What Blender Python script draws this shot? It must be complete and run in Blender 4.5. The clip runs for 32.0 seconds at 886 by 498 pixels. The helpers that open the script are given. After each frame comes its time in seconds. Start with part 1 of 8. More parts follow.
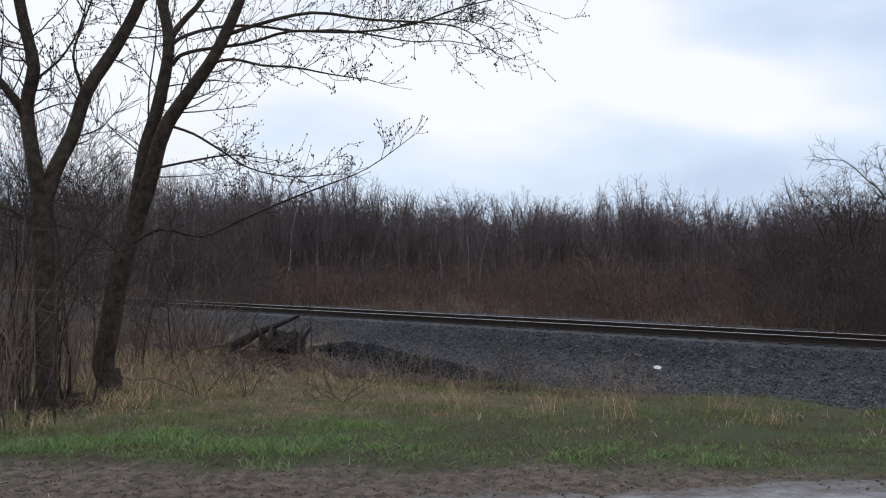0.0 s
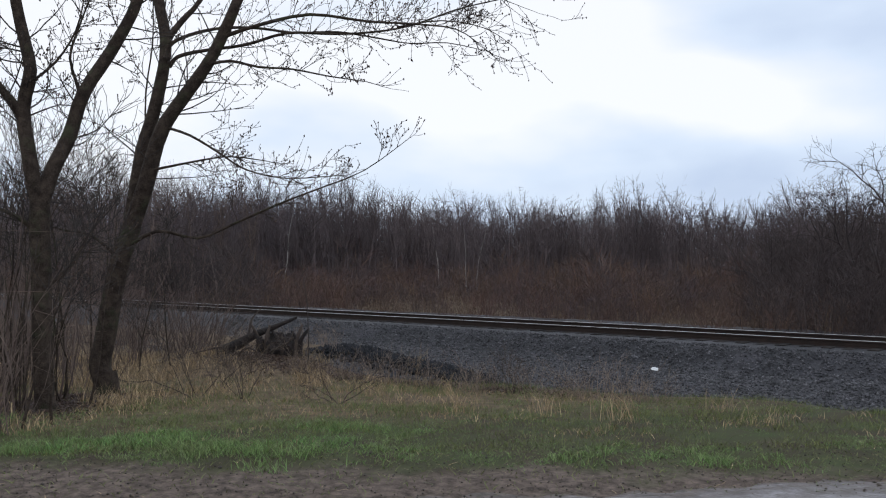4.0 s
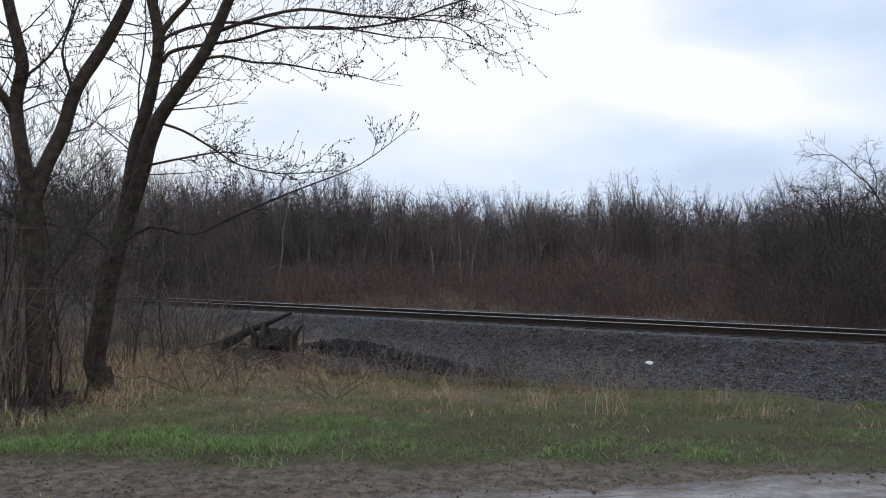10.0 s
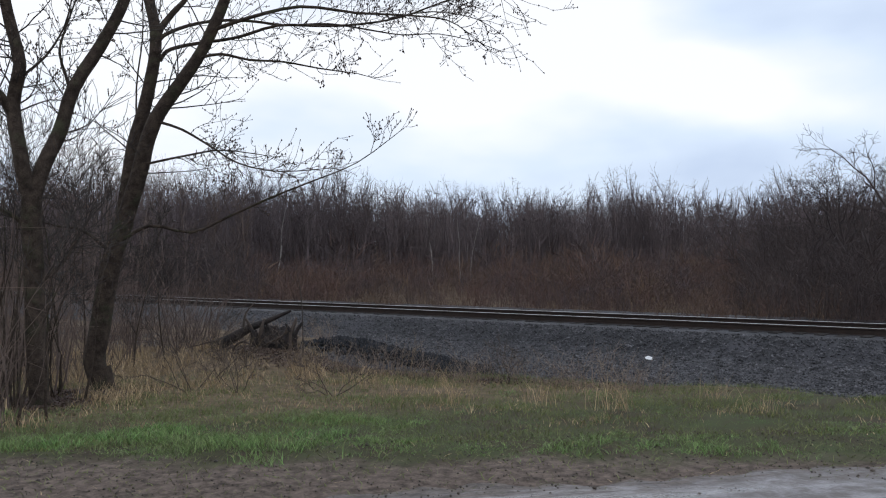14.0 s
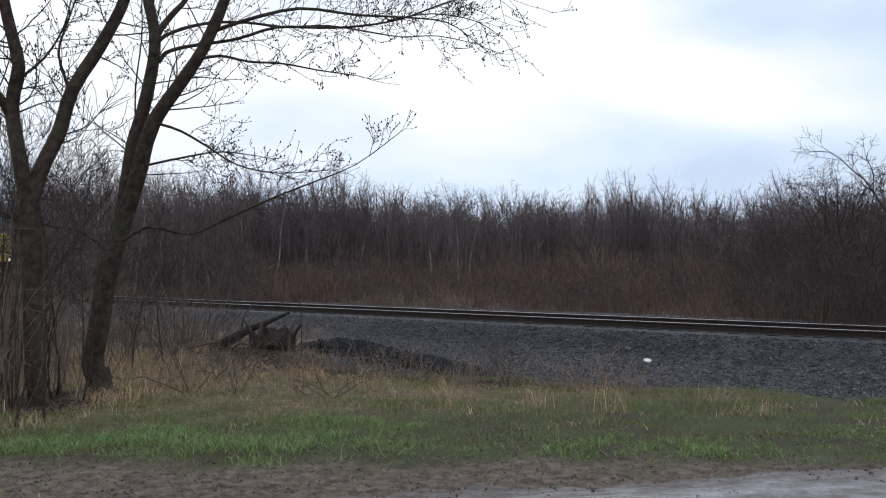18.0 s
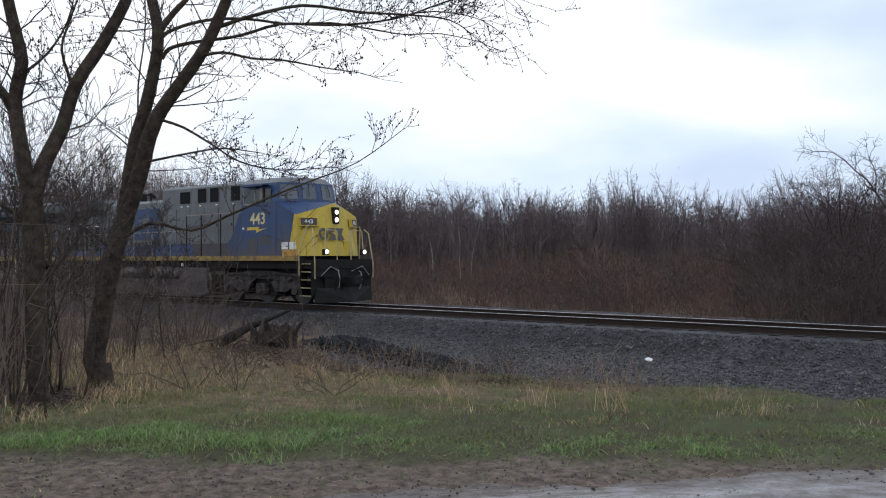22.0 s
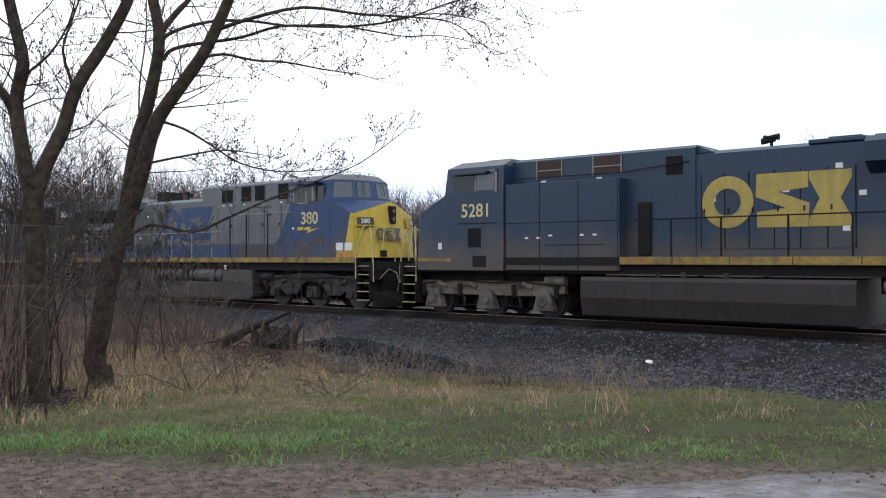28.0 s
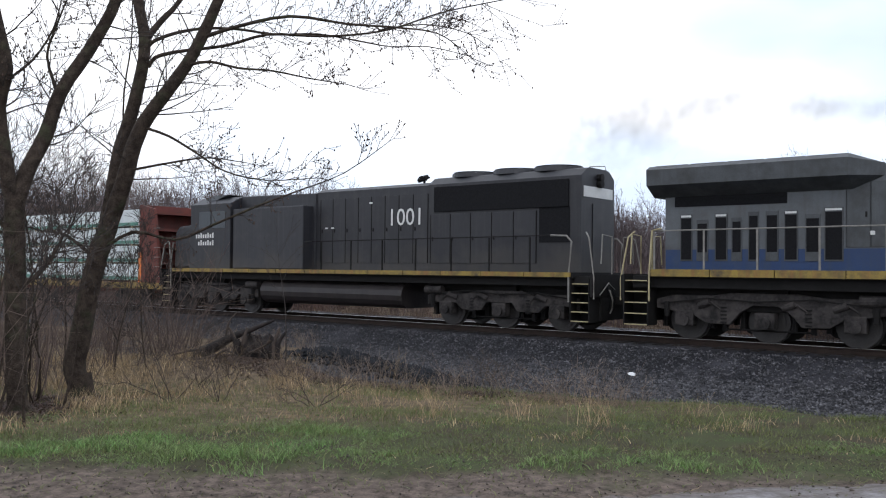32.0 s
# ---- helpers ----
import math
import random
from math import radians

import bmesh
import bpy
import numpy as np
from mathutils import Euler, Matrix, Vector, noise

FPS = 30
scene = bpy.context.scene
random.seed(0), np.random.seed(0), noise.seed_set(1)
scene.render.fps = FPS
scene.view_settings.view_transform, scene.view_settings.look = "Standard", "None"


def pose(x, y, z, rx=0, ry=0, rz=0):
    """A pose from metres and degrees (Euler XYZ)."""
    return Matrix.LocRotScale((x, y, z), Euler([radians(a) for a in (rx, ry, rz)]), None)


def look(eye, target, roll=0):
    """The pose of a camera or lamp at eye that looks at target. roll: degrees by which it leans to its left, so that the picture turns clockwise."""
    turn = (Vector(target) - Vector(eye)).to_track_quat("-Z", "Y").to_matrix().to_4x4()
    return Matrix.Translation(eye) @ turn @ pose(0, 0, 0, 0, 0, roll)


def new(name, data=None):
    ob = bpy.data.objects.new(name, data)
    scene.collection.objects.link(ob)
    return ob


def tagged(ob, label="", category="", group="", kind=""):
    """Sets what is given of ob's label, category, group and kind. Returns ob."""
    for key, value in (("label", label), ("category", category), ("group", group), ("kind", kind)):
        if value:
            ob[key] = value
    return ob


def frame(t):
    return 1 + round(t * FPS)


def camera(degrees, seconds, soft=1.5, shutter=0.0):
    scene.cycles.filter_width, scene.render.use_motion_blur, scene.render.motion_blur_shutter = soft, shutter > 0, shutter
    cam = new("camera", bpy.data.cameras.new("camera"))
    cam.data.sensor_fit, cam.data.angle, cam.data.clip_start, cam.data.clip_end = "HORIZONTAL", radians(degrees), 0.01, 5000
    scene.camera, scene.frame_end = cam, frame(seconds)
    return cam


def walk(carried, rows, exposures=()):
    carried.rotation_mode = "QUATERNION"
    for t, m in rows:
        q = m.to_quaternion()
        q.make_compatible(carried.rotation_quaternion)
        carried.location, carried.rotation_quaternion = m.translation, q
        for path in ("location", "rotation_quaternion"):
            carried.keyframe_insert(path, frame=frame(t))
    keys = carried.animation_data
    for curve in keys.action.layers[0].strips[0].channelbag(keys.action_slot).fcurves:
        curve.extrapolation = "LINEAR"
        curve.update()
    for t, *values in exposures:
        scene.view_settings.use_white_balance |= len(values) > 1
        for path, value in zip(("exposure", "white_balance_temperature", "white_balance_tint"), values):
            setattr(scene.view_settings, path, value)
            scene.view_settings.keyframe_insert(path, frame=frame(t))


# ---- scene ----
EYE = (0.0, 0.0, 1.7255)
cam = camera(54.0, 32.0, soft=1.12)
EXPOSURES = ((0, -0.09, 6330, 10), (9, -0.06, 6330, 10), (18, 0.02, 6330, 10), (23, 0.07, 6335, 10), (24, 0.09, 6345, 10), (25, 0.31, 6420, 11), (27.5, 0.45, 6430, 11), (29, 0.40, 6420, 11), (29.9, 0.34, 6420, 11), (32, 0.36, 6420, 11))
walk(cam, [
    (0, pose(*EYE, 90.943, -0.062, 39.861)),
    (0.5, pose(*EYE, 90.936, -0.019, 39.829)),
    (1, pose(*EYE, 90.917, -0.120, 39.808)),
    (1.5, pose(*EYE, 90.976, -0.111, 39.749)),
    (2, pose(*EYE, 90.987, -0.133, 39.689)),
    (2.5, pose(*EYE, 90.929, -0.035, 39.670)),
    (3, pose(*EYE, 90.988, -0.077, 39.659)),
    (3.5, pose(*EYE, 91.077, -0.009, 39.707)),
    (5.5, pose(*EYE, 90.909, -0.233, 39.536)),
    (6, pose(*EYE, 90.949, -0.282, 39.556)),
    (6.5, pose(*EYE, 90.958, -0.207, 39.530)),
    (7, pose(*EYE, 90.968, -0.169, 39.500)),
    (7.5, pose(*EYE, 90.911, -0.143, 39.462)),
    (8, pose(*EYE, 90.830, -0.031, 39.463)),
    (8.5, pose(*EYE, 90.721, 0.144, 39.410)),
    (9, pose(*EYE, 90.485, 0.170, 39.482)),
    (9.5, pose(*EYE, 90.552, 0.065, 39.399)),
    (10, pose(*EYE, 90.713, 0.203, 39.325)),
    (10.5, pose(*EYE, 90.635, 0.209, 39.226)),
    (11, pose(*EYE, 90.595, 0.178, 39.167)),
    (11.5, pose(*EYE, 90.742, 0.239, 39.180)),
    (12, pose(*EYE, 90.774, 0.269, 39.161)),
    (12.5, pose(*EYE, 90.804, 0.324, 39.134)),
    (13, pose(*EYE, 90.702, 0.348, 39.153)),
    (13.5, pose(*EYE, 90.581, 0.585, 39.229)),
    (14, pose(*EYE, 90.497, 0.584, 39.265)),
    (14.5, pose(*EYE, 90.570, 0.519, 39.227)),
    (16.5, pose(*EYE, 90.547, 0.467, 39.233)),
    (17, pose(*EYE, 90.589, 0.467, 39.224)),
    (17.5, pose(*EYE, 90.551, 0.491, 39.156)),
    (18, pose(*EYE, 90.625, 0.506, 39.185)),
    (18.5, pose(*EYE, 90.625, 0.508, 39.214)),
    (19, pose(*EYE, 90.526, 0.579, 39.181)),
    (19.5, pose(*EYE, 90.369, 0.355, 39.129)),
    (20, pose(*EYE, 90.476, 0.404, 39.216)),
    (20.5, pose(*EYE, 90.611, 0.531, 39.179)),
    (21, pose(*EYE, 90.706, 0.432, 39.142)),
    (21.5, pose(*EYE, 90.589, 0.448, 39.110)),
    (22, pose(*EYE, 90.487, 0.164, 39.300)),
    (22.5, pose(*EYE, 90.504, 0.011, 39.404)),
    (23, pose(*EYE, 90.603, 0.052, 39.320)),
    (23.5, pose(*EYE, 90.619, 0.040, 39.295)),
    (24, pose(*EYE, 90.670, -0.017, 39.356)),
    (24.5, pose(*EYE, 90.562, -0.127, 39.360)),
    (25, pose(*EYE, 90.497, -0.194, 39.328)),
    (25.5, pose(*EYE, 90.549, -0.052, 39.353)),
    (27.5, pose(*EYE, 90.555, 0.129, 39.228)),
    (28, pose(*EYE, 90.613, 0.087, 39.341)),
    (28.5, pose(*EYE, 90.675, 0.067, 39.363)),
    (29, pose(*EYE, 90.724, 0.037, 39.352)),
    (29.5, pose(*EYE, 90.785, 0.015, 39.353)),
    (30, pose(*EYE, 90.788, -0.157, 39.430)),
    (30.5, pose(*EYE, 90.884, -0.192, 39.429)),
    (31, pose(*EYE, 90.984, -0.384, 39.358)),
    (31.5, pose(*EYE, 91.104, -0.607, 38.963)),
    (32, pose(*EYE, 91.306, -0.524, 38.290)),
], EXPOSURES)

# ---- light: an overcast spring sky ----
SUN_EL, SUN_ROT = radians(38), radians(150)
world = bpy.data.worlds.new("overcast_sky")
scene.world = world
world.use_nodes = True
wt = world.node_tree
wt.nodes.clear()


def wnode(kind, **kw):
    n = wt.nodes.new(kind)
    for k, v in kw.items():
        if k == "noise_scale":
            n.inputs["Scale"].default_value = v
        elif k == "detail":
            n.inputs["Detail"].default_value = v
    return n


w_sky = wnode("ShaderNodeTexSky")
w_sky.sky_type, w_sky.sun_disc, w_sky.sun_elevation, w_sky.sun_rotation = "NISHITA", False, SUN_EL, SUN_ROT
w_skydim = wnode("ShaderNodeVectorMath")
w_skydim.operation = "SCALE"
w_skydim.inputs["Scale"].default_value = 0.10
wt.links.new(w_sky.outputs[0], w_skydim.inputs[0])
w_co = wnode("ShaderNodeTexCoord")
w_map = wnode("ShaderNodeMapping")
w_map.inputs["Location"].default_value = (0.35, 0.1, 0.0)
w_map.inputs["Scale"].default_value = (1.0, 1.0, 2.4)
wt.links.new(w_co.outputs["Generated"], w_map.inputs["Vector"])
w_noise = wnode("ShaderNodeTexNoise", noise_scale=2.1, detail=5.0)
w_noise.inputs["Roughness"].default_value = 0.45
wt.links.new(w_map.outputs[0], w_noise.inputs["Vector"])


def wmath(op, a, b=0.0):
    n = wt.nodes.new("ShaderNodeMath")
    n.operation = op
    for i, val in enumerate((a, b)):
        if isinstance(val, (int, float)):
            n.inputs[i].default_value = val
        else:
            wt.links.new(val, n.inputs[i])
    return n.outputs[0]


w_soft = wnode("ShaderNodeTexNoise", noise_scale=3.2, detail=4.0)
wt.links.new(w_co.outputs["Generated"], w_soft.inputs["Vector"])


def cloud_bank(bearing, elevation, wide, tall, lean=0.0):
    """How deep a direction lies in a soft bank of cloud, ragged by noise."""
    a, el = radians(bearing + 39.36), radians(elevation)
    c = Vector((-math.sin(a) * math.cos(el), math.cos(a) * math.cos(el), math.sin(el)))
    u = Vector((math.cos(a), math.sin(a), 0))
    v = c.cross(u) * -1
    u, v = u * math.cos(lean) + v * math.sin(lean), v * math.cos(lean) - u * math.sin(lean)
    terms = []
    for axis, size in ((u, wide), (v, tall)):
        d = wt.nodes.new("ShaderNodeVectorMath")
        d.operation = "DOT_PRODUCT"
        wt.links.new(w_co.outputs["Generated"], d.inputs[0])
        d.inputs[1].default_value = axis
        k = wmath("DIVIDE", wmath("SUBTRACT", d.outputs["Value"], axis.dot(c)), math.sin(radians(size)))
        terms.append(wmath("MULTIPLY", k, k))
    r = wmath("SQRT", wmath("ADD", *terms))
    r = wmath("ADD", r, wmath("MULTIPLY", wmath("SUBTRACT", w_soft.outputs["Fac"], 0.5), 1.5))
    m = wt.nodes.new("ShaderNodeMapRange")
    m.interpolation_type = "SMOOTHSTEP"
    m.inputs["From Min"].default_value, m.inputs["From Max"].default_value = 1.35, 0.3
    wt.links.new(r, m.inputs["Value"])
    return m.outputs["Result"]


w_density = w_noise.outputs["Fac"]
for bank, amount in ((cloud_bank(-23, 15.5, 13, 4.2, -0.28), -0.12), (cloud_bank(-4, 7.3, 12, 4.0, -0.15), -0.10), (cloud_bank(-17, 10.6, 16, 2.8, -0.28), 0.17), (cloud_bank(4, 15, 13, 5), 0.08), (cloud_bank(24, 12, 12, 9), 0.03)):
    w_density = wmath("ADD", w_density, wmath("MULTIPLY", bank, amount))
w_ramp = wnode("ShaderNodeValToRGB")
cr = w_ramp.color_ramp
cr.elements[0].position, cr.elements[0].color = 0.34, (0.57, 0.67, 0.86, 1)
cr.elements[1].position, cr.elements[1].color = 0.60, (1.02, 1.03, 1.06, 1)
e = cr.elements.new(0.46)
e.color = (0.75, 0.85, 1.0, 1)
wt.links.new(w_density, w_ramp.inputs[0])
w_mix = wnode("ShaderNodeMix")
w_mix.data_type = "RGBA"
w_mix.inputs["Factor"].default_value = 0.93
wt.links.new(w_skydim.outputs[0], w_mix.inputs["A"])
wt.links.new(w_ramp.outputs[0], w_mix.inputs["B"])
w_bg = wnode("ShaderNodeBackground")
w_bg.inputs["Strength"].default_value = 1.05
wt.links.new(w_mix.outputs["Result"], w_bg.inputs["Color"])
w_out = wnode("ShaderNodeOutputWorld")
wt.links.new(w_bg.outputs[0], w_out.inputs["Surface"])
sun = new("sun", bpy.data.lights.new("sun", "SUN"))
sun.data.energy, sun.data.angle, sun.data.color = 0.35, radians(25), (1.0, 0.96, 0.9)
sun.matrix_world = look((20, -30, 40), (0, 0, 0))

# ---- materials ----


def material(name, base, other=None, rough=0.8, scale=8.0, fine=60.0, bump=0.3, metal=0.0, spread=0.5, dirt=None, dirt_at=0.6,
             dirt_scale=1.5, vary=0.0, island=0.0, rough_other=None, spec=0.5, depth=0.02, coords="Object", dust=None, streaks=None):
    """A surface with a colour that drifts at two scales, optional dirt, per-object and per-island variation, and fine relief."""
    m = bpy.data.materials.new(name)
    m.use_nodes = True
    nt = m.node_tree
    b = nt.nodes["Principled BSDF"]
    other = other or tuple(c * 0.7 for c in base)
    co = nt.nodes.new("ShaderNodeTexCoord")
    if coords == "World":
        geo_pos = nt.nodes.new("ShaderNodeNewGeometry")
        source = geo_pos.outputs["Position"]
    else:
        source = co.outputs["Object"]
    n1 = nt.nodes.new("ShaderNodeTexNoise")
    n1.inputs["Scale"].default_value, n1.inputs["Detail"].default_value = scale, 4
    n2 = nt.nodes.new("ShaderNodeTexNoise")
    n2.inputs["Scale"].default_value, n2.inputs["Detail"].default_value = fine, 3
    for n in (n1, n2):
        nt.links.new(source, n.inputs["Vector"])
    s = nt.nodes.new("ShaderNodeMath")
    s.operation = "MULTIPLY_ADD"
    s.inputs[1].default_value, s.inputs[2].default_value = 0.6, 0.0
    nt.links.new(n1.outputs["Fac"], s.inputs[0])
    s2 = nt.nodes.new("ShaderNodeMath")
    s2.operation = "MULTIPLY_ADD"
    s2.inputs[1].default_value = 0.4
    nt.links.new(n2.outputs["Fac"], s2.inputs[0])
    nt.links.new(s.outputs[0], s2.inputs[2])
    r = nt.nodes.new("ShaderNodeMapRange")
    r.inputs["From Min"].default_value, r.inputs["From Max"].default_value = 0.5 - spread * 0.35, 0.5 + spread * 0.35
    nt.links.new(s2.outputs[0], r.inputs["Value"])
    mx = nt.nodes.new("ShaderNodeMix")
    mx.data_type = "RGBA"
    mx.inputs["A"].default_value, mx.inputs["B"].default_value = (*base, 1), (*other, 1)
    nt.links.new(r.outputs["Result"], mx.inputs["Factor"])
    colour = mx.outputs["Result"]
    if dirt:
        n3 = nt.nodes.new("ShaderNodeTexNoise")
        n3.inputs["Scale"].default_value, n3.inputs["Detail"].default_value, n3.inputs["Roughness"].default_value = dirt_scale, 6, 0.65
        nt.links.new(source, n3.inputs["Vector"])
        r3 = nt.nodes.new("ShaderNodeMapRange")
        r3.inputs["From Min"].default_value, r3.inputs["From Max"].default_value = dirt_at - 0.12, dirt_at + 0.12
        nt.links.new(n3.outputs["Fac"], r3.inputs["Value"])
        m3 = nt.nodes.new("ShaderNodeMix")
        m3.data_type = "RGBA"
        m3.inputs["B"].default_value = (*dirt, 1)
        nt.links.new(colour, m3.inputs["A"])
        nt.links.new(r3.outputs["Result"], m3.inputs["Factor"])
        colour = m3.outputs["Result"]
    if streaks:
        # stains that run down the flanks
        mp = nt.nodes.new("ShaderNodeMapping")
        mp.inputs["Scale"].default_value = (7.0, 7.0, 0.35)
        nt.links.new(source, mp.inputs["Vector"])
        ns = nt.nodes.new("ShaderNodeTexNoise")
        ns.inputs["Scale"].default_value, ns.inputs["Detail"].default_value = 1.0, 5
        nt.links.new(mp.outputs[0], ns.inputs["Vector"])
        rs = nt.nodes.new("ShaderNodeMapRange")
        rs.inputs["From Min"].default_value, rs.inputs["From Max"].default_value, rs.inputs["To Max"].default_value = 0.48, 0.72, 0.7
        nt.links.new(ns.outputs["Fac"], rs.inputs["Value"])
        ms = nt.nodes.new("ShaderNodeMix")
        ms.data_type = "RGBA"
        ms.inputs["B"].default_value = (*streaks, 1)
        nt.links.new(colour, ms.inputs["A"])
        nt.links.new(rs.outputs["Result"], ms.inputs["Factor"])
        colour = ms.outputs["Result"]
    if dust:
        # brown road dust thrown up from the track, ragged towards its upper edge
        tint, z_low, z_high = dust
        sp = nt.nodes.new("ShaderNodeSeparateXYZ")
        nt.links.new(source, sp.inputs[0])
        nd = nt.nodes.new("ShaderNodeTexNoise")
        nd.inputs["Scale"].default_value, nd.inputs["Detail"].default_value = 1.1, 6
        nt.links.new(source, nd.inputs["Vector"])
        ad = nt.nodes.new("ShaderNodeMath")
        ad.operation = "MULTIPLY_ADD"
        ad.inputs[1].default_value = -2.2
        nt.links.new(nd.outputs["Fac"], ad.inputs[0])
        nt.links.new(sp.outputs[2], ad.inputs[2])
        rd = nt.nodes.new("ShaderNodeMapRange")
        rd.inputs["From Min"].default_value, rd.inputs["From Max"].default_value = z_high - 1.1, z_low - 1.1
        rd.inputs["To Max"].default_value = 0.8
        nt.links.new(ad.outputs[0], rd.inputs["Value"])
        md = nt.nodes.new("ShaderNodeMix")
        md.data_type = "RGBA"
        md.inputs["B"].default_value = (*tint, 1)
        nt.links.new(colour, md.inputs["A"])
        nt.links.new(rd.outputs["Result"], md.inputs["Factor"])
        colour = md.outputs["Result"]
    if vary or island:
        if island:
            src = nt.nodes.new("ShaderNodeNewGeometry").outputs["Random Per Island"]
        else:
            src = nt.nodes.new("ShaderNodeObjectInfo").outputs["Random"]
        rv = nt.nodes.new("ShaderNodeMapRange")
        a = vary or island
        rv.inputs["To Min"].default_value, rv.inputs["To Max"].default_value = 1 - a, 1 + a
        nt.links.new(src, rv.inputs["Value"])
        hv = nt.nodes.new("ShaderNodeHueSaturation")
        nt.links.new(rv.outputs["Result"], hv.inputs["Value"])
        nt.links.new(colour, hv.inputs["Color"])
        colour = hv.outputs["Color"]
    nt.links.new(colour, b.inputs["Base Color"])
    b.inputs["Metallic"].default_value = metal
    b.inputs["Specular IOR Level"].default_value = spec
    b.inputs["Roughness"].default_value = rough
    if rough_other is not None:
        rr = nt.nodes.new("ShaderNodeMapRange")
        rr.inputs["To Min"].default_value, rr.inputs["To Max"].default_value = rough, rough_other
        nt.links.new(r.outputs["Result"], rr.inputs["Value"])
        nt.links.new(rr.outputs["Result"], b.inputs["Roughness"])
    if bump:
        bp = nt.nodes.new("ShaderNodeBump")
        bp.inputs["Strength"].default_value, bp.inputs["Distance"].default_value = bump, depth
        nt.links.new(s2.outputs[0], bp.inputs["Height"])
        nt.links.new(bp.outputs[0], b.inputs["Normal"])
    return m


def glow(name, colour, strength):
    m = bpy.data.materials.new(name)
    m.use_nodes = True
    b = m.node_tree.nodes["Principled BSDF"]
    b.inputs["Base Color"].default_value = (*colour, 1)
    b.inputs["Emission Color"].default_value = (*colour, 1)
    b.inputs["Emission Strength"].default_value = strength
    return m


M_BARK = material("grey_brown_bark", (0.088, 0.066, 0.051), (0.028, 0.021, 0.017), 0.95, 9, 55, 1.0, dirt=(0.066, 0.076, 0.04), dirt_at=0.65, dirt_scale=2.2, depth=0.06, spread=0.35, spec=0.2)
M_TWIG = material("twig_bark", (0.048, 0.037, 0.031), (0.03, 0.023, 0.021), 0.85, 5, 40, 0.0, island=0.25)
M_BUD = material("spring_buds", (0.09, 0.055, 0.04), (0.055, 0.032, 0.025), 0.7, 5, 40, 0.0, island=0.3)
M_BRUSH = material("red_brown_brush_stems", (0.098, 0.053, 0.041), (0.056, 0.042, 0.047), 0.85, 0.16, 0.7, 0.0, island=0.45, coords="World", spread=0.24, dirt=(0.130, 0.082, 0.043), dirt_at=0.58, dirt_scale=0.22)
M_DARKBRUSH = material("dark_bramble_stems", (0.066, 0.046, 0.041), (0.037, 0.027, 0.027), 0.85, 0.5, 4, 0.0, island=0.35, coords="World")
M_REED = material("tan_dead_stalks", (0.26, 0.19, 0.11), (0.17, 0.12, 0.075), 0.85, 0.3, 5, 0.0, island=0.3, coords="World")
M_BRUSH_NEAR = material("grey_brush_stems", (0.165, 0.118, 0.095), (0.075, 0.053, 0.046), 0.85, 0.5, 9, 0.0, island=0.4)
M_WOODS = material("far_bare_twigs", (0.150, 0.117, 0.115), (0.092, 0.072, 0.075), 0.9, 0.06, 0.4, 0.0, island=0.3, coords="World", spread=0.35)
M_BIRCH = material("white_birch_bark", (0.40, 0.37, 0.34), (0.24, 0.22, 0.20), 0.8, 6, 40, 0.2)
M_GRASS = material("green_grass_blades", (0.128, 0.25, 0.07), (0.205, 0.25, 0.10), 0.6, 0.9, 8, 0.0, spec=0.2, island=0.5, coords="World")
M_STRAW = material("dry_straw_grass", (0.49, 0.365, 0.21), (0.25, 0.172, 0.095), 0.75, 0.9, 8, 0.0, island=0.6, coords="World")
M_WEED = material("dead_weed_stalks", (0.31, 0.235, 0.18), (0.16, 0.115, 0.088), 0.8, 2, 12, 0.0, island=0.3)
M_STONE = material("grey_ballast_stone", (0.118, 0.114, 0.121), (0.022, 0.0215, 0.0235), 0.62, 5, 40, 0.2, island=0.62, spread=0.3, spec=0.28)
M_RAILTOP = material("polished_rail_steel", (0.72, 0.70, 0.69), (0.58, 0.56, 0.55), 0.42, 3, 50, 0.05, metal=1.0)
M_RAIL = material("rusty_rail_steel", (0.04, 0.027, 0.022), (0.022, 0.017, 0.015), 0.85, 5, 70, 0.3, spec=0.2)
M_TIE = material("creosoted_tie_wood", (0.036, 0.030, 0.027), (0.018, 0.016, 0.015), 0.9, 6, 60, 0.6, vary=0.3, spec=0.15)
M_LOG = material("rotten_dark_log", (0.034, 0.023, 0.019), (0.013, 0.0105, 0.0095), 0.85, 7, 40, 1.0, depth=0.06, spread=0.35)
M_ROOT = material("dead_root_wood", (0.095, 0.068, 0.052), (0.035, 0.026, 0.022), 0.85, 9, 60, 0.7)
M_LITTER = material("white_plastic_litter", (0.85, 0.85, 0.85), (0.7, 0.7, 0.7), 0.4, 9, 40, 0.2)

# ---- ground, road and gravel bed ----
TRACK_Y = 22.185


def smooth(a, b, x):
    t = np.clip((np.asarray(x, float) - a) / (b - a), 0, 1)
    return t * t * (3 - 2 * t)


def wob(x, y, s, seed=0.0):
    """A cheap smooth noise, about -1 to 1, for arrays."""
    x, y = np.asarray(x, float) / s, np.asarray(y, float) / s
    return (np.sin(1.3 * x + 2.1 * y + seed) + np.sin(2.7 * x - 1.1 * y + 1.7 * seed + 1) + np.sin(-0.8 * x + 3.3 * y + 2.3 * seed + 2)
            + np.sin(4.3 * x + 3.1 * y + seed * 3)) / 4


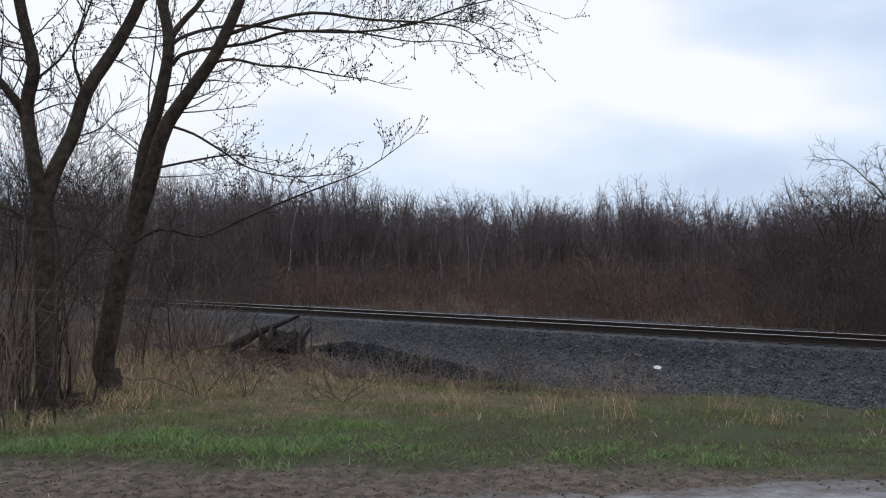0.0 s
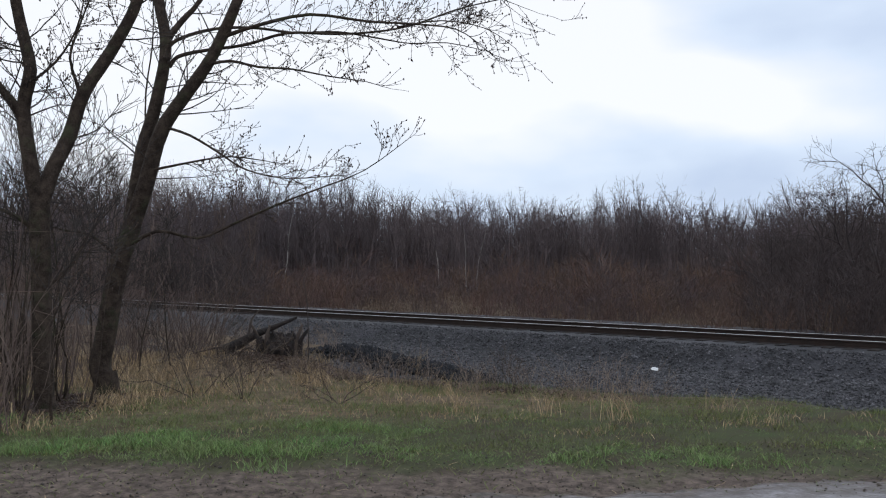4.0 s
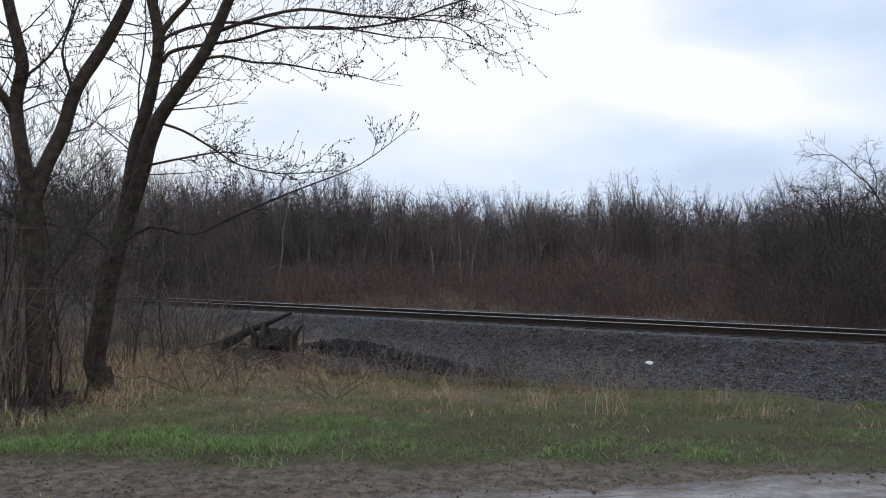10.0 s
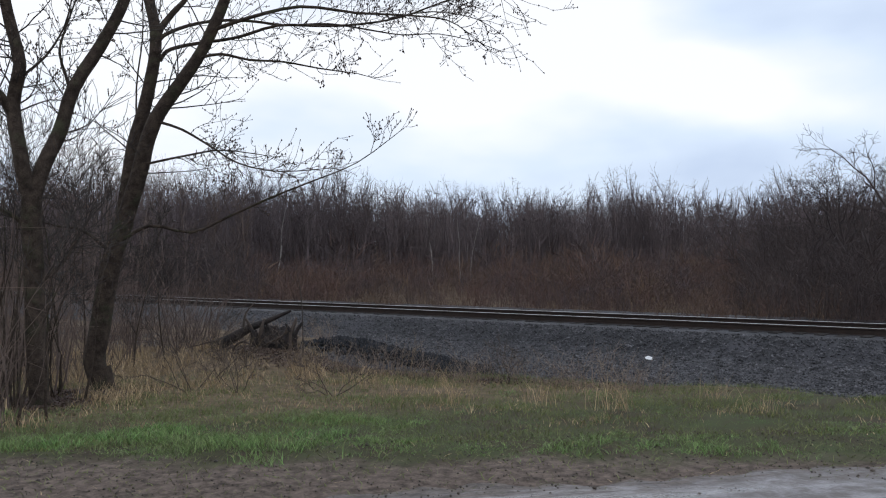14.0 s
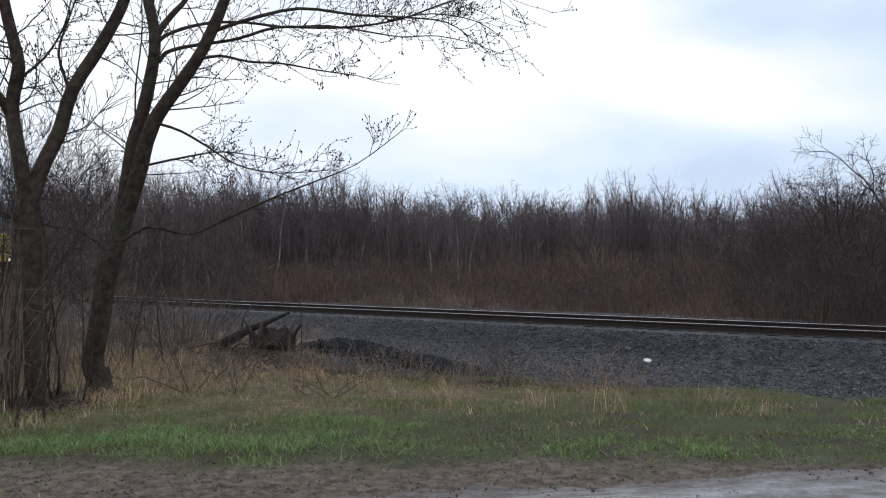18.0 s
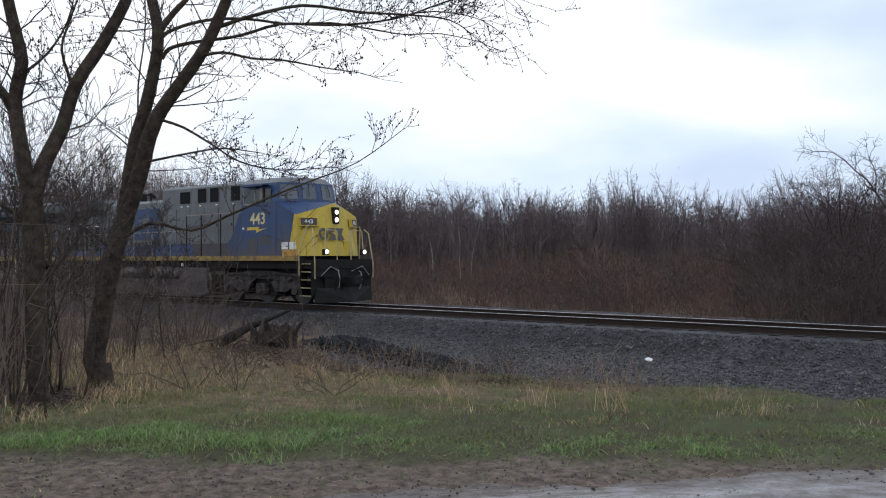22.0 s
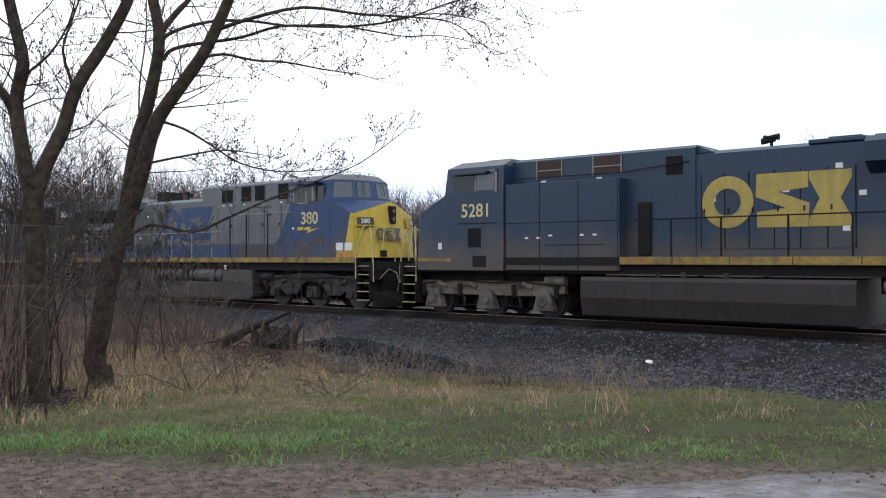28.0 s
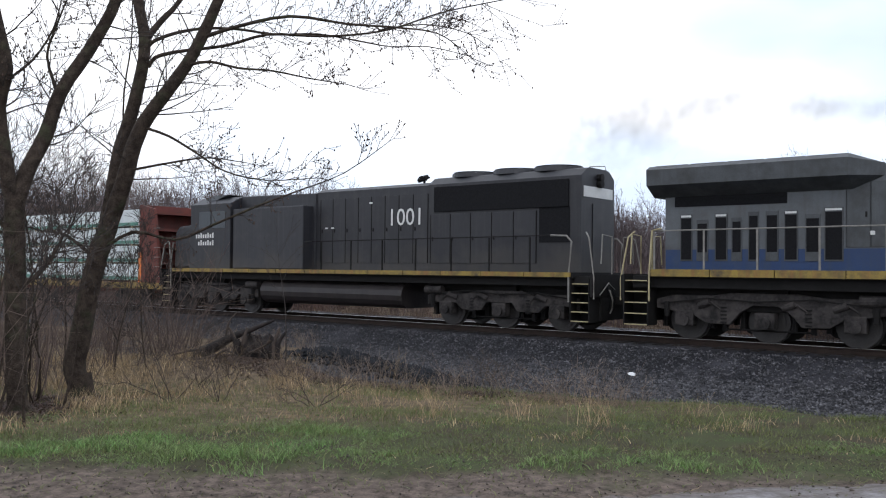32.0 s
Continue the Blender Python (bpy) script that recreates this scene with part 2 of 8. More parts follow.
def vnoise(x, y, s, seed=0.0):
    """Value noise on a grid of cell s, about -1 to 1, for arrays."""
    x, y = np.asarray(x, float) / s + seed * 3.7, np.asarray(y, float) / s - seed * 1.9
    i, j = np.floor(x), np.floor(y)
    u, v = x - i, y - j
    u, v = u * u * (3 - 2 * u), v * v * (3 - 2 * v)

    def h(a, b):
        return np.modf(np.abs(np.sin(a * 127.1 + b * 311.7 + seed * 74.7) * 43758.5453))[0]

    return 2 * ((h(i, j) * (1 - u) + h(i + 1, j) * u) * (1 - v) + (h(i, j + 1) * (1 - u) + h(i + 1, j + 1) * u) * v) - 1


def verge(x, y):
    """Metres past the edge of the bare dirt, away from the road."""
    return (-(np.asarray(x) + 8) * 5.0 + (np.asarray(y) - 4) * 5.5) / 7.43


def ground_z(x, y):
    x, y = np.asarray(x, float), np.asarray(y, float)
    q = verge(x, y)
    z = -0.08 - 0.05 * np.clip(q, 0, 9) + 0.02 * wob(x, y, 1.1) * smooth(0, 1.5, q) + 0.004 * wob(x, y, 0.9, 2)
    z = z - 0.035 * smooth(-1.0, -1.9, q)
    step = 12.6 + 0.5 * wob(x, y, 2.2, 4) + 4.0 * smooth(-14.5, -18.0, x)
    z = z - 0.5 * smooth(0, 2.0, y - step)
    z = z + 0.28 * np.exp(-((x + 15.8) / 2.2) ** 2 - ((y - 12.2) / 1.6) ** 2)
    far = smooth(24, 30, y)
    z = z * (1 - far) + far * (-1.1 + 0.25 * wob(x, y, 9, 3))
    return z


def bed_z(x, y):
    d = np.abs(np.asarray(y, float) - TRACK_Y)
    z = -0.172 - 0.428 * smooth(1.75, 3.9, d) + 0.06 * smooth(5, 8, d) - 0.7 * smooth(9.4, 11.5, d)
    z = z + 0.3 * np.exp(-((x + 14.8) / 1.5) ** 2 - ((y - 14.5) / 0.7) ** 2) + 0.2 * np.exp(-((x + 12.4) / 1.6) ** 2 - ((y - 13.8) / 0.5) ** 2)
    return z + 0.022 * wob(x, y, 0.5, 1) * smooth(1.8, 2.4, d)


def spaced(lo, a, b, hi, step, grow=1.25):
    inner = list(np.arange(a, b + step / 2, step))
    left, s, p = [], step, a
    while p > lo:
        s *= grow
        p -= s
        left.append(max(p, lo))
    right, s, p = [], step, b
    while p < hi:
        s *= grow
        p += s
        right.append(min(p, hi))
    return np.array(left[::-1] + inner + right)


def sheet(name, xs, ys, zf, mat):
    gx, gy = np.meshgrid(xs, ys, indexing="ij")
    v = np.stack([gx, gy, zf(gx, gy)], -1).reshape(-1, 3)
    n, m = len(xs), len(ys)
    i = np.arange((n - 1) * (m - 1))
    a = (i // (m - 1)) * m + i % (m - 1)
    f = np.stack([a, a + m, a + m + 1, a + 1], -1)
    me = bpy.data.meshes.new(name)
    me.from_pydata(v.tolist(), [], f.tolist())
    me.shade_smooth()
    me.materials.append(mat)
    return new(name, me)


def earth_material():
    m = material("grassy_earth", (0.075, 0.062, 0.038), (0.042, 0.034, 0.024), 0.95, 2.5, 30, 0.3, coords="World", spec=0.12, dirt=(0.062, 0.075, 0.032), dirt_at=0.52, dirt_scale=1.6)
    nt = m.node_tree
    b = nt.nodes["Principled BSDF"]
    under = b.inputs["Base Color"].links[0].from_socket
    g = nt.nodes.new("ShaderNodeNewGeometry")
    sep = nt.nodes.new("ShaderNodeSeparateXYZ")
    nt.links.new(g.outputs["Position"], sep.inputs[0])
    # bare wet dirt on the road's side of the verge
    n = nt.nodes.new("ShaderNodeTexNoise")
    n.inputs["Scale"].default_value, n.inputs["Detail"].default_value = 1.3, 6
    nt.links.new(g.outputs["Position"], n.inputs["Vector"])

    def calc(op, a, b2):
        k = nt.nodes.new("ShaderNodeMath")
        k.operation = op
        for i, val in enumerate((a, b2)):
            if isinstance(val, (int, float)):
                k.inputs[i].default_value = val
            else:
                nt.links.new(val, k.inputs[i])
        return k.outputs[0]

    q = calc("ADD", calc("MULTIPLY", calc("ADD", sep.outputs[0], 8.0), -0.673), calc("MULTIPLY", calc("ADD", sep.outputs[1], -4.0), 0.740))
    along = calc("ADD", calc("MULTIPLY", calc("ADD", sep.outputs[0], 8.0), 0.740), calc("MULTIPLY", calc("ADD", sep.outputs[1], -4.0), 0.673))
    q = calc("ADD", q, calc("ADD", calc("MULTIPLY", calc("ADD", along, -1.2), 0.09), -0.25))
    q = calc("ADD", q, calc("MULTIPLY", calc("ADD", n.outputs["Fac"], -0.5), 1.6))
    rr = nt.nodes.new("ShaderNodeMapRange")
    rr.inputs["From Min"].default_value, rr.inputs["From Max"].default_value = -0.95, -0.4
    nt.links.new(q, rr.inputs["Value"])
    n2 = nt.nodes.new("ShaderNodeTexNoise")
    n2.inputs["Scale"].default_value, n2.inputs["Detail"].default_value = 9, 8
    nt.links.new(g.outputs["Position"], n2.inputs["Vector"])
    n2.inputs["Roughness"].default_value = 0.75
    rp = nt.nodes.new("ShaderNodeValToRGB")
    rp.color_ramp.elements[0].position, rp.color_ramp.elements[0].color = 0.36, (0.046, 0.036, 0.030, 1)
    rp.color_ramp.elements[1].position, rp.color_ramp.elements[1].color = 0.66, (0.195, 0.15, 0.123, 1)
    nt.links.new(n2.outputs["Fac"], rp.inputs[0])
    # dead straw and brown litter on the bank and along the gravel
    bank = calc("ADD", calc("MULTIPLY", sep.outputs[0], -0.25), calc("MULTIPLY", q, 0.45))
    rb = nt.nodes.new("ShaderNodeMapRange")
    rb.inputs["From Min"].default_value, rb.inputs["From Max"].default_value = 2.9, 4.4
    nt.links.new(calc("ADD", bank, calc("MULTIPLY", n.outputs["Fac"], 0.8)), rb.inputs["Value"])
    n4 = nt.nodes.new("ShaderNodeTexNoise")
    n4.inputs["Scale"].default_value, n4.inputs["Detail"].default_value = 5, 8
    nt.links.new(g.outputs["Position"], n4.inputs["Vector"])
    r4 = nt.nodes.new("ShaderNodeValToRGB")
    r4.color_ramp.elements[0].position, r4.color_ramp.elements[0].color = 0.36, (0.085, 0.062, 0.040, 1)
    r4.color_ramp.elements[1].position, r4.color_ramp.elements[1].color = 0.70, (0.19, 0.14, 0.088, 1)
    nt.links.new(n4.outputs["Fac"], r4.inputs[0])
    mb = nt.nodes.new("ShaderNodeMix")
    mb.data_type = "RGBA"
    nt.links.new(rb.outputs["Result"], mb.inputs["Factor"])
    nt.links.new(under, mb.inputs["A"])
    nt.links.new(r4.outputs[0], mb.inputs["B"])
    under = mb.outputs["Result"]
    mx = nt.nodes.new("ShaderNodeMix")
    mx.data_type = "RGBA"
    nt.links.new(rr.outputs["Result"], mx.inputs["Factor"])
    nt.links.new(rp.outputs[0], mx.inputs["A"])
    nt.links.new(under, mx.inputs["B"])
    nt.links.new(mx.outputs["Result"], b.inputs["Base Color"])
    return m


M_EARTH = earth_material()
M_BED = material("ballast_gravel", (0.030, 0.0295, 0.0335), (0.009, 0.009, 0.0105), 0.55, 24, 60, 0.8, coords="World", dirt=(0.062, 0.060, 0.068), dirt_at=0.6, dirt_scale=0.7, depth=0.02, spread=0.3, spec=0.1)


def road_material():
    """Packed wet dirt, with long shining puddles that lie along the wheel tracks."""
    m = material("wet_dirt_road", (0.27, 0.253, 0.258), (0.125, 0.112, 0.11), 0.6, 3.0, 30, 0.9, coords="World", spread=0.35, dirt=(0.10, 0.082, 0.07), dirt_at=0.53, dirt_scale=6, depth=0.02)
    nt = m.node_tree
    b = nt.nodes["Principled BSDF"]
    g = nt.nodes.new("ShaderNodeNewGeometry")
    mp = nt.nodes.new("ShaderNodeMapping")
    mp.vector_type = "TEXTURE"
    mp.inputs["Rotation"].default_value = (0, 0, math.atan2(0.792, 0.61))
    mp.inputs["Scale"].default_value = (3.2, 0.45, 1.0)
    nt.links.new(g.outputs["Position"], mp.inputs["Vector"])
    n = nt.nodes.new("ShaderNodeTexNoise")
    n.inputs["Scale"].default_value, n.inputs["Detail"].default_value, n.inputs["Roughness"].default_value = 1.0, 7, 0.6
    nt.links.new(mp.outputs[0], n.inputs["Vector"])
    r = nt.nodes.new("ShaderNodeMapRange")
    r.inputs["From Min"].default_value, r.inputs["From Max"].default_value = 0.42, 0.56
    r.inputs["To Min"].default_value, r.inputs["To Max"].default_value = 0.60, 0.16
    nt.links.new(n.outputs["Fac"], r.inputs["Value"])
    nt.links.new(r.outputs["Result"], b.inputs["Roughness"])
    # brown mud creeps over the packed surface from the verge, in ragged tongues
    dot = nt.nodes.new("ShaderNodeVectorMath")
    dot.operation = "DOT_PRODUCT"
    nt.links.new(g.outputs["Position"], dot.inputs[0])
    dot.inputs[1].default_value = (0.792, -0.61, 0)
    ne = nt.nodes.new("ShaderNodeTexNoise")
    ne.inputs["Scale"].default_value, ne.inputs["Detail"].default_value, ne.inputs["Roughness"].default_value = 2.6, 10, 0.8
    nt.links.new(mp.outputs[0], ne.inputs["Vector"])
    ad = nt.nodes.new("ShaderNodeMath")
    ad.operation = "MULTIPLY_ADD"
    ad.inputs[1].default_value = 2.6
    nt.links.new(ne.outputs["Fac"], ad.inputs[0])
    nt.links.new(dot.outputs["Value"], ad.inputs[2])
    re = nt.nodes.new("ShaderNodeMapRange")
    edge = 0.792 * -3.9 - 0.61 * 6.33 + 1.3
    re.inputs["From Min"].default_value, re.inputs["From Max"].default_value = edge + 0.38, edge + 1.0
    nt.links.new(ad.outputs[0], re.inputs["Value"])
    nm = nt.nodes.new("ShaderNodeTexNoise")
    nm.inputs["Scale"].default_value, nm.inputs["Detail"].default_value, nm.inputs["Roughness"].default_value = 9, 8, 0.75
    nt.links.new(g.outputs["Position"], nm.inputs["Vector"])
    rm = nt.nodes.new("ShaderNodeValToRGB")
    rm.color_ramp.elements[0].position, rm.color_ramp.elements[0].color = 0.36, (0.050, 0.040, 0.034, 1)
    rm.color_ramp.elements[1].position, rm.color_ramp.elements[1].color = 0.66, (0.170, 0.137, 0.117, 1)
    nt.links.new(nm.outputs["Fac"], rm.inputs[0])
    mix = nt.nodes.new("ShaderNodeMix")
    mix.data_type = "RGBA"
    nt.links.new(re.outputs["Result"], mix.inputs["Factor"])
    nt.links.new(rm.outputs[0], mix.inputs["A"])
    nt.links.new(b.inputs["Base Color"].links[0].from_socket, mix.inputs["B"])
    nt.links.new(mix.outputs["Result"], b.inputs["Base Color"])
    mr = nt.nodes.new("ShaderNodeMix")
    mr.inputs["A"].default_value = 0.85
    nt.links.new(re.outputs["Result"], mr.inputs["Factor"])
    nt.links.new(r.outputs["Result"], mr.inputs["B"])
    nt.links.new(mr.outputs["Result"], b.inputs["Roughness"])
    return m


M_ROAD = road_material()

ground = sheet("ground", spaced(-2500, -26, 4, 2500, 0.22), spaced(-2500, 1.5, 19, 2500, 0.2), ground_z, M_EARTH)
tagged(ground, "rough spring ground of dirt, grass and brush soil", "ground", kind="structure")
bed = sheet("gravel_bed", spaced(-900, -36, 6, 900, 0.22), np.concatenate([np.arange(10.7, 26.4, 0.19), [27.5, 29.5, 31.5]]), bed_z, M_BED)
tagged(bed, "wet grey crushed-stone ballast bed under the railway", "ballast", kind="structure")


def road_strip():
    """The dirt road past the camera, with a ragged wet edge."""
    d = np.array([0.61, 0.792])
    o = np.array([-3.9, 6.33])
    n = np.array([d[1], -d[0]])
    ls = spaced(-60, -7, 4.5, 14, 0.12, 1.3)
    ws = np.concatenate([np.linspace(0, 1.4, 15), np.linspace(1.7, 7.5, 18)])
    v = []
    for l in ls:
        for w in ws:
            edge = (0.14 * math.sin(l * 2.1 + 0.6) + 0.11 * math.sin(l * 5.3 + 1) + 0.08 * math.sin(l * 11.3) + 0.05 * math.sin(l * 23) + 0.012 * min(l * l, 60)) * max(0, 1 - w)
            p = o + d * l + n * (w + edge)
            z = -0.120 + 0.036 * min(w, 0.6) / 0.6 + 0.02 * min(max(w - 0.5, 0), 1) + 0.011 * float(wob(p[0], p[1], 0.5, 3)) + 0.006 * float(wob(p[0], p[1], 0.13, 6))
            v.append((p[0], p[1], z))
    m = len(ws)
    f = [(i * m + j, (i + 1) * m + j, (i + 1) * m + j + 1, i * m + j + 1) for i in range(len(ls) - 1) for j in range(m - 1)]
    me = bpy.data.meshes.new("road")
    me.from_pydata(v, [], f)
    me.shade_smooth()
    me.materials.append(M_ROAD)
    return tagged(new("road", me), "wet grey dirt road with shallow puddles", "road", kind="structure")


road = road_strip()

# ---- mesh helpers ----


def mesh_object(name, bm, mat, parent=None, label="", at=None):
    me = bpy.data.meshes.new(name)
    bm.to_mesh(me)
    bm.free()
    for mm in (mat if isinstance(mat, (list, tuple)) else [mat]):
        me.materials.append(mm)
    ob = new(name, me)
    if parent:
        ob.parent = parent
    if at is not None:
        ob.matrix_basis = at
    if label:
        ob["label"] = label
    return ob


def part(name, bm, mat, parent, label="", at=None):
    return mesh_object(name, bm, mat, parent, label, at)


def empty(name, m, label="", category="", group="", kind=""):
    ob = new(name)
    ob.matrix_basis = m
    return tagged(ob, label, category, group, kind)


def box(bm, x0, x1, y0, y1, z0, z1, bevel=0.0, slot=0):
    r = bmesh.ops.create_cube(bm, size=1, matrix=Matrix.Translation(((x0 + x1) / 2, (y0 + y1) / 2, (z0 + z1) / 2)) @ Matrix.Diagonal((abs(x1 - x0), abs(y1 - y0), abs(z1 - z0), 1)))
    if slot:
        for f in {f for v in r["verts"] for f in v.link_faces}:
            f.material_index = slot
    if bevel:
        bmesh.ops.bevel(bm, geom=list({e for v in r["verts"] for e in v.link_edges}), offset=bevel, segments=2, affect="EDGES", profile=0.6)
    return bm


def prism(bm, outline, y0, y1, bevel=0.0):
    """A side profile (x, z) pushed out from y0 to y1."""
    a = [bm.verts.new((x, y0, z)) for x, z in outline]
    b = [bm.verts.new((x, y1, z)) for x, z in outline]
    faces = [bm.faces.new(a), bm.faces.new(b[::-1])]
    n = len(a)
    for i in range(n):
        faces.append(bm.faces.new((a[i], b[i], b[(i + 1) % n], a[(i + 1) % n])))
    bmesh.ops.recalc_face_normals(bm, faces=faces)
    if bevel:
        bmesh.ops.bevel(bm, geom=list({e for f in faces for e in f.edges}), offset=bevel, segments=2, affect="EDGES", profile=0.6)
    return bm


def cyl(bm, p0, p1, r, sides=12, r1=None):
    p0, p1 = Vector(p0), Vector(p1)
    d = p1 - p0
    m = Matrix.Translation((p0 + p1) / 2) @ d.to_track_quat("Z", "Y").to_matrix().to_4x4()
    bmesh.ops.create_cone(bm, cap_ends=True, segments=sides, radius1=r, radius2=r if r1 is None else r1, depth=d.length, matrix=m)
    return bm


def rod(bm, pts, r, sides=6):
    """A bent bar along points."""
    pts = [Vector(p) for p in pts]
    rings = []
    for i, p in enumerate(pts):
        d = (pts[min(i + 1, len(pts) - 1)] - pts[max(i - 1, 0)]).normalized()
        q = d.to_track_quat("Z", "Y")
        rings.append([bm.verts.new(p + q @ Vector((r * math.cos(a * math.tau / sides), r * math.sin(a * math.tau / sides), 0))) for a in range(sides)])
    for a, b in zip(rings, rings[1:]):
        for k in range(sides):
            bm.faces.new((a[k], a[(k + 1) % sides], b[(k + 1) % sides], b[k]))
    bm.faces.new(rings[0][::-1])
    bm.faces.new(rings[-1])
    return bm


def tubes(segs, sides=3):
    """Vertices and faces for many tapered twigs: segs is an array of rows x0 y0 z0 x1 y1 z1 r0 r1."""
    s = np.asarray(segs, float)
    p0, p1, r0, r1 = s[:, 0:3], s[:, 3:6], s[:, 6], s[:, 7]
    d = p1 - p0
    d /= np.linalg.norm(d, axis=1)[:, None] + 1e-9
    ref = np.where(np.abs(d[:, 2:3]) > 0.9, np.array([[1.0, 0, 0]]), np.array([[0, 0, 1.0]]))
    u = np.cross(d, ref)
    u /= np.linalg.norm(u, axis=1)[:, None] + 1e-9
    w = np.cross(d, u)
    a = np.arange(sides) * math.tau / sides
    off = u[:, None, :] * np.cos(a)[None, :, None] + w[:, None, :] * np.sin(a)[None, :, None]
    va = p0[:, None, :] + off * r0[:, None, None]
    vb = p1[:, None, :] + off * r1[:, None, None]
    v = np.concatenate([va, vb], 1).reshape(-1, 3)
    base = (np.arange(len(s)) * 2 * sides)[:, None]
    k = np.arange(sides)
    f = np.stack([base + k, base + (k + 1) % sides, base + sides + (k + 1) % sides, base + sides + k], -1).reshape(-1, 4)
    return v, f


def mesh_from(name, v, f, mat):
    """A mesh from arrays of vertices and faces of one size."""
    me = bpy.data.meshes.new(name)
    v, f = np.asarray(v, np.float32), np.asarray(f, np.int32)
    n, k = f.shape
    me.vertices.add(len(v))
    me.vertices.foreach_set("co", v.ravel())
    me.loops.add(n * k)
    me.loops.foreach_set("vertex_index", f.ravel())
    me.polygons.add(n)
    me.polygons.foreach_set("loop_start", np.arange(0, n * k, k, dtype=np.int32))
    me.update(calc_edges=True)
    me.validate()
    me.materials.append(mat)
    return me


# ---- railway track ----
track = empty("railway_track", pose(0, TRACK_Y, 0), "straight railway track with rusty steel rails on dark ties", "railway track", kind="structure")


def rail_bm(x0, x1, part_of):
    bm = bmesh.new()
    if part_of == "head":
        box(bm, x0, x1, -0.034, 0.034, -0.006, 0.0, 0.002)
    else:
        prof = [(-0.075, -0.18), (0.075, -0.18), (0.075, -0.165), (0.012, -0.15), (0.012, -0.05), (0.037, -0.04), (0.037, -0.006), (-0.037, -0.006), (-0.037, -0.04), (-0.012, -0.05), (-0.012, -0.15), (-0.075, -0.165)]
        a = [bm.verts.new((x0, y, z)) for y, z in prof]
        b = [bm.verts.new((x1, y, z)) for y, z in prof]
        for i in range(len(prof)):
            bm.faces.new((a[i], a[(i + 1) % len(prof)], b[(i + 1) % len(prof)], b[i]))
        bmesh.ops.recalc_face_normals(bm, faces=bm.faces[:])
    return bm


for side in (-1, 1):
    rl = part("rail", rail_bm(-900, 900, "web"), M_RAIL, track, at=pose(0, side * 0.7525, 0))
    part("rail_head", rail_bm(-900, 900, "head"), M_RAILTOP, rl, "polished rail head")

# ---- bare trees and brush ----


def unit(v):
    return v / (np.linalg.norm(v) + 1e-9)


def grow(rng, out, tips, p, d, length, r, level, bend=0.25, lift=0.12, kids=4, spread=0.75, taper=0.55, steps=5, minr=0.003):
    """A wobbling branch with side branches; rows for tubes() go to out, ends to tips."""
    p, d = np.array(p, float), unit(np.array(d, float))
    for i in range(steps):
        ra, rb = r * (1 - (1 - taper) * i / steps), r * (1 - (1 - taper) * (i + 1) / steps)
        q = p + d * length / steps
        out.append((*p, *q, max(ra, minr), max(rb, minr)))
        p = q
        if level > 0 and i >= 1:
            for _ in range(rng.poisson(kids / max(steps - 1, 1))):
                side = unit(np.cross(d, rng.normal(size=3)))
                nd = unit(d * (1 - spread * 0.55) + side * spread * rng.uniform(0.6, 1.1) + np.array([0, 0, lift]))
                grow(rng, out, tips, p, nd, length * rng.uniform(0.38, 0.62), rb * rng.uniform(0.42, 0.6), level - 1, bend * 1.2, lift, kids, spread, 0.45, max(steps - 1, 3), minr)
        d = unit(d + rng.normal(size=3) * bend * 0.5 + np.array([0, 0, lift * 0.3]))
    if level > 0:
        for _ in range(2):
            side = unit(np.cross(d, rng.normal(size=3)))
            grow(rng, out, tips, p, unit(d + side * 0.4), length * 0.5, r * taper * 0.8, level - 1, bend * 1.2, lift, kids, spread, 0.45, max(steps - 1, 3), minr)
    else:
        tips.append(tuple(p))


def twig(rng, out, tips, p, d, length, r, level):
    """A long slender shoot with alternating spurs and a bud at each end."""
    p, d = np.array(p, float), unit(np.array(d, float))
    steps = 8 if level else 4
    turn = rng.normal(size=3) * 0.06 + np.array([0, 0, 0.045])
    for i in range(steps):
        q = p + d * length / steps
        out.append((*p, *q, max(r * (1 - 0.7 * i / steps), 0.0032), max(r * (1 - 0.7 * (i + 1) / steps), 0.0028)))
        p = q
        if i >= 1 and level > 0 and rng.random() < (0.5 if level > 1 else 0.30):
            side = unit(np.cross(d, rng.normal(size=3)))
            long = length * rng.uniform(0.28, 0.62) if rng.random() < 0.65 else rng.uniform(0.04, 0.1)
            twig(rng, out, tips, p, unit(d + side * rng.uniform(0.6, 1.1) + np.array([0, 0, 0.12])), long, r * 0.5, level - 1 if long > 0.15 else 0)
        elif rng.random() < 0.12:
            tips.append(tuple(p))
        d = unit(d + turn + rng.normal(size=3) * 0.085)
    tips.append(tuple(p))


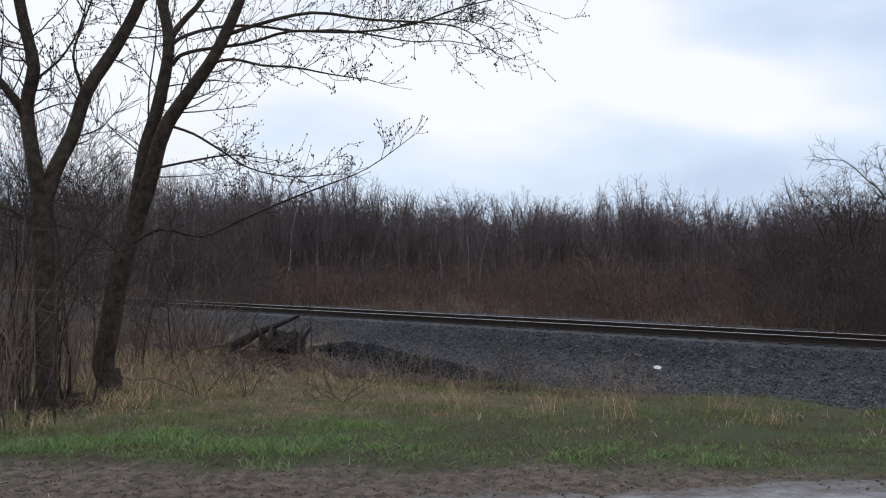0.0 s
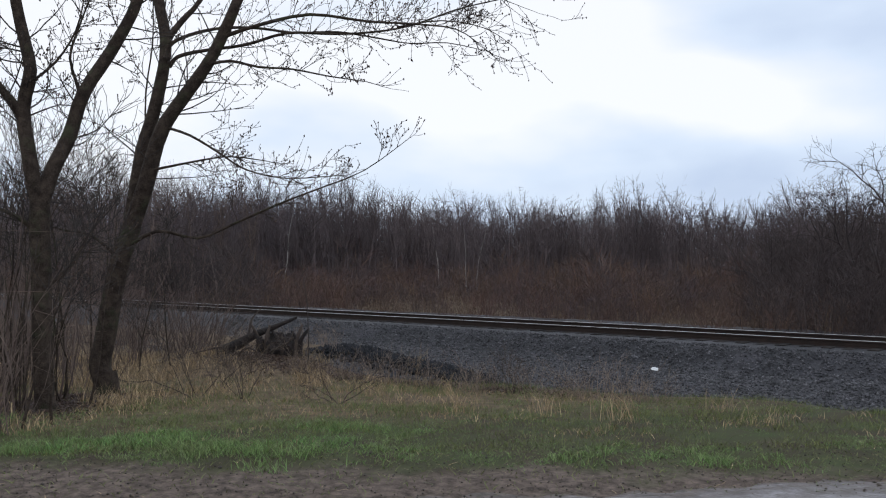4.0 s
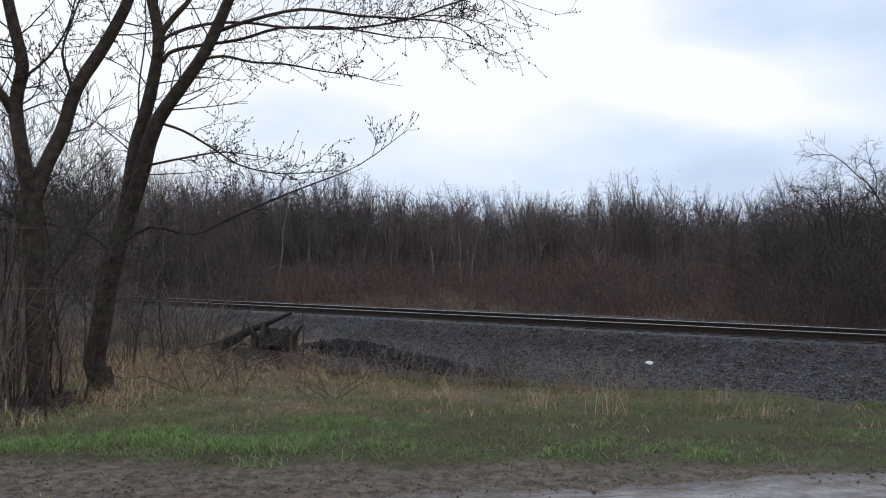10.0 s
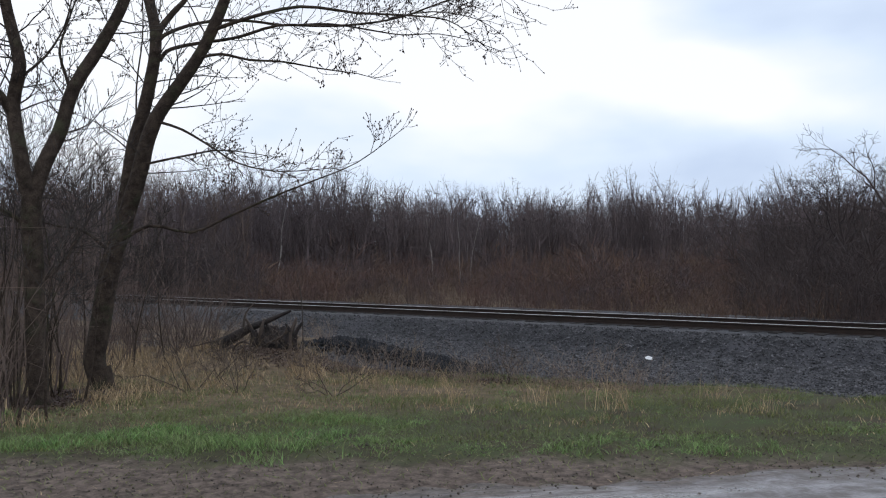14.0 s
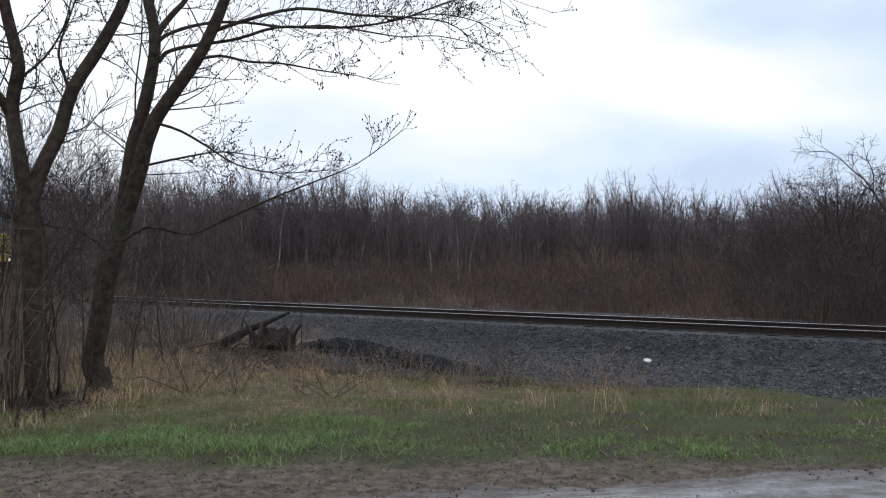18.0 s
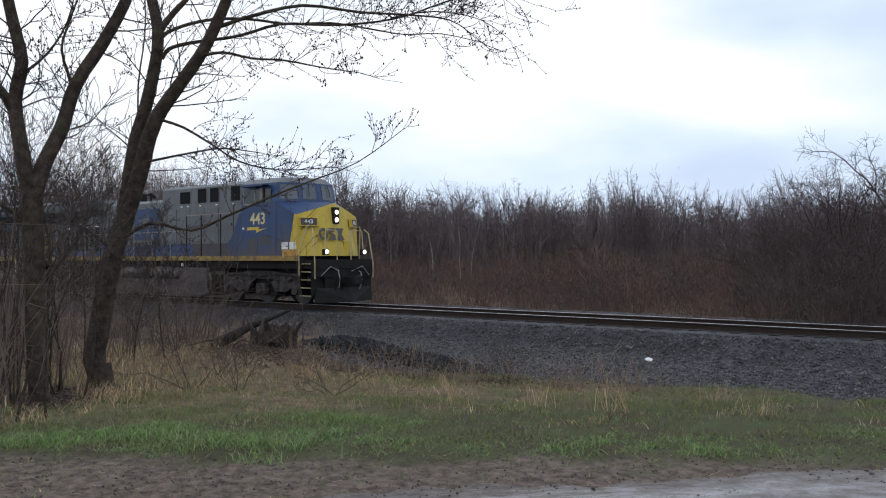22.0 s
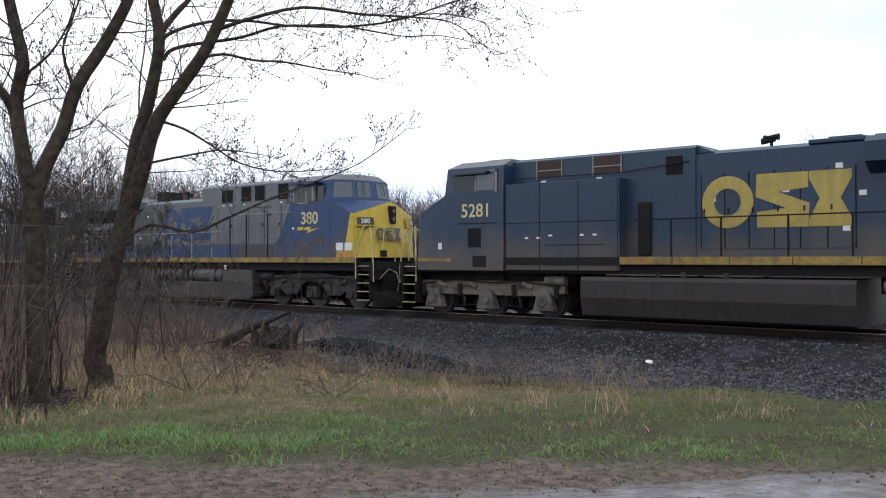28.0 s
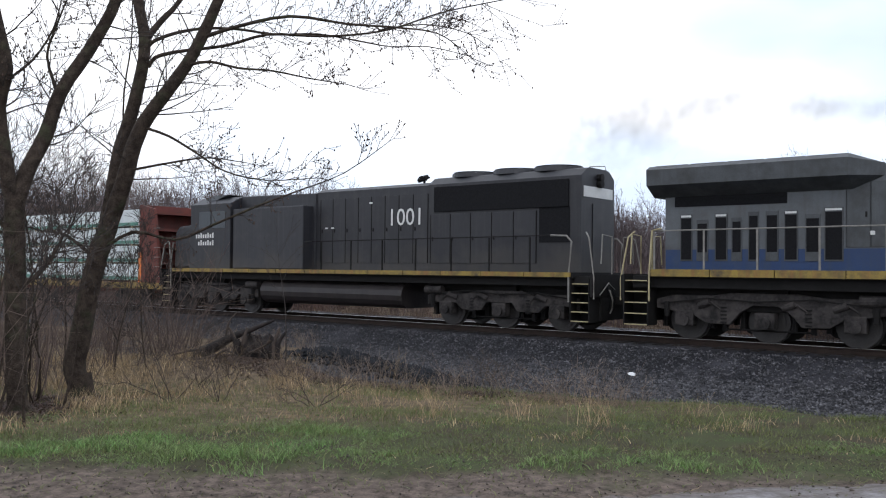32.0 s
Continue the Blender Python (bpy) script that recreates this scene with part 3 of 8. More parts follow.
def limb_mesh(bm, pts, r0, r1, sides=10, sub=3):
    """A smooth tapered limb through points."""
    pts = [Vector(p) for p in pts]
    line = []
    for i in range(len(pts) - 1):
        a, b, c, d = pts[max(i - 1, 0)], pts[i], pts[i + 1], pts[min(i + 2, len(pts) - 1)]
        for k in range(sub):
            t = k / sub
            line.append(0.5 * ((2 * b) + (c - a) * t + (2 * a - 5 * b + 4 * c - d) * t * t + (3 * b - a - 3 * c + d) * t ** 3))
    line.append(pts[-1])
    n = len(line)
    rings = []
    for i, p in enumerate(line):
        d = (line[min(i + 1, n - 1)] - line[max(i - 1, 0)]).normalized()
        q = d.to_track_quat("Z", "Y")
        r = r0 + (r1 - r0) * i / (n - 1)
        rings.append([bm.verts.new(p + q @ Vector((math.cos(a * math.tau / sides), math.sin(a * math.tau / sides), 0)) * r * (1 + 0.07 * noise.noise(p * 6 + Vector((a, 0, 0)))) ) for a in range(sides)])
    for a, b in zip(rings, rings[1:]):
        # rings may twist against one another: match them by the nearest start
        k0 = min(range(sides), key=lambda k: (b[k].co - a[0].co).length)
        for k in range(sides):
            f = bm.faces.new((a[k], a[(k + 1) % sides], b[(k + 1 + k0) % sides], b[(k + k0) % sides]))
            f.smooth = True
    return [tuple(p) for p in line]


def buds(points, r, rng):
    """Small diamonds at twig ends."""
    p = np.asarray(points, float)
    n = len(p)
    s = r * rng.uniform(0.6, 1.3, size=(n, 1, 1))
    o = np.array([[1, 0, 0], [0, 1, 0], [-1, 0, 0], [0, -1, 0], [0, 0, 1.7], [0, 0, -1.7]], float)
    v = (p[:, None, :] + o[None] * s).reshape(-1, 3)
    t = np.array([[0, 1, 4], [1, 2, 4], [2, 3, 4], [3, 0, 4], [1, 0, 5], [2, 1, 5], [3, 2, 5], [0, 3, 5]])
    f = (np.arange(n)[:, None, None] * 6 + t[None]).reshape(-1, 3)
    return v, f


def verge_tree(base, trunk, limbs, seed, label, twig_n, flare=1.16):
    """A tree by the verge: limbs in metres (across, away, up) from the foot, with twigs grown on them."""
    rng = np.random.default_rng(seed)
    th = empty("bare_tree", pose(*base, 0, 0, 39.36), label, "tree", group="bare trees on the verge")
    bm = bmesh.new()
    pts, r0, r1 = trunk
    limb_mesh(bm, [(pts[0][0], pts[0][1], -0.25)] + pts, r0 * 1.12, r1, 14)
    limb_mesh(bm, [(pts[0][0], 0, -0.2), (pts[0][0], 0, 0.05), (pts[0][0] * 0.5 + pts[1][0] * 0.5, 0, 0.35)], r0 * flare, r0 * 0.98, 14)
    part("trunk", bm, M_BARK, th)
    for i in range(3):
        bm = bmesh.new()
        a = i * math.tau / 3 + rng.uniform(-0.5, 0.5)
        ln = rng.uniform(0.26, 0.4)
        limb_mesh(bm, [(pts[0][0] + math.cos(a) * k * ln, math.sin(a) * k * ln, z) for k, z in ((0.1, 0.22), (0.32, 0.08), (0.62, -0.02), (1.0, -0.12))], 0.08, 0.03, 7)
        part("root", bm, M_BARK, th)
    segs, tips = [], []
    for pts, r0, r1, n, ln in limbs:
        bm = bmesh.new()
        line = np.array(limb_mesh(bm, pts, r0, r1, 9))
        part("limb", bm, M_BARK, th)
        for _ in range(int(n * twig_n)):
            t = rng.uniform(0.12, 1.0) ** 0.8 * (len(line) - 1.001)
            i = int(t)
            p = line[i] + (line[i + 1] - line[i]) * (t - i)
            d = unit(line[i + 1] - line[i])
            side = unit(np.cross(d, rng.normal(size=3)))
            nd = unit(d * rng.uniform(0.15, 1.0) + side * 0.85 + np.array([0, 0, rng.uniform(-0.3, 0.35)]))
            rr = r0 + (r1 - r0) * t / len(line)
            twig(rng, segs, tips, p, nd, ln * rng.uniform(0.6, 1.6), min(max(rr * 0.3, 0.006), 0.013), 2)
        d = unit(line[-1] - line[-2])
        for _ in range(2):
            twig(rng, segs, tips, line[-1], unit(d + rng.normal(size=3) * 0.2), ln * rng.uniform(0.8, 1.4), min(r1 * 0.8, 0.012), 1)
    v, f = tubes(segs, 4)
    me = mesh_from("crown", v, f, M_TWIG)
    crown = new("crown", me)
    crown.parent = th
    v, f = buds(tips, 0.0105, rng)
    bd = new("bud_spray", mesh_from("bud_spray", v, f, M_BUD))
    bd.parent = crown
    return th


verge_tree((-13.26, 7.33, -0.36), ([(0.13, 0, 0), (0.04, 0, 0.22), (-0.03, 0, 0.48), (0.05, -0.01, 0.85), (0.14, -0.01, 1.4), (0.26, -0.02, 1.99), (0.34, -0.02, 2.31), (0.49, -0.02, 2.72)], 0.158, 0.15), [
    ([(0.40, 0.03, 2.45), (0.48, 0.12, 3.24), (0.56, 0.22, 3.99), (0.71, 0.26, 4.55), (0.88, 0.26, 5.3), (0.92, 0.25, 5.86), (0.75, 0.35, 6.64), (0.7, 0.4, 7.8)], 0.125, 0.08, 18, 1.0),
    ([(0.45, -0.02, 2.6), (0.75, -0.13, 3.4), (0.93, -0.18, 4.02), (1.13, -0.23, 4.42), (1.49, -0.24, 4.92), (1.85, -0.24, 5.46), (2.22, -0.25, 6.27), (2.51, -0.35, 6.95), (2.9, -0.4, 7.9)], 0.142, 0.065, 18, 1.0),
    ([(0.92, 0.25, 5.8), (1.17, 0.35, 6.17), (1.43, 0.45, 6.53), (1.9, 0.5, 7.4)], 0.06, 0.03, 5, 0.9),
    ([(0.98, 0.26, 5.36), (1.1, 0.26, 5.52), (1.34, 0.26, 5.6), (1.7, 0.16, 5.63), (2.32, 0.06, 5.69), (2.99, -0.04, 5.85), (3.75, -0.24, 5.78), (4.38, -0.34, 5.78), (5.02, -0.44, 5.86), (5.73, -0.54, 6.08), (6.3, -0.6, 6.2), (6.85, -0.65, 6.3)], 0.036, 0.007, 30, 0.7),
    ([(1.0, 0.25, 5.72), (1.11, 0.25, 5.81), (1.41, 0.35, 5.96), (1.85, 0.45, 6.07), (2.4, 0.55, 6.09), (3.0, 0.66, 6.04), (3.7, 0.86, 6.11), (4.37, 0.96, 6.03), (4.95, 1.06, 5.96), (5.6, 1.1, 5.98), (6.3, 1.15, 5.84)], 0.034, 0.006, 30, 0.7),
    ([(4.8, -0.42, 5.84), (5.5, -0.5, 5.92), (6.2, -0.55, 5.78), (6.65, -0.6, 5.46)], 0.013, 0.004, 11, 0.45),
    ([(1.72, -0.24, 5.28), (2.17, -0.44, 5.3), (2.66, -0.64, 5.16), (3.22, -0.84, 5.08), (3.81, -1.03, 4.93), (4.37, -1.13, 4.83)], 0.027, 0.007, 14, 0.5),
    ([(1.99, -0.24, 5.73), (2.62, -0.44, 5.87), (3.47, -0.74, 5.95), (4.36, -1.04, 5.76), (5.12, -1.24, 5.66), (5.72, -1.33, 5.56), (6.08, -1.43, 5.3)], 0.034, 0.005, 30, 0.5),
    ([(1.08, -0.23, 4.29), (1.55, -0.43, 4.12), (2.02, -0.53, 3.84), (2.5, -0.72, 3.55), (3.15, -0.92, 3.4), (3.93, -1.02, 3.43)], 0.024, 0.006, 19, 0.5),
    ([(0.33, -0.02, 2.3), (0.98, -0.32, 2.62), (1.7, -0.52, 2.5), (2.35, -0.82, 2.72), (3.08, -1.02, 3.01), (3.69, -1.12, 3.23), (4.37, -1.22, 3.49), (5.02, -1.32, 3.94)], 0.03, 0.005, 13, 0.34),
    ([(0.28, -0.02, 2.13), (0.11, 0.08, 2.31), (-0.3, 0.18, 2.59), (-0.72, 0.28, 2.65), (-1.23, 0.37, 2.79)], 0.035, 0.01, 18, 0.8),
    ([(0.85, -0.2, 3.6), (1.61, -0.33, 3.73), (2.17, -0.43, 3.79), (2.83, -0.63, 3.69)], 0.022, 0.006, 18, 0.5),
    ([(0.6, 0.27, 4.1), (0.56, 0.36, 4.95), (0.64, 0.45, 5.82), (0.64, 0.45, 6.58)], 0.018, 0.008, 8, 0.6),
], 11, "leaning bare tree with a forked trunk, budding beside the track", 1.1)

verge_tree((-11.96, 5.78, -0.3), ([(0, 0, 0), (-0.02, -0.01, 0.59), (-0.05, -0.01, 1.21), (-0.06, -0.02, 2.07), (-0.09, -0.02, 2.54), (-0.08, -0.03, 3.01)], 0.118, 0.135), [
    ([(-0.06, -0.03, 2.9), (0.04, 0.07, 3.34), (0.24, 0.17, 3.86), (0.44, 0.16, 4.46), (0.76, 0.26, 5.04), (1.08, 0.25, 5.6), (1.28, 0.25, 6.16), (1.6, 0.3, 7.0)], 0.115, 0.065, 14, 0.8),
    ([(-0.11, -0.03, 2.9), (-0.18, -0.13, 3.47), (-0.27, -0.14, 4.17), (-0.13, -0.24, 4.69), (-0.25, -0.24, 5.23), (-0.32, -0.35, 5.81), (-0.4, -0.4, 6.6)], 0.108, 0.065, 14, 0.8),
    ([(-0.27, -0.14, 4.05), (-0.36, -0.24, 4.23), (-0.5, -0.34, 4.44), (-0.75, -0.44, 4.8), (-1.2, -0.5, 5.5)], 0.075, 0.03, 8, 0.7),
    ([(0.34, 0.17, 4.2), (0.33, 0.26, 4.48), (0.15, 0.36, 4.99), (0.22, 0.45, 5.42), (0.4, 0.45, 5.9)], 0.03, 0.01, 12, 0.6),
    ([(-0.15, -0.24, 4.5), (0.13, -0.04, 4.85), (0.36, 0.06, 5.31), (0.44, 0.15, 5.81)], 0.022, 0.008, 10, 0.6),
    ([(-0.03, -0.02, 1.75), (0.11, 0.19, 1.85), (0.27, 0.38, 2.15), (0.39, 0.48, 2.48)], 0.045, 0.015, 14, 0.8),
    ([(-0.11, -0.02, 2.47), (-0.32, -0.22, 2.69), (-0.65, -0.33, 2.84)], 0.04, 0.015, 12, 0.8),
], 12, "bare forked tree growing out of a thicket of stems", 1.7)


def stuff(name, v, f, mat, label, category):
    return tagged(new(name, mesh_from(name, v, f, mat)), label, category, kind="stuff")


def scatter_copies(rng, kits, xs, ys, zs, scale):
    """Many turned and scaled copies of small kits of twig rows, joined."""
    rows = []
    for x, y, z, s in zip(xs, ys, zs, scale):
        k = kits[rng.integers(len(kits))]
        a = rng.uniform(0, math.tau)
        c, sn = math.cos(a), math.sin(a)
        m = np.array([[c, -sn, 0], [sn, c, 0], [0, 0, 1]]) * s
        r = np.empty_like(k)
        r[:, 0:3], r[:, 3:6], r[:, 6:8] = k[:, 0:3] @ m.T + (x, y, z), k[:, 3:6] @ m.T + (x, y, z), k[:, 6:8] * s
        rows.append(r)
    return np.concatenate(rows)


def tree_kit(seed, h, r, levels=3, kids=4.5, spread=0.6, lean=0.05, crown_from=0.35, minr=0.012):
    """Rows for a standing tree: nine for the trunk, then its branches."""
    rng = np.random.default_rng(seed)
    trunk, out, tips = [], [], []
    p, d = np.array([0, 0, -0.3]), unit(np.array([rng.normal() * lean, rng.normal() * lean, 1]))
    n = 9
    for i in range(n):
        q = p + d * h * 0.86 / n
        ra, rb = r * (1 - 0.85 * i / n), r * (1 - 0.85 * (i + 1) / n)
        trunk.append((*p, *q, ra, rb))
        p = q
        if i / n > crown_from:
            for _ in range(rng.poisson(kids * 0.45) + 1):
                side = unit(np.cross(d, rng.normal(size=3)))
                nd = unit(d * 0.75 + side * spread)
                grow(rng, out, tips, p, nd, h * rng.uniform(0.14, 0.26), rb * 0.5, levels - 2, 0.3, 0.2, 3.5, 0.7, 0.4, 4, minr)
        d = unit(d + rng.normal(size=3) * 0.05)
    grow(rng, out, tips, p, d, h * 0.18, r * 0.15, 1, 0.3, 0.2, 3, 0.6, 0.3, 4, minr)
    return np.array(trunk + out)


def stalk(name, k, mat, parent, sides=7):
    """One smooth stem from the first rows of a kit."""
    bm = bmesh.new()
    limb_mesh(bm, [tuple(k[0, 0:3])] + [tuple(r[3:6]) for r in k[:9]], k[0, 6], k[8, 7], sides, 2)
    return part(name, bm, mat, parent)


def brush_kit(seed, h, n, width, twigs=3, r=0.011, lean=0.3):
    rng = np.random.default_rng(seed)
    out = []
    for _ in range(n):
        a, d0 = rng.uniform(0, math.tau), rng.uniform(0, width)
        p = np.array([math.cos(a) * d0, math.sin(a) * d0, -0.15])
        d = unit(np.array([math.cos(a) * lean + rng.normal() * lean * 0.5, math.sin(a) * lean + rng.normal() * lean * 0.5, 1]))
        hh = h * rng.uniform(0.55, 1.1)
        m = p + d * hh * 0.5
        d2 = unit(d + rng.normal(size=3) * 0.28)
        q = m + d2 * hh * 0.5
        rr = r * rng.uniform(0.6, 1.2)
        out.append((*p, *m, rr, rr * 0.7))
        out.append((*m, *q, rr * 0.7, rr * 0.2))
        for _ in range(twigs):
            t = rng.uniform(0.2, 0.95)
            s = m + (q - m) * t if rng.random() < 0.7 else p + (m - p) * max(t, 0.5)
            e = s + unit(d2 + rng.normal(size=3) * 0.7) * hh * rng.uniform(0.15, 0.36)
            out.append((*s, *e, rr * 0.5, rr * 0.2))
    return np.array(out)


def view_area(rng, n, near, far, left=-34, right=34, power=1.0):
    """Points spread over the fan of ground that lies before the camera."""
    a = np.radians(rng.uniform(left, right, n) + 39.36)
    d = np.sqrt(rng.uniform(near ** 2, far ** 2, n)) if power == 1 else near + (far - near) * rng.uniform(0, 1, n) ** power
    return -np.sin(a) * d, np.cos(a) * d


def slats(rows, rng):
    """Distant twigs as single narrow slats, each turned at random about its length."""
    s = np.asarray(rows, float)
    d = s[:, 3:6] - s[:, 0:3]
    u = np.cross(d, rng.normal(size=(len(s), 3)))
    u /= np.linalg.norm(u, axis=1)[:, None] + 1e-9
    v = np.stack([s[:, 0:3] - u * s[:, 6:7], s[:, 0:3] + u * s[:, 6:7], s[:, 3:6] + u * s[:, 7:8], s[:, 3:6] - u * s[:, 7:8]], 1).reshape(-1, 3)
    return v, np.arange(len(s) * 4).reshape(-1, 4)


def dome_kit(seed, h, wide, n, r, length):
    """Rows for one leafless bush: a few stems, then many fine shoots that fill a rounded dome."""
    rng = np.random.default_rng(seed)
    out = []
    for _ in range(5):
        a = rng.uniform(0, math.tau)
        foot = np.array([math.cos(a), math.sin(a), 0]) * wide * rng.uniform(0, 0.35)
        top = np.array([math.cos(a), math.sin(a), 0]) * wide * rng.uniform(0.2, 0.8) + np.array([0, 0, h * rng.uniform(0.6, 0.95)])
        knee = (foot + top) / 2 + rng.normal(size=3) * wide * 0.12
        out.append((*foot, *knee, r * 1.9, r * 1.5))
        out.append((*knee, *top, r * 1.5, r * 0.5))
    for _ in range(n):
        a, q, up = rng.uniform(0, math.tau), math.sqrt(rng.random()), rng.random() ** 0.75
        edge = math.sqrt(max(1 - up * up * 0.92, 0.05))
        s = np.array([math.cos(a) * q * edge * wide, math.sin(a) * q * edge * wide, up * h * 0.93])
        d = unit(np.array([math.cos(a) * q * 0.7, math.sin(a) * q * 0.7, 0.9]) + rng.normal(size=3) * 0.62)
        ln = length * rng.uniform(0.5, 1.3)
        out.append((*s, *(s + d * ln), r * rng.uniform(0.6, 1.2), r * 0.25))
    return np.array(out)


def bushes(rng, kits, x, y, s, name, mat, label, category):
    v, f = slats(scatter_copies(rng, kits, x, y, ground_z(x, y), s), rng)
    stuff(name, v, f, mat, label, category)


def brush_field():
    rng = np.random.default_rng(21)
    near_kits = [dome_kit(40 + i, 1.7, 1.0, 95, 0.0075, 0.5) for i in range(8)]
    far_kits = [dome_kit(50 + i, 2.0, 1.35, 62, 0.013, 0.6) for i in range(8)]
    # shrubs in mounds of several bushes, with lower ones between them
    cx, cy = view_area(rng, 420, 27, 96, power=1.1)
    ch = rng.uniform(0.6, 1.35, len(cx)) * (1 + 0.35 * wob(cx, cy, 9, 1))
    pick = rng.integers(len(cx), size=2500)
    wide = rng.normal(size=(2, 2500)) * (0.6 + 0.7 * ch[pick]) * (0.7 + 0.012 * np.hypot(cx, cy)[pick])
    fx, fy = view_area(rng, 900, 27, 96, power=1.1)
    x, y = np.concatenate([cx[pick] + wide[0], fx]), np.concatenate([cy[pick] + wide[1], fy])
    s = np.concatenate([ch[pick] * (1.08 - 0.2 * np.minimum(np.hypot(*wide), 2.4)), np.full(900, 0.62)]) * rng.uniform(0.8, 1.15, len(x))
    keep = (y > TRACK_Y + 4.9) & (np.hypot(x, y) > 26.5)
    x, y, s = x[keep], y[keep], s[keep]
    d = np.hypot(x, y)
    s = np.maximum(s * np.where(y < 31, 0.8, 1.0) * (1 + 0.5 * smooth(34, 70, d)), 0.3)
    near = d < 42
    bushes(rng, near_kits, x[near], y[near], s[near], "brush", M_BRUSH, "dense leafless red-brown brush beside the track", "brush")
    bushes(rng, far_kits, x[~near], y[~near], s[~near], "far_brush", M_BRUSH, "dense leafless red-brown brush beyond the track", "brush")
    kits = [brush_kit(50 + i, 1.5, 10, 0.35, 1, 0.006) for i in range(4)]
    x, y = view_area(rng, 420, 29, 56, -30, 24)
    keep = (y > TRACK_Y + 4.6) & (wob(x, y, 4.0, 8) > 0.22)
    bushes(rng, kits, x[keep], y[keep], rng.uniform(0.6, 1.2, int(keep.sum())), "reeds", M_REED, "pale tan dead stalks in the brush", "reeds")
    # a dark mass of bramble where the track leaves the view, and along the way it comes from
    kits = [dome_kit(90 + i, 3.2, 1.5, 120, 0.009, 0.8) for i in range(6)]
    for lo, hi, d0, d1, label in ((-32, -19.5, 30, 60, "dark tangled bramble beyond the track"), (12.5, 32, 34, 66, "brown tangled bramble behind the verge trees")):
        x, y = view_area(rng, 330, d0, d1, lo, hi)
        keep = y > TRACK_Y + 5.2
        x, y = x[keep], y[keep]
        bushes(rng, kits, x, y, rng.uniform(0.5, 1.1, len(x)) * np.where(np.hypot(x, y) > 45, 1.3, 1.0), "bramble", M_DARKBRUSH, label, "bramble")


def lower(x, y):
    """The woods stand lower towards the way the train leaves."""
    return 1.05 + 0.015 * np.clip(np.degrees(np.arctan2(-x, y)) - 39.36 + 3, 0, 15)


def crown_kit(seed, h, r, n, wide):
    """Rows for a far bare tree: nine for its trunk, then steep limbs with fine sprays in a rounded crown."""
    rng = np.random.default_rng(seed)
    trunk, out = [], []
    p, d = np.array([0, 0, -0.2]), unit(np.array([rng.normal() * 0.04, rng.normal() * 0.04, 1]))
    line = [p]
    for i in range(9):
        q = p + d * h * 0.8 / 9
        trunk.append((*p, *q, r * (1 - 0.8 * i / 9), r * (1 - 0.8 * (i + 1) / 9)))
        p = q
        line.append(p)
        d = unit(d + rng.normal(size=3) * 0.05)
    for k in range(n):
        u = 0.4 + 0.6 * (k + rng.random()) / n
        s = line[int(u * 8.99)]
        a = rng.uniform(0, math.tau)
        side = np.array([math.cos(a), math.sin(a), 0])
        ln = h * rng.uniform(0.2, 0.34) * (1.25 - 0.5 * u)
        d = unit(side * rng.uniform(0.35, 0.8) * wide + np.array([0, 0, 1]))
        m = s + d * ln * 0.5
        e = m + unit(d + np.array([0, 0, 0.5]) + rng.normal(size=3) * 0.15) * ln * 0.5
        out += [(*s, *m, r * 0.3, r * 0.2), (*m, *e, r * 0.2, r * 0.08)]
        for _ in range(14):
            t = rng.uniform(0.15, 1.0)
            b = s + (m - s) * t * 2 if t < 0.5 else m + (e - m) * (t - 0.5) * 2
            out.append((*b, *(b + unit(d + rng.normal(size=3) * 0.85) * h * rng.uniform(0.035, 0.075)), 0.015, 0.006))
    return np.array(trunk + out)


def far_woods():
    rng = np.random.default_rng(22)
    kits = [crown_kit(60 + i, 12.2, 0.085, 19, 0.9 if i % 3 else 0.55) for i in range(12)]
    x, y = view_area(rng, 430, 89, 126, -36, 36)
    s = rng.uniform(0.74, 1.06, len(x)) * (0.96 + 0.09 * wob(x, y, 14, 5)) * lower(x, y)
    bushes(rng, kits, x, y, s, "far_woods", M_WOODS, "far bare spring woods, grey-brown", "woods")
    kits = [dome_kit(80 + i, 9.6, 2.1, 90, 0.034, 1.3) for i in range(8)]
    x, y = view_area(rng, 2300, 95, 150, -36, 36)
    s = rng.uniform(0.66, 1.03, len(x)) * lower(x, y) * (0.97 + 0.06 * wob(x, y, 11, 2))
    bushes(rng, kits, x, y, s, "undergrowth", M_WOODS, "dense grey undergrowth in the woods", "undergrowth")


brush_field()
far_woods()


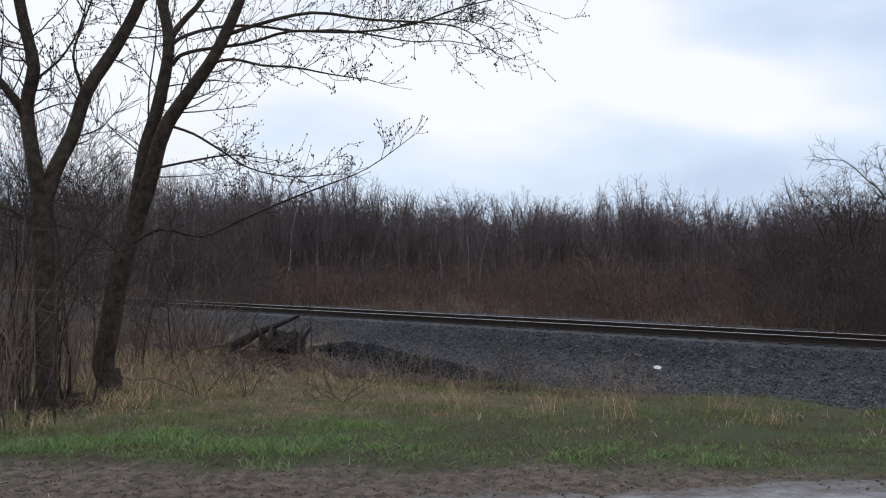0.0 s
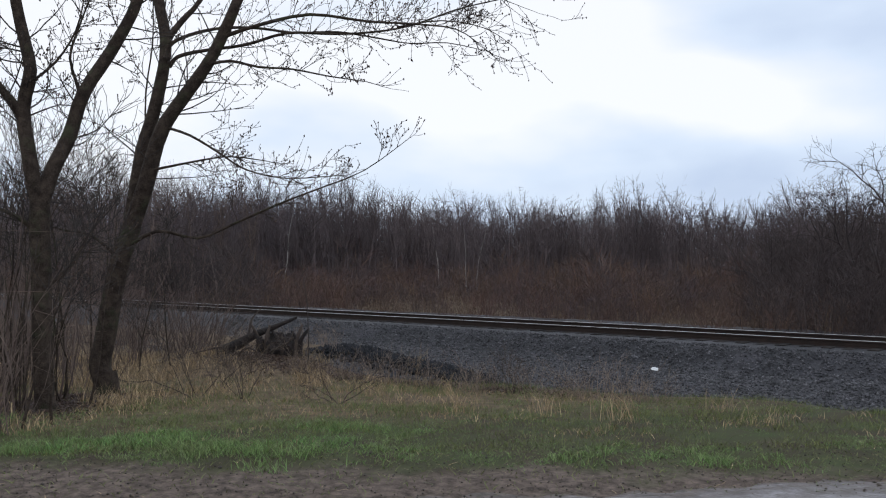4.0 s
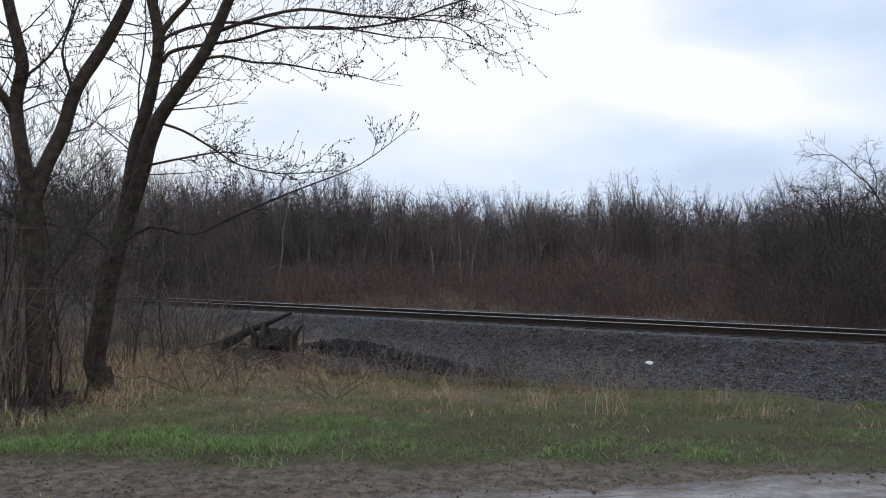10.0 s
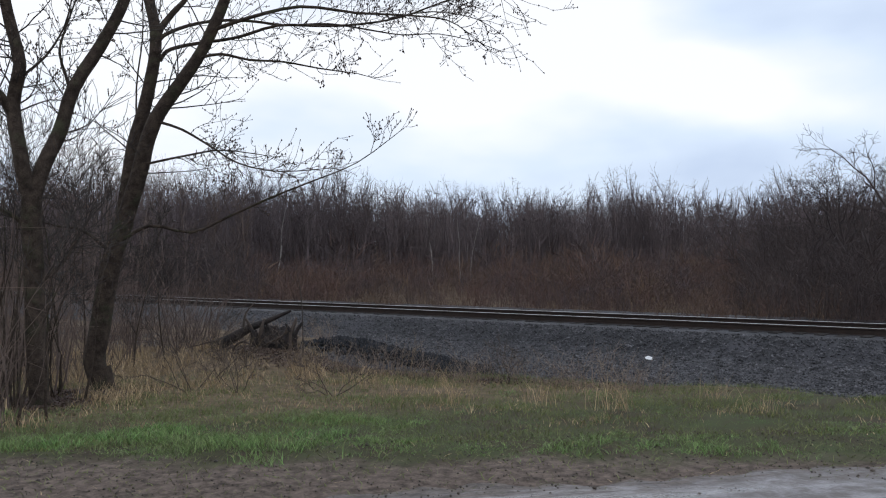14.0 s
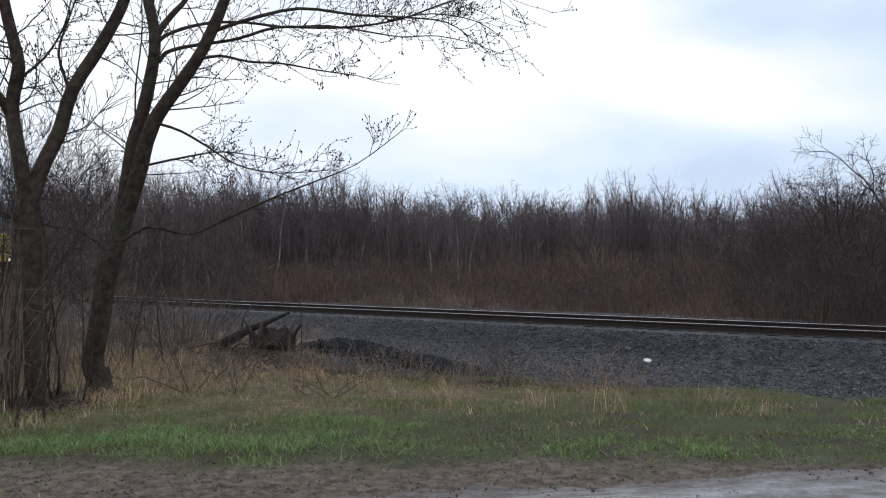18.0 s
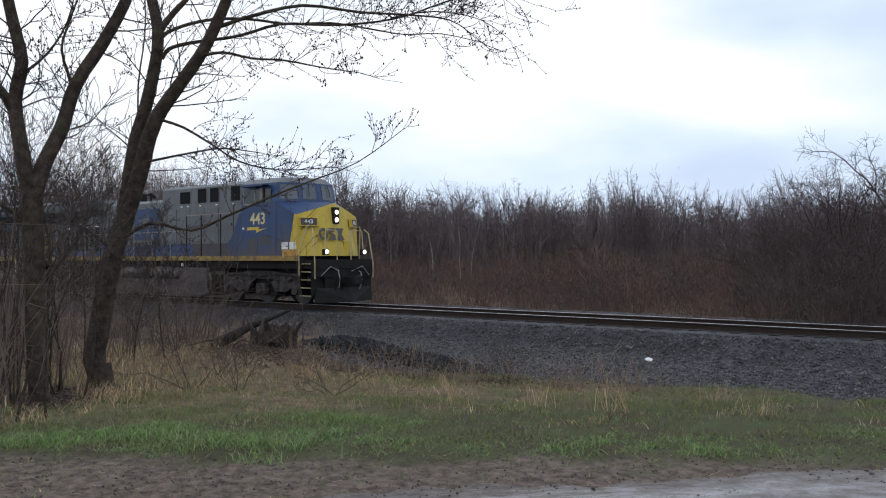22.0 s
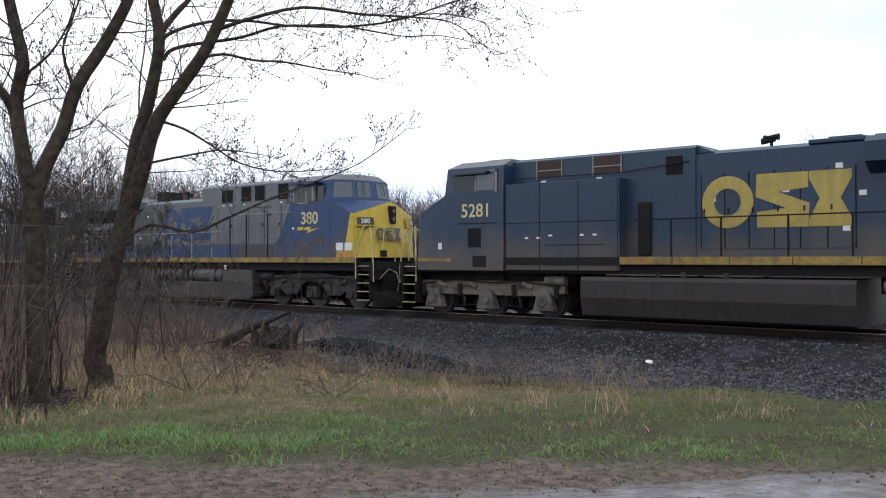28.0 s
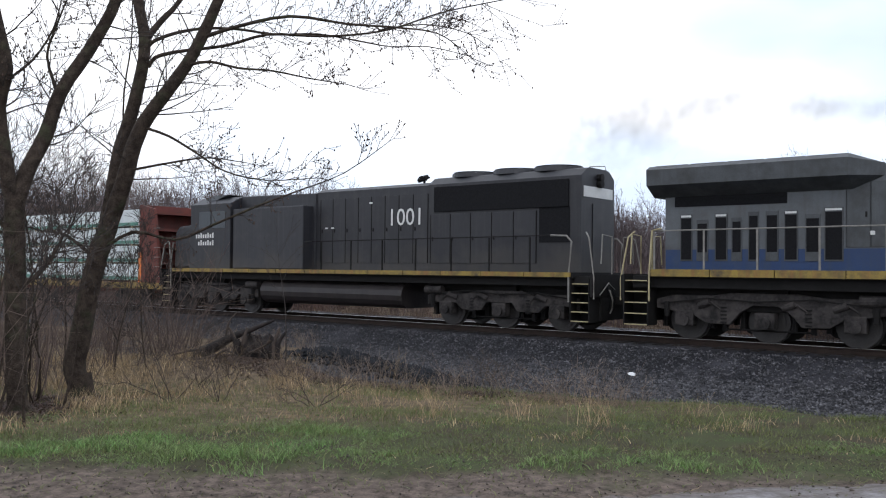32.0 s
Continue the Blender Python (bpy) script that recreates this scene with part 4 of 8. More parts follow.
def crooked_tree(seed, x, y, h, label):
    """A bushy trackside tree: several bent stems from one foot, forking again and again."""
    rng = np.random.default_rng(seed)
    th = empty("bare_trackside_tree", pose(x, y, float(ground_z(x, y))), label, "tree")
    segs, tips = [], []
    for i in range(3 + seed % 3):
        a = rng.uniform(0, math.tau)
        d = unit(np.array([math.cos(a) * 0.42, math.sin(a) * 0.42, 1]))
        pts = [np.array([math.cos(a), math.sin(a), 0]) * 0.12 + np.array([0, 0, -0.2])]
        for k in range(5):
            pts.append(pts[-1] + d * h * 0.13)
            d = unit(d + rng.normal(size=3) * 0.24 + np.array([0, 0, 0.06]))
            if k > 0:
                for _ in range(2):
                    side = unit(np.cross(d, rng.normal(size=3)))
                    grow(rng, segs, tips, pts[-1], unit(d * 0.7 + side * 0.75 + np.array([0, 0, 0.15])), h * rng.uniform(0.14, 0.25), 0.034, 2, 0.55, 0.1, 4.2, 0.9, 0.45, 4, 0.006)
        grow(rng, segs, tips, pts[-1], d, h * 0.24, 0.04, 2, 0.5, 0.12, 4.2, 0.85, 0.4, 4, 0.006)
        bm = bmesh.new()
        limb_mesh(bm, [tuple(q) for q in pts], 0.085, 0.04, 7, 2)
        part("stem", bm, M_DARKBRUSH, th)
    v, f = tubes(segs, 3)
    c = new("crown", mesh_from("crown", v, f, M_DARKBRUSH))
    c.parent = th
    return th


def standing_tree(name, seed, x, y, h, r, mat, label, levels=3, spread=0.6, crown_from=0.35, kids=4.5):
    far = math.hypot(x, y) > 70
    k = crown_kit(seed, h, r, 22, 0.7) if far else tree_kit(seed, h, r, levels, kids, spread, 0.06, crown_from, 0.007)
    th = empty(name, pose(x, y, float(ground_z(x, y))), label, "tree")
    stalk("trunk", k, mat, th)
    v, f = tubes(k[9:], 3)
    c = new("crown", mesh_from("crown", v, f, mat if mat is not M_BIRCH else M_WOODS))
    c.parent = th
    return th


def polar(bearing, d):
    a = radians(bearing + 39.36)
    return -math.sin(a) * d, math.cos(a) * d


for i, (b, d, h) in enumerate([(0.6, 84, 8.5), (-1.2, 83, 8.2), (-1.9, 84, 8.0), (10.7, 78, 9.5)]):
    standing_tree("birch_tree", 200 + i, *polar(b, d), h, 0.06, M_BIRCH, "slender white-barked birch before the woods", crown_from=0.55)
for i, (b, d, h) in enumerate([(-12.4, 95, 11.0), (-13.6, 95, 10.2), (-11.6, 96, 9.8), (-6.7, 98, 10.6), (8.6, 90, 11.6), (11.4, 92, 12.4), (-17.4, 92, 10.2), (5.4, 93, 12.0), (3.1, 94, 11.2), (14.0, 84, 12.0), (17.5, 80, 11.8)]):
    standing_tree("bare_forest_tree", 220 + i, *polar(b, d), h, 0.14, M_WOODS, "tall bare tree rising over the woods")
for i, (b, d, h) in enumerate([(-24.9, 40, 6.8), (-26.6, 38, 7.2), (-22.6, 48, 5.4), (-29.8, 38, 9.4), (-20.9, 58, 6.0), (-25.4, 52, 8.2), (-23.6, 60, 7.4), (-18.6, 66, 6.4), (-28.4, 33, 5.6)]):
    crooked_tree(240 + i, *polar(b, d), h, "bushy bare tree with crooked dark limbs beyond the track")
for i, (b, d, h, s) in enumerate([(19.5, 48, 7.5, 0.8), (22.0, 44, 7.2, 0.8), (24.0, 40, 7.5, 0.9), (26.0, 48, 8.5, 0.9), (21.0, 60, 9.5, 0.8), (16.5, 66, 9.2, 0.7), (14.6, 72, 9.6, 0.7), (12.8, 74, 9.4, 0.7), (18.2, 70, 10.0, 0.7), (23.4, 62, 10.0, 0.8), (26.4, 64, 11.0, 0.8)]):
    standing_tree("bare_trackside_tree", 260 + i, *polar(b, d), h, 0.08, M_BRUSH_NEAR, "bushy bare tree beside the track", 4 if d < 50 else 3, s, 0.15, 3.2)

# ---- grass, weeds, stones and small things on the verge ----


def blades(rng, x, y, z, h, w, lean):
    """Bent grass blades: two quads each, tapering to a point."""
    n = len(x)
    a = rng.uniform(0, math.tau, n)
    la = rng.uniform(0, math.tau, n)
    ln = lean * rng.uniform(0.3, 1.3, n) * h
    side = np.stack([np.cos(a), np.sin(a), np.zeros(n)], -1) * (w / 2)[:, None]
    p0 = np.stack([x, y, z - 0.02], -1)
    p1 = p0 + np.stack([np.cos(la) * ln * 0.35, np.sin(la) * ln * 0.35, h * 0.6], -1)
    p2 = p0 + np.stack([np.cos(la) * ln, np.sin(la) * ln, h], -1)
    v = np.stack([p0 - side, p0 + side, p1 + side * 0.7, p1 - side * 0.7, p2 + side * 0.12, p2 - side * 0.12], 1).reshape(-1, 3)
    b = (np.arange(n) * 6)[:, None, None]
    f = (b + np.array([[0, 1, 2, 3], [3, 2, 4, 5]])[None]).reshape(-1, 4)
    return v, f


def verge_points(rng, n, l0, l1, q0, q1, power=1.0):
    l = rng.uniform(l0, l1, n)
    q = q0 + (q1 - q0) * rng.uniform(0, 1, n) ** power
    return -8 + 0.740 * l - 0.673 * q, 4 + 0.673 * l + 0.740 * q, l, q


def on_earth(x, y):
    """Where the earth, not the gravel, lies on top."""
    return ground_z(x, y) > bed_z(x, y) - 0.02


def clear_of_trunks(x, y):
    """Grass stays off the leaf-strewn soil round the forked trees."""
    return (np.hypot(x + 12.35, y - 5.6) > 0.95 + 0.25 * vnoise(x, y, 0.4, 6)) & (np.hypot(x + 13.2, y - 7.1) > 0.55)


def meadow():
    rng = np.random.default_rng(31)
    # green strip along the dirt
    x, y, l, q = verge_points(rng, 215000, -7, 12, -2.1, 4.6, 1.05)
    patch = vnoise(x, y, 0.9, 2) * 0.4 + vnoise(x, y, 0.22, 7) * 0.35
    into = q - 0.3 + 0.09 * (l - 1.2)
    dens = smooth(-0.75, -0.3, into + 0.35 * vnoise(x, y, 0.5, 3) + 0.3 * vnoise(x, y, 0.17, 9)) * (1 - 0.8 * smooth(1.3, 3.4, into + 0.9 * patch)) * smooth(-0.55, 0.2, patch + 0.3)
    k = (rng.random(len(x)) < dens) & on_earth(x, y) & clear_of_trunks(x, y)
    x, y, q, l, patch = x[k], y[k], q[k], l[k], patch[k]
    h = (0.035 + 0.085 * smooth(-0.1, 0.6, patch)) * rng.uniform(0.4, 1.5, len(x)) * (1.15 - 0.35 * smooth(-0.6, 0.8, q)) * (1 - 0.45 * smooth(2.0, 6.0, l))
    v, f = blades(rng, x, y, ground_z(x, y), h, rng.uniform(0.004, 0.009, len(x)), 1.2)
    stuff("green_grass", v, f, M_GRASS, "fresh green spring grass along the dirt edge", "grass")
    # olive and straw grass behind it
    x, y, l, q = verge_points(rng, 80000, -9, 11, 0.5, 13.5, 1.25)
    left = smooth(-9.0, -12.5, x)
    dens = smooth(0.6, 2.6, q + vnoise(x, y, 0.9, 5)) * (0.5 + 0.5 * left) * (0.2 + 0.88 * smooth(-0.35, 0.35, 0.7 * vnoise(x, y, 0.5, 11) + 0.5 * vnoise(x, y, 0.16, 3)))
    k = (rng.random(len(x)) < dens) & on_earth(x, y) & clear_of_trunks(x, y) & (y < 18.3) & (np.hypot((x + 14.9) * 0.65, y - 12.2) > 0.85) & ((x < -14) | (y < 11.7 + 0.3 * vnoise(x, y, 0.6, 4)))
    x, y, q, left = x[k], y[k], q[k], left[k]
    h = (0.05 + 0.12 * left) * rng.uniform(0.4, 1.5, len(x)) * (0.6 + 1.0 * smooth(0, 0.6, vnoise(x, y, 0.5, 11)))
    v, f = blades(rng, x, y, ground_z(x, y), h, rng.uniform(0.005, 0.011, len(x)), 0.9)
    stuff("dry_grass", v, f, M_STRAW, "flattened dry straw-coloured grass on the bank", "grass")
    x, y, l, q = verge_points(rng, 80000, -9, 11, 0.1, 9.0, 1.2)
    k = (rng.random(len(x)) < (0.9 - 0.25 * smooth(-9.5, -12.5, x)) * smooth(0.75, -0.3, vnoise(x, y, 0.5, 11))) & on_earth(x, y) & clear_of_trunks(x, y)
    x, y = x[k], y[k]
    v, f = blades(rng, x, y, ground_z(x, y), rng.uniform(0.03, 0.1, len(x)), rng.uniform(0.004, 0.008, len(x)), 1.1)
    stuff("olive_grass", v, f, M_OLIVE, "short olive grass between the dry tufts", "grass")
    # green tussocks in the straw
    x, y, l, q = verge_points(rng, 60000, -8, 11, 1.2, 7.5)
    k = (vnoise(x, y, 0.6, 21) + 0.4 * vnoise(x, y, 0.2, 22) > 0.28) & on_earth(x, y) & clear_of_trunks(x, y)
    x, y = x[k], y[k]
    v, f = blades(rng, x, y, ground_z(x, y), rng.uniform(0.03, 0.13, len(x)), rng.uniform(0.004, 0.009, len(x)), 0.9)
    stuff("grass_tussocks", v, f, M_OLIVE, "olive-green tussocks among the dry straw", "grass")
    # tall dry tufts
    seats = [(-7.6, 9.6), (-7.2, 9.0), (-6.6, 10.3), (-8.6, 9.2), (-5.7, 10.6), (-9.6, 9.9), (-6.1, 9.4), (-4.6, 11.4), (-8.9, 10.9), (-10.8, 9.4), (-3.6, 10.4), (-5.2, 9.7)]
    for i, (cx, cy) in enumerate(seats):
        n = 26 + 16 * (i % 3)
        x, y = cx + rng.normal(size=n) * 0.13, cy + rng.normal(size=n) * 0.13
        v, f = blades(rng, x, y, ground_z(x, y), rng.uniform(0.14, 0.42, n), rng.uniform(0.003, 0.007, n), 0.7)
        tagged(new("dry_grass_tuft", mesh_from("dry_grass_tuft", v, f, M_STRAW)), "tall pale tuft of dry grass in the green verge", "grass tuft", group="dry tufts on the verge")


def dead_weeds():
    rng = np.random.default_rng(32)
    kits = [brush_kit(300 + i, 0.75, 6, 0.12, 3, 0.004) for i in range(6)]
    # along the gravel's edge and on the bank before the track
    x = np.concatenate([rng.uniform(-13.5, -5.5, 110), rng.uniform(-26, -16.4, 380), rng.uniform(-16.9, -12.8, 24)])
    y = np.concatenate([11.9 + rng.normal(size=110) * 0.3, 15.0 + rng.normal(size=380) * 1.5, 11.3 + rng.normal(size=24) * 0.5])
    k = on_earth(x, y) & (y < 18.4) & (np.hypot(x + 15.3, y - 12.4) > 1.3)
    x, y = x[k], y[k]
    v, f = tubes(scatter_copies(rng, kits, x, y, ground_z(x, y), rng.uniform(0.35, 1.25, len(x))), 3)
    stuff("dead_weeds", v, f, M_WEED, "brown dead weed stalks along the ballast edge", "weeds")
    kits = [brush_kit(310 + i, 1.0, 3, 0.1, 5, 0.006, 0.5) for i in range(6)]
    x = np.concatenate([rng.uniform(-19, -12.5, 34), rng.uniform(-12.5, -4.5, 20)])
    y = np.concatenate([12.6 + rng.normal(size=34) * 1.3, 10.9 + rng.normal(size=20) * 0.8])
    k = on_earth(x, y)
    x, y = x[k], y[k]
    v, f = tubes(scatter_copies(rng, kits, x, y, ground_z(x, y), rng.uniform(0.3, 1.1, len(x))), 3)
    stuff("pale_stalks", v, f, M_REED, "bleached dead stalks and fallen twigs on the bank", "weeds")


def leaf_litter():
    """Wet brown leaves: round the stump, along the foot of the ballast, and under the forked trees."""
    rng = np.random.default_rng(38)
    x, y = [], []
    for cx, cy, wx, wy, n in ((-14.9, 12.2, 0.9, 0.5, 2600), (-12.4, 12.1, 1.6, 0.35, 3000), (-9.6, 12.2, 1.6, 0.3, 1800), (-12.35, 5.6, 0.6, 0.55, 5200), (-13.2, 7.1, 0.4, 0.4, 1500)):
        x.append(cx + rng.normal(size=n) * wx), y.append(cy + rng.normal(size=n) * wy)
    x, y = np.concatenate(x), np.concatenate(y)
    k = on_earth(x, y)
    x, y = x[k], y[k]
    v, f = blades(rng, x, y, ground_z(x, y) + 0.02, rng.uniform(0.008, 0.03, len(x)), rng.uniform(0.02, 0.05, len(x)), 2.6)
    stuff("leaf_litter", v, f, M_LEAF, "wet brown dead leaves on the bank", "leaves")


def thicket():
    rng = np.random.default_rng(33)
    kits = [brush_kit(320 + i, 2.3, 7, 0.28, 3, 0.0085) for i in range(6)]
    x, y = [], []
    for n, b0, b1, d0, d1 in ((9, 25.8, 30, 11.0, 13.0), (8, 25.6, 30, 13, 15), (16, 21.6, 30, 15.6, 17.5), (80, 19.8, 31, 17.5, 29), (26, 15, 20, 20, 26)):
        a = np.radians(rng.uniform(b0, b1, n) + 39.36)
        d = rng.uniform(d0, d1, n)
        x.append(-np.sin(a) * d), y.append(np.cos(a) * d)
    x, y = np.concatenate(x), np.concatenate(y)
    k = y < 18.0
    x, y = x[k], y[k]
    v, f = tubes(scatter_copies(rng, kits, x, y, ground_z(x, y), rng.uniform(0.5, 1.3, len(x)) * np.where(np.hypot(x, y) > 18.5, 1.25, 1.0)), 4)
    stuff("thicket", v, f, M_BRUSH_NEAR, "tangle of thin bare stems round the tree trunks", "thicket")
    # a few single stems that stand out
    for i, (b, d, h) in enumerate(((22.6, 13.6, 3.8), (24.4, 11.6, 2.6), (26.2, 11.3, 3.0), (27.2, 13.0, 4.2), (25.4, 17.0, 4.4), (23.6, 15.2, 4.8), (26.6, 16.0, 5.2), (21.2, 17.5, 4.2), (24.6, 19.5, 5.0), (22.4, 20.0, 4.6), (19.6, 19.0, 3.4), (27.8, 18.0, 5.4), (17.6, 19.4, 2.8))):
        px, py = polar(b, d)
        kk = tree_kit(340 + i, h, 0.024, 3 if i < 5 else 4, 1.2 if i < 5 else 1.6, 0.55, 0.1, 0.5 if i < 5 else 0.2, 0.004)
        th = empty("sapling", pose(px, py, float(ground_z(px, py))), "thin bare sapling in the thicket", "sapling", group="saplings by the verge trees")
        stalk("stem", kk, M_BARK, th, 6)
        v, f = tubes(kk[9:], 4)
        c = new("twig_crown", mesh_from("twig_crown", v, f, M_TWIG))
        c.parent = th


def stem_cluster():
    """Many straight shoots that fan out of one root beside a trunk."""
    rng = np.random.default_rng(37)
    for cx, cy, n in ((-12.35, 5.35, 15), (-11.75, 5.25, 9), (-12.9, 6.3, 8)):
        th = empty("bare_shrub", pose(cx, cy, float(ground_z(cx, cy))), "clump of bare upright shoots beside a trunk", "shrub", group="shoots round the verge trees")
        for i in range(n):
            bm = bmesh.new()
            a, ln = rng.uniform(0, math.tau), rng.uniform(1.3, 3.0)
            lx, ly = math.cos(a) * rng.uniform(0.1, 0.3), math.sin(a) * rng.uniform(0.1, 0.3)
            bx, by = rng.normal() * 0.12, rng.normal() * 0.12
            wx, wy = rng.normal() * 0.07, rng.normal() * 0.07
            limb_mesh(bm, [(bx, by, -0.1), (bx + lx * ln * 0.35 + wx, by + ly * ln * 0.35 + wy, ln * 0.35), (bx + lx * ln * 0.7 - wx, by + ly * ln * 0.7 - wy, ln * 0.7), (bx + lx * ln * 1.1, by + ly * ln * 1.1, ln)], rng.uniform(0.011, 0.021), 0.004, 5, 2)
            part("shoot", bm, M_BRUSH_NEAR if i % 3 == 0 else M_BARK, th)


def lone_sapling():
    kk = tree_kit(351, 3.1, 0.018, 3, 1.2, 0.6, 0.02, 0.45, 0.003)
    th = empty("sapling", pose(-14.0, 12.4, float(ground_z(-14.0, 12.4))), "single thin bare sapling before the ballast", "sapling", group="saplings by the verge trees")
    stalk("stem", kk, M_TWIG, th, 6)
    v, f = tubes(kk[9:], 4)
    c = new("twig_crown", mesh_from("twig_crown", v, f, M_TWIG))
    c.parent = th


def small_shrub(seed, x, y, h, label):
    rng = np.random.default_rng(seed)
    out, tips = [], []
    for _ in range(5):
        d = unit(np.array([rng.normal() * 0.55, rng.normal() * 0.55, 1]))
        grow(rng, out, tips, (rng.normal() * 0.05, rng.normal() * 0.05, -0.05), d, h * rng.uniform(0.5, 1), 0.008, 2, 0.3, 0.1, 3, 0.8, 0.5, 5, 0.0025)
    v, f = tubes(out, 4)
    th = new("bare_shrub", mesh_from("bare_shrub", v, f, M_ROOT))
    th.matrix_basis = pose(x, y, float(ground_z(x, y)))
    return tagged(th, label, "shrub", group="small shrubs on the bank")


def stump():
    """The root plate and broken trunk of a fallen tree."""
    z = float(ground_z(-15.4, 12.5))
    th = empty("tree_stump", pose(-15.4, 12.5, z, 0, 0, 39.36), "rotten dark stump with a broken leaning log and upturned roots", "stump")
    bm = bmesh.new()
    limb_mesh(bm, [(-1.15, 0.1, 0.0), (-0.75, 0.05, 0.2), (-0.3, 0.0, 0.44), (0.15, -0.05, 0.62), (0.62, -0.1, 0.82)], 0.145, 0.028, 10)
    part("log", bm, M_LOG, th, "leaning broken log")
    bm = bmesh.new()
    bmesh.ops.create_icosphere(bm, subdivisions=3, radius=1.0)
    for vv in bm.verts:
        k = 1 + 0.5 * noise.noise(vv.co * 2.3) + 0.25 * noise.noise(vv.co * 6.0)
        vv.co = Vector((0.22 + vv.co.x * 0.46 * k, 0.06 + vv.co.y * 0.24 * k, 0.10 + vv.co.z * 0.34 * k))
    part("root_ball", bm, M_LOG, th, "dark clotted root ball")
    rng = random.Random(8)
    for i in range(18):
        bm = bmesh.new()
        a = -0.25 + i * 0.055 + rng.uniform(-0.05, 0.05)
        hgt = 0.3 + 0.36 * rng.random()
        limb_mesh(bm, [(a, 0.05 * rng.uniform(-1, 1), -0.12), (a + rng.uniform(-0.05, 0.08), -0.05 - 0.1 * rng.random(), hgt * 0.5), (a + rng.uniform(-0.2, 0.22), -0.1 * rng.random(), hgt)], 0.085, 0.022, 7)
        part("root", bm, M_LOG if i % 5 else M_ROOT, th)
    for p in (((-0.9, -0.1, 0.2), (-1.3, -0.2, 0.12), (-1.7, -0.25, 0.02)), ((0.1, -0.2, 0.1), (0.5, -0.45, 0.3), (0.62, -0.5, 0.55)), ((-0.5, 0.15, 0.4), (-0.45, 0.2, 0.75), (-0.25, 0.25, 1.0)), ((-0.6, -0.2, 0.05), (-0.35, -0.45, 0.18), (0.0, -0.6, 0.02))):
        bm = bmesh.new()
        limb_mesh(bm, p, 0.03, 0.01, 6)
        part("branch", bm, M_ROOT, th)


def stones():
    rng = np.random.default_rng(34)
    n = 56000
    x = -27 + 30 * rng.uniform(0, 1, n) ** 0.8
    y = 12.0 + 8.3 * rng.uniform(0, 1, n)
    z = bed_z(x, y)
    k = z > ground_z(x, y) - 0.03
    x, y, z = x[k], y[k], z[k]
    n = len(x)
    r = rng.uniform(0.014, 0.037, n)
    p = np.stack([x, y, z + r * 0.25], -1)
    v, f = buds(p, 1.0, rng)
    c = np.repeat(p, 6, 0)
    v = c + (v - c) * np.array([1, 1, 0.5]) * rng.uniform(0.55, 1.3, (n * 6, 3)) * np.repeat(r, 6)[:, None] + rng.normal(size=(n * 6, 3)) * 0.006
    stuff("ballast_stones", v, f, M_STONE, "loose grey crushed ballast stones, wet", "ballast")


def stone_heap():
    """A low spill of larger, darker wet rock at the edge of the ballast."""
    rng = np.random.default_rng(36)
    n = 2600
    t = rng.uniform(0, 1, n)
    x = -16.2 + 6.2 * t + rng.normal(size=n) * 0.25
    y = 15.0 - 1.75 * t + rng.normal(size=n) * (0.42 - 0.27 * t)
    z = np.maximum(bed_z(x, y), ground_z(x, y))
    p = np.stack([x, y, z + 0.03], -1)
    r = rng.uniform(0.05, 0.1, n) * (1 - 0.4 * t)
    v, f = buds(p, 1.0, rng)
    c = np.repeat(p, 6, 0)
    v = c + (v - c) * (rng.uniform(0.6, 1.3, (n * 6, 3)) * np.array([1, 1, 0.55])) * np.repeat(r, 6)[:, None]
    stuff("rock_spill", v, f, M_ROCK, "spill of dark wet rock beside the stump", "rocks")


def litter(name, x, y, w, label, mat):
    bm = bmesh.new()
    bmesh.ops.create_icosphere(bm, subdivisions=2, radius=w)
    for vv in bm.verts:
        k = 1 + 0.45 * noise.noise(vv.co * 14)
        vv.co = Vector((vv.co.x * k, vv.co.y * k, max(vv.co.z * 0.62 * k, -0.02)))
    ob = mesh_object(name, bm, mat, at=pose(x, y, float(bed_z(x, y)) + w * 0.35))
    return tagged(ob, label, "litter")


def clods():
    rng = np.random.default_rng(35)
    n = 4200
    x, y, l, q = verge_points(rng, n, -3, 9, -3.2, 0.4)
    r = rng.uniform(0.004, 0.013, n) * (1 + (rng.random(n) < 0.03) * 0.8)
    v, f = buds(np.stack([x, y, np.maximum(ground_z(x, y), -0.085) + r * 0.3], -1), 1.0, rng)
    c = np.repeat(np.stack([x, y, np.maximum(ground_z(x, y), -0.085) + r * 0.3], -1), 6, 0)
    v = c + (v - c) * np.repeat(r, 6)[:, None] * np.array([1, 1, 0.45])
    stuff("dirt_clods", v, f, M_CLOD, "small stones and clods on the wet dirt", "gravel")
    # last year's leaves and bits of straw on the dirt
    x, y, l, q = verge_points(rng, 7000, -4, 9, -2.4, 0.5, 0.6)
    v, f = blades(rng, x, y, ground_z(x, y) + 0.012, rng.uniform(0.01, 0.05, len(x)), rng.uniform(0.004, 0.012, len(x)), 2.2)
    stuff("dirt_sprouts", v, f, M_OLIVE, "sparse short sprouts in the bare dirt", "grass")
    x, y, l, q = verge_points(rng, 700, -4, 9, -2.6, 0.6, 0.8)
    v, f = blades(rng, x, y, ground_z(x, y) + 0.018, rng.uniform(0.004, 0.018, len(x)), rng.uniform(0.004, 0.010, len(x)), 9.0)
    stuff("straw_bits", v, f, M_STRAW, "bits of straw and old leaf trodden into the dirt", "litter")


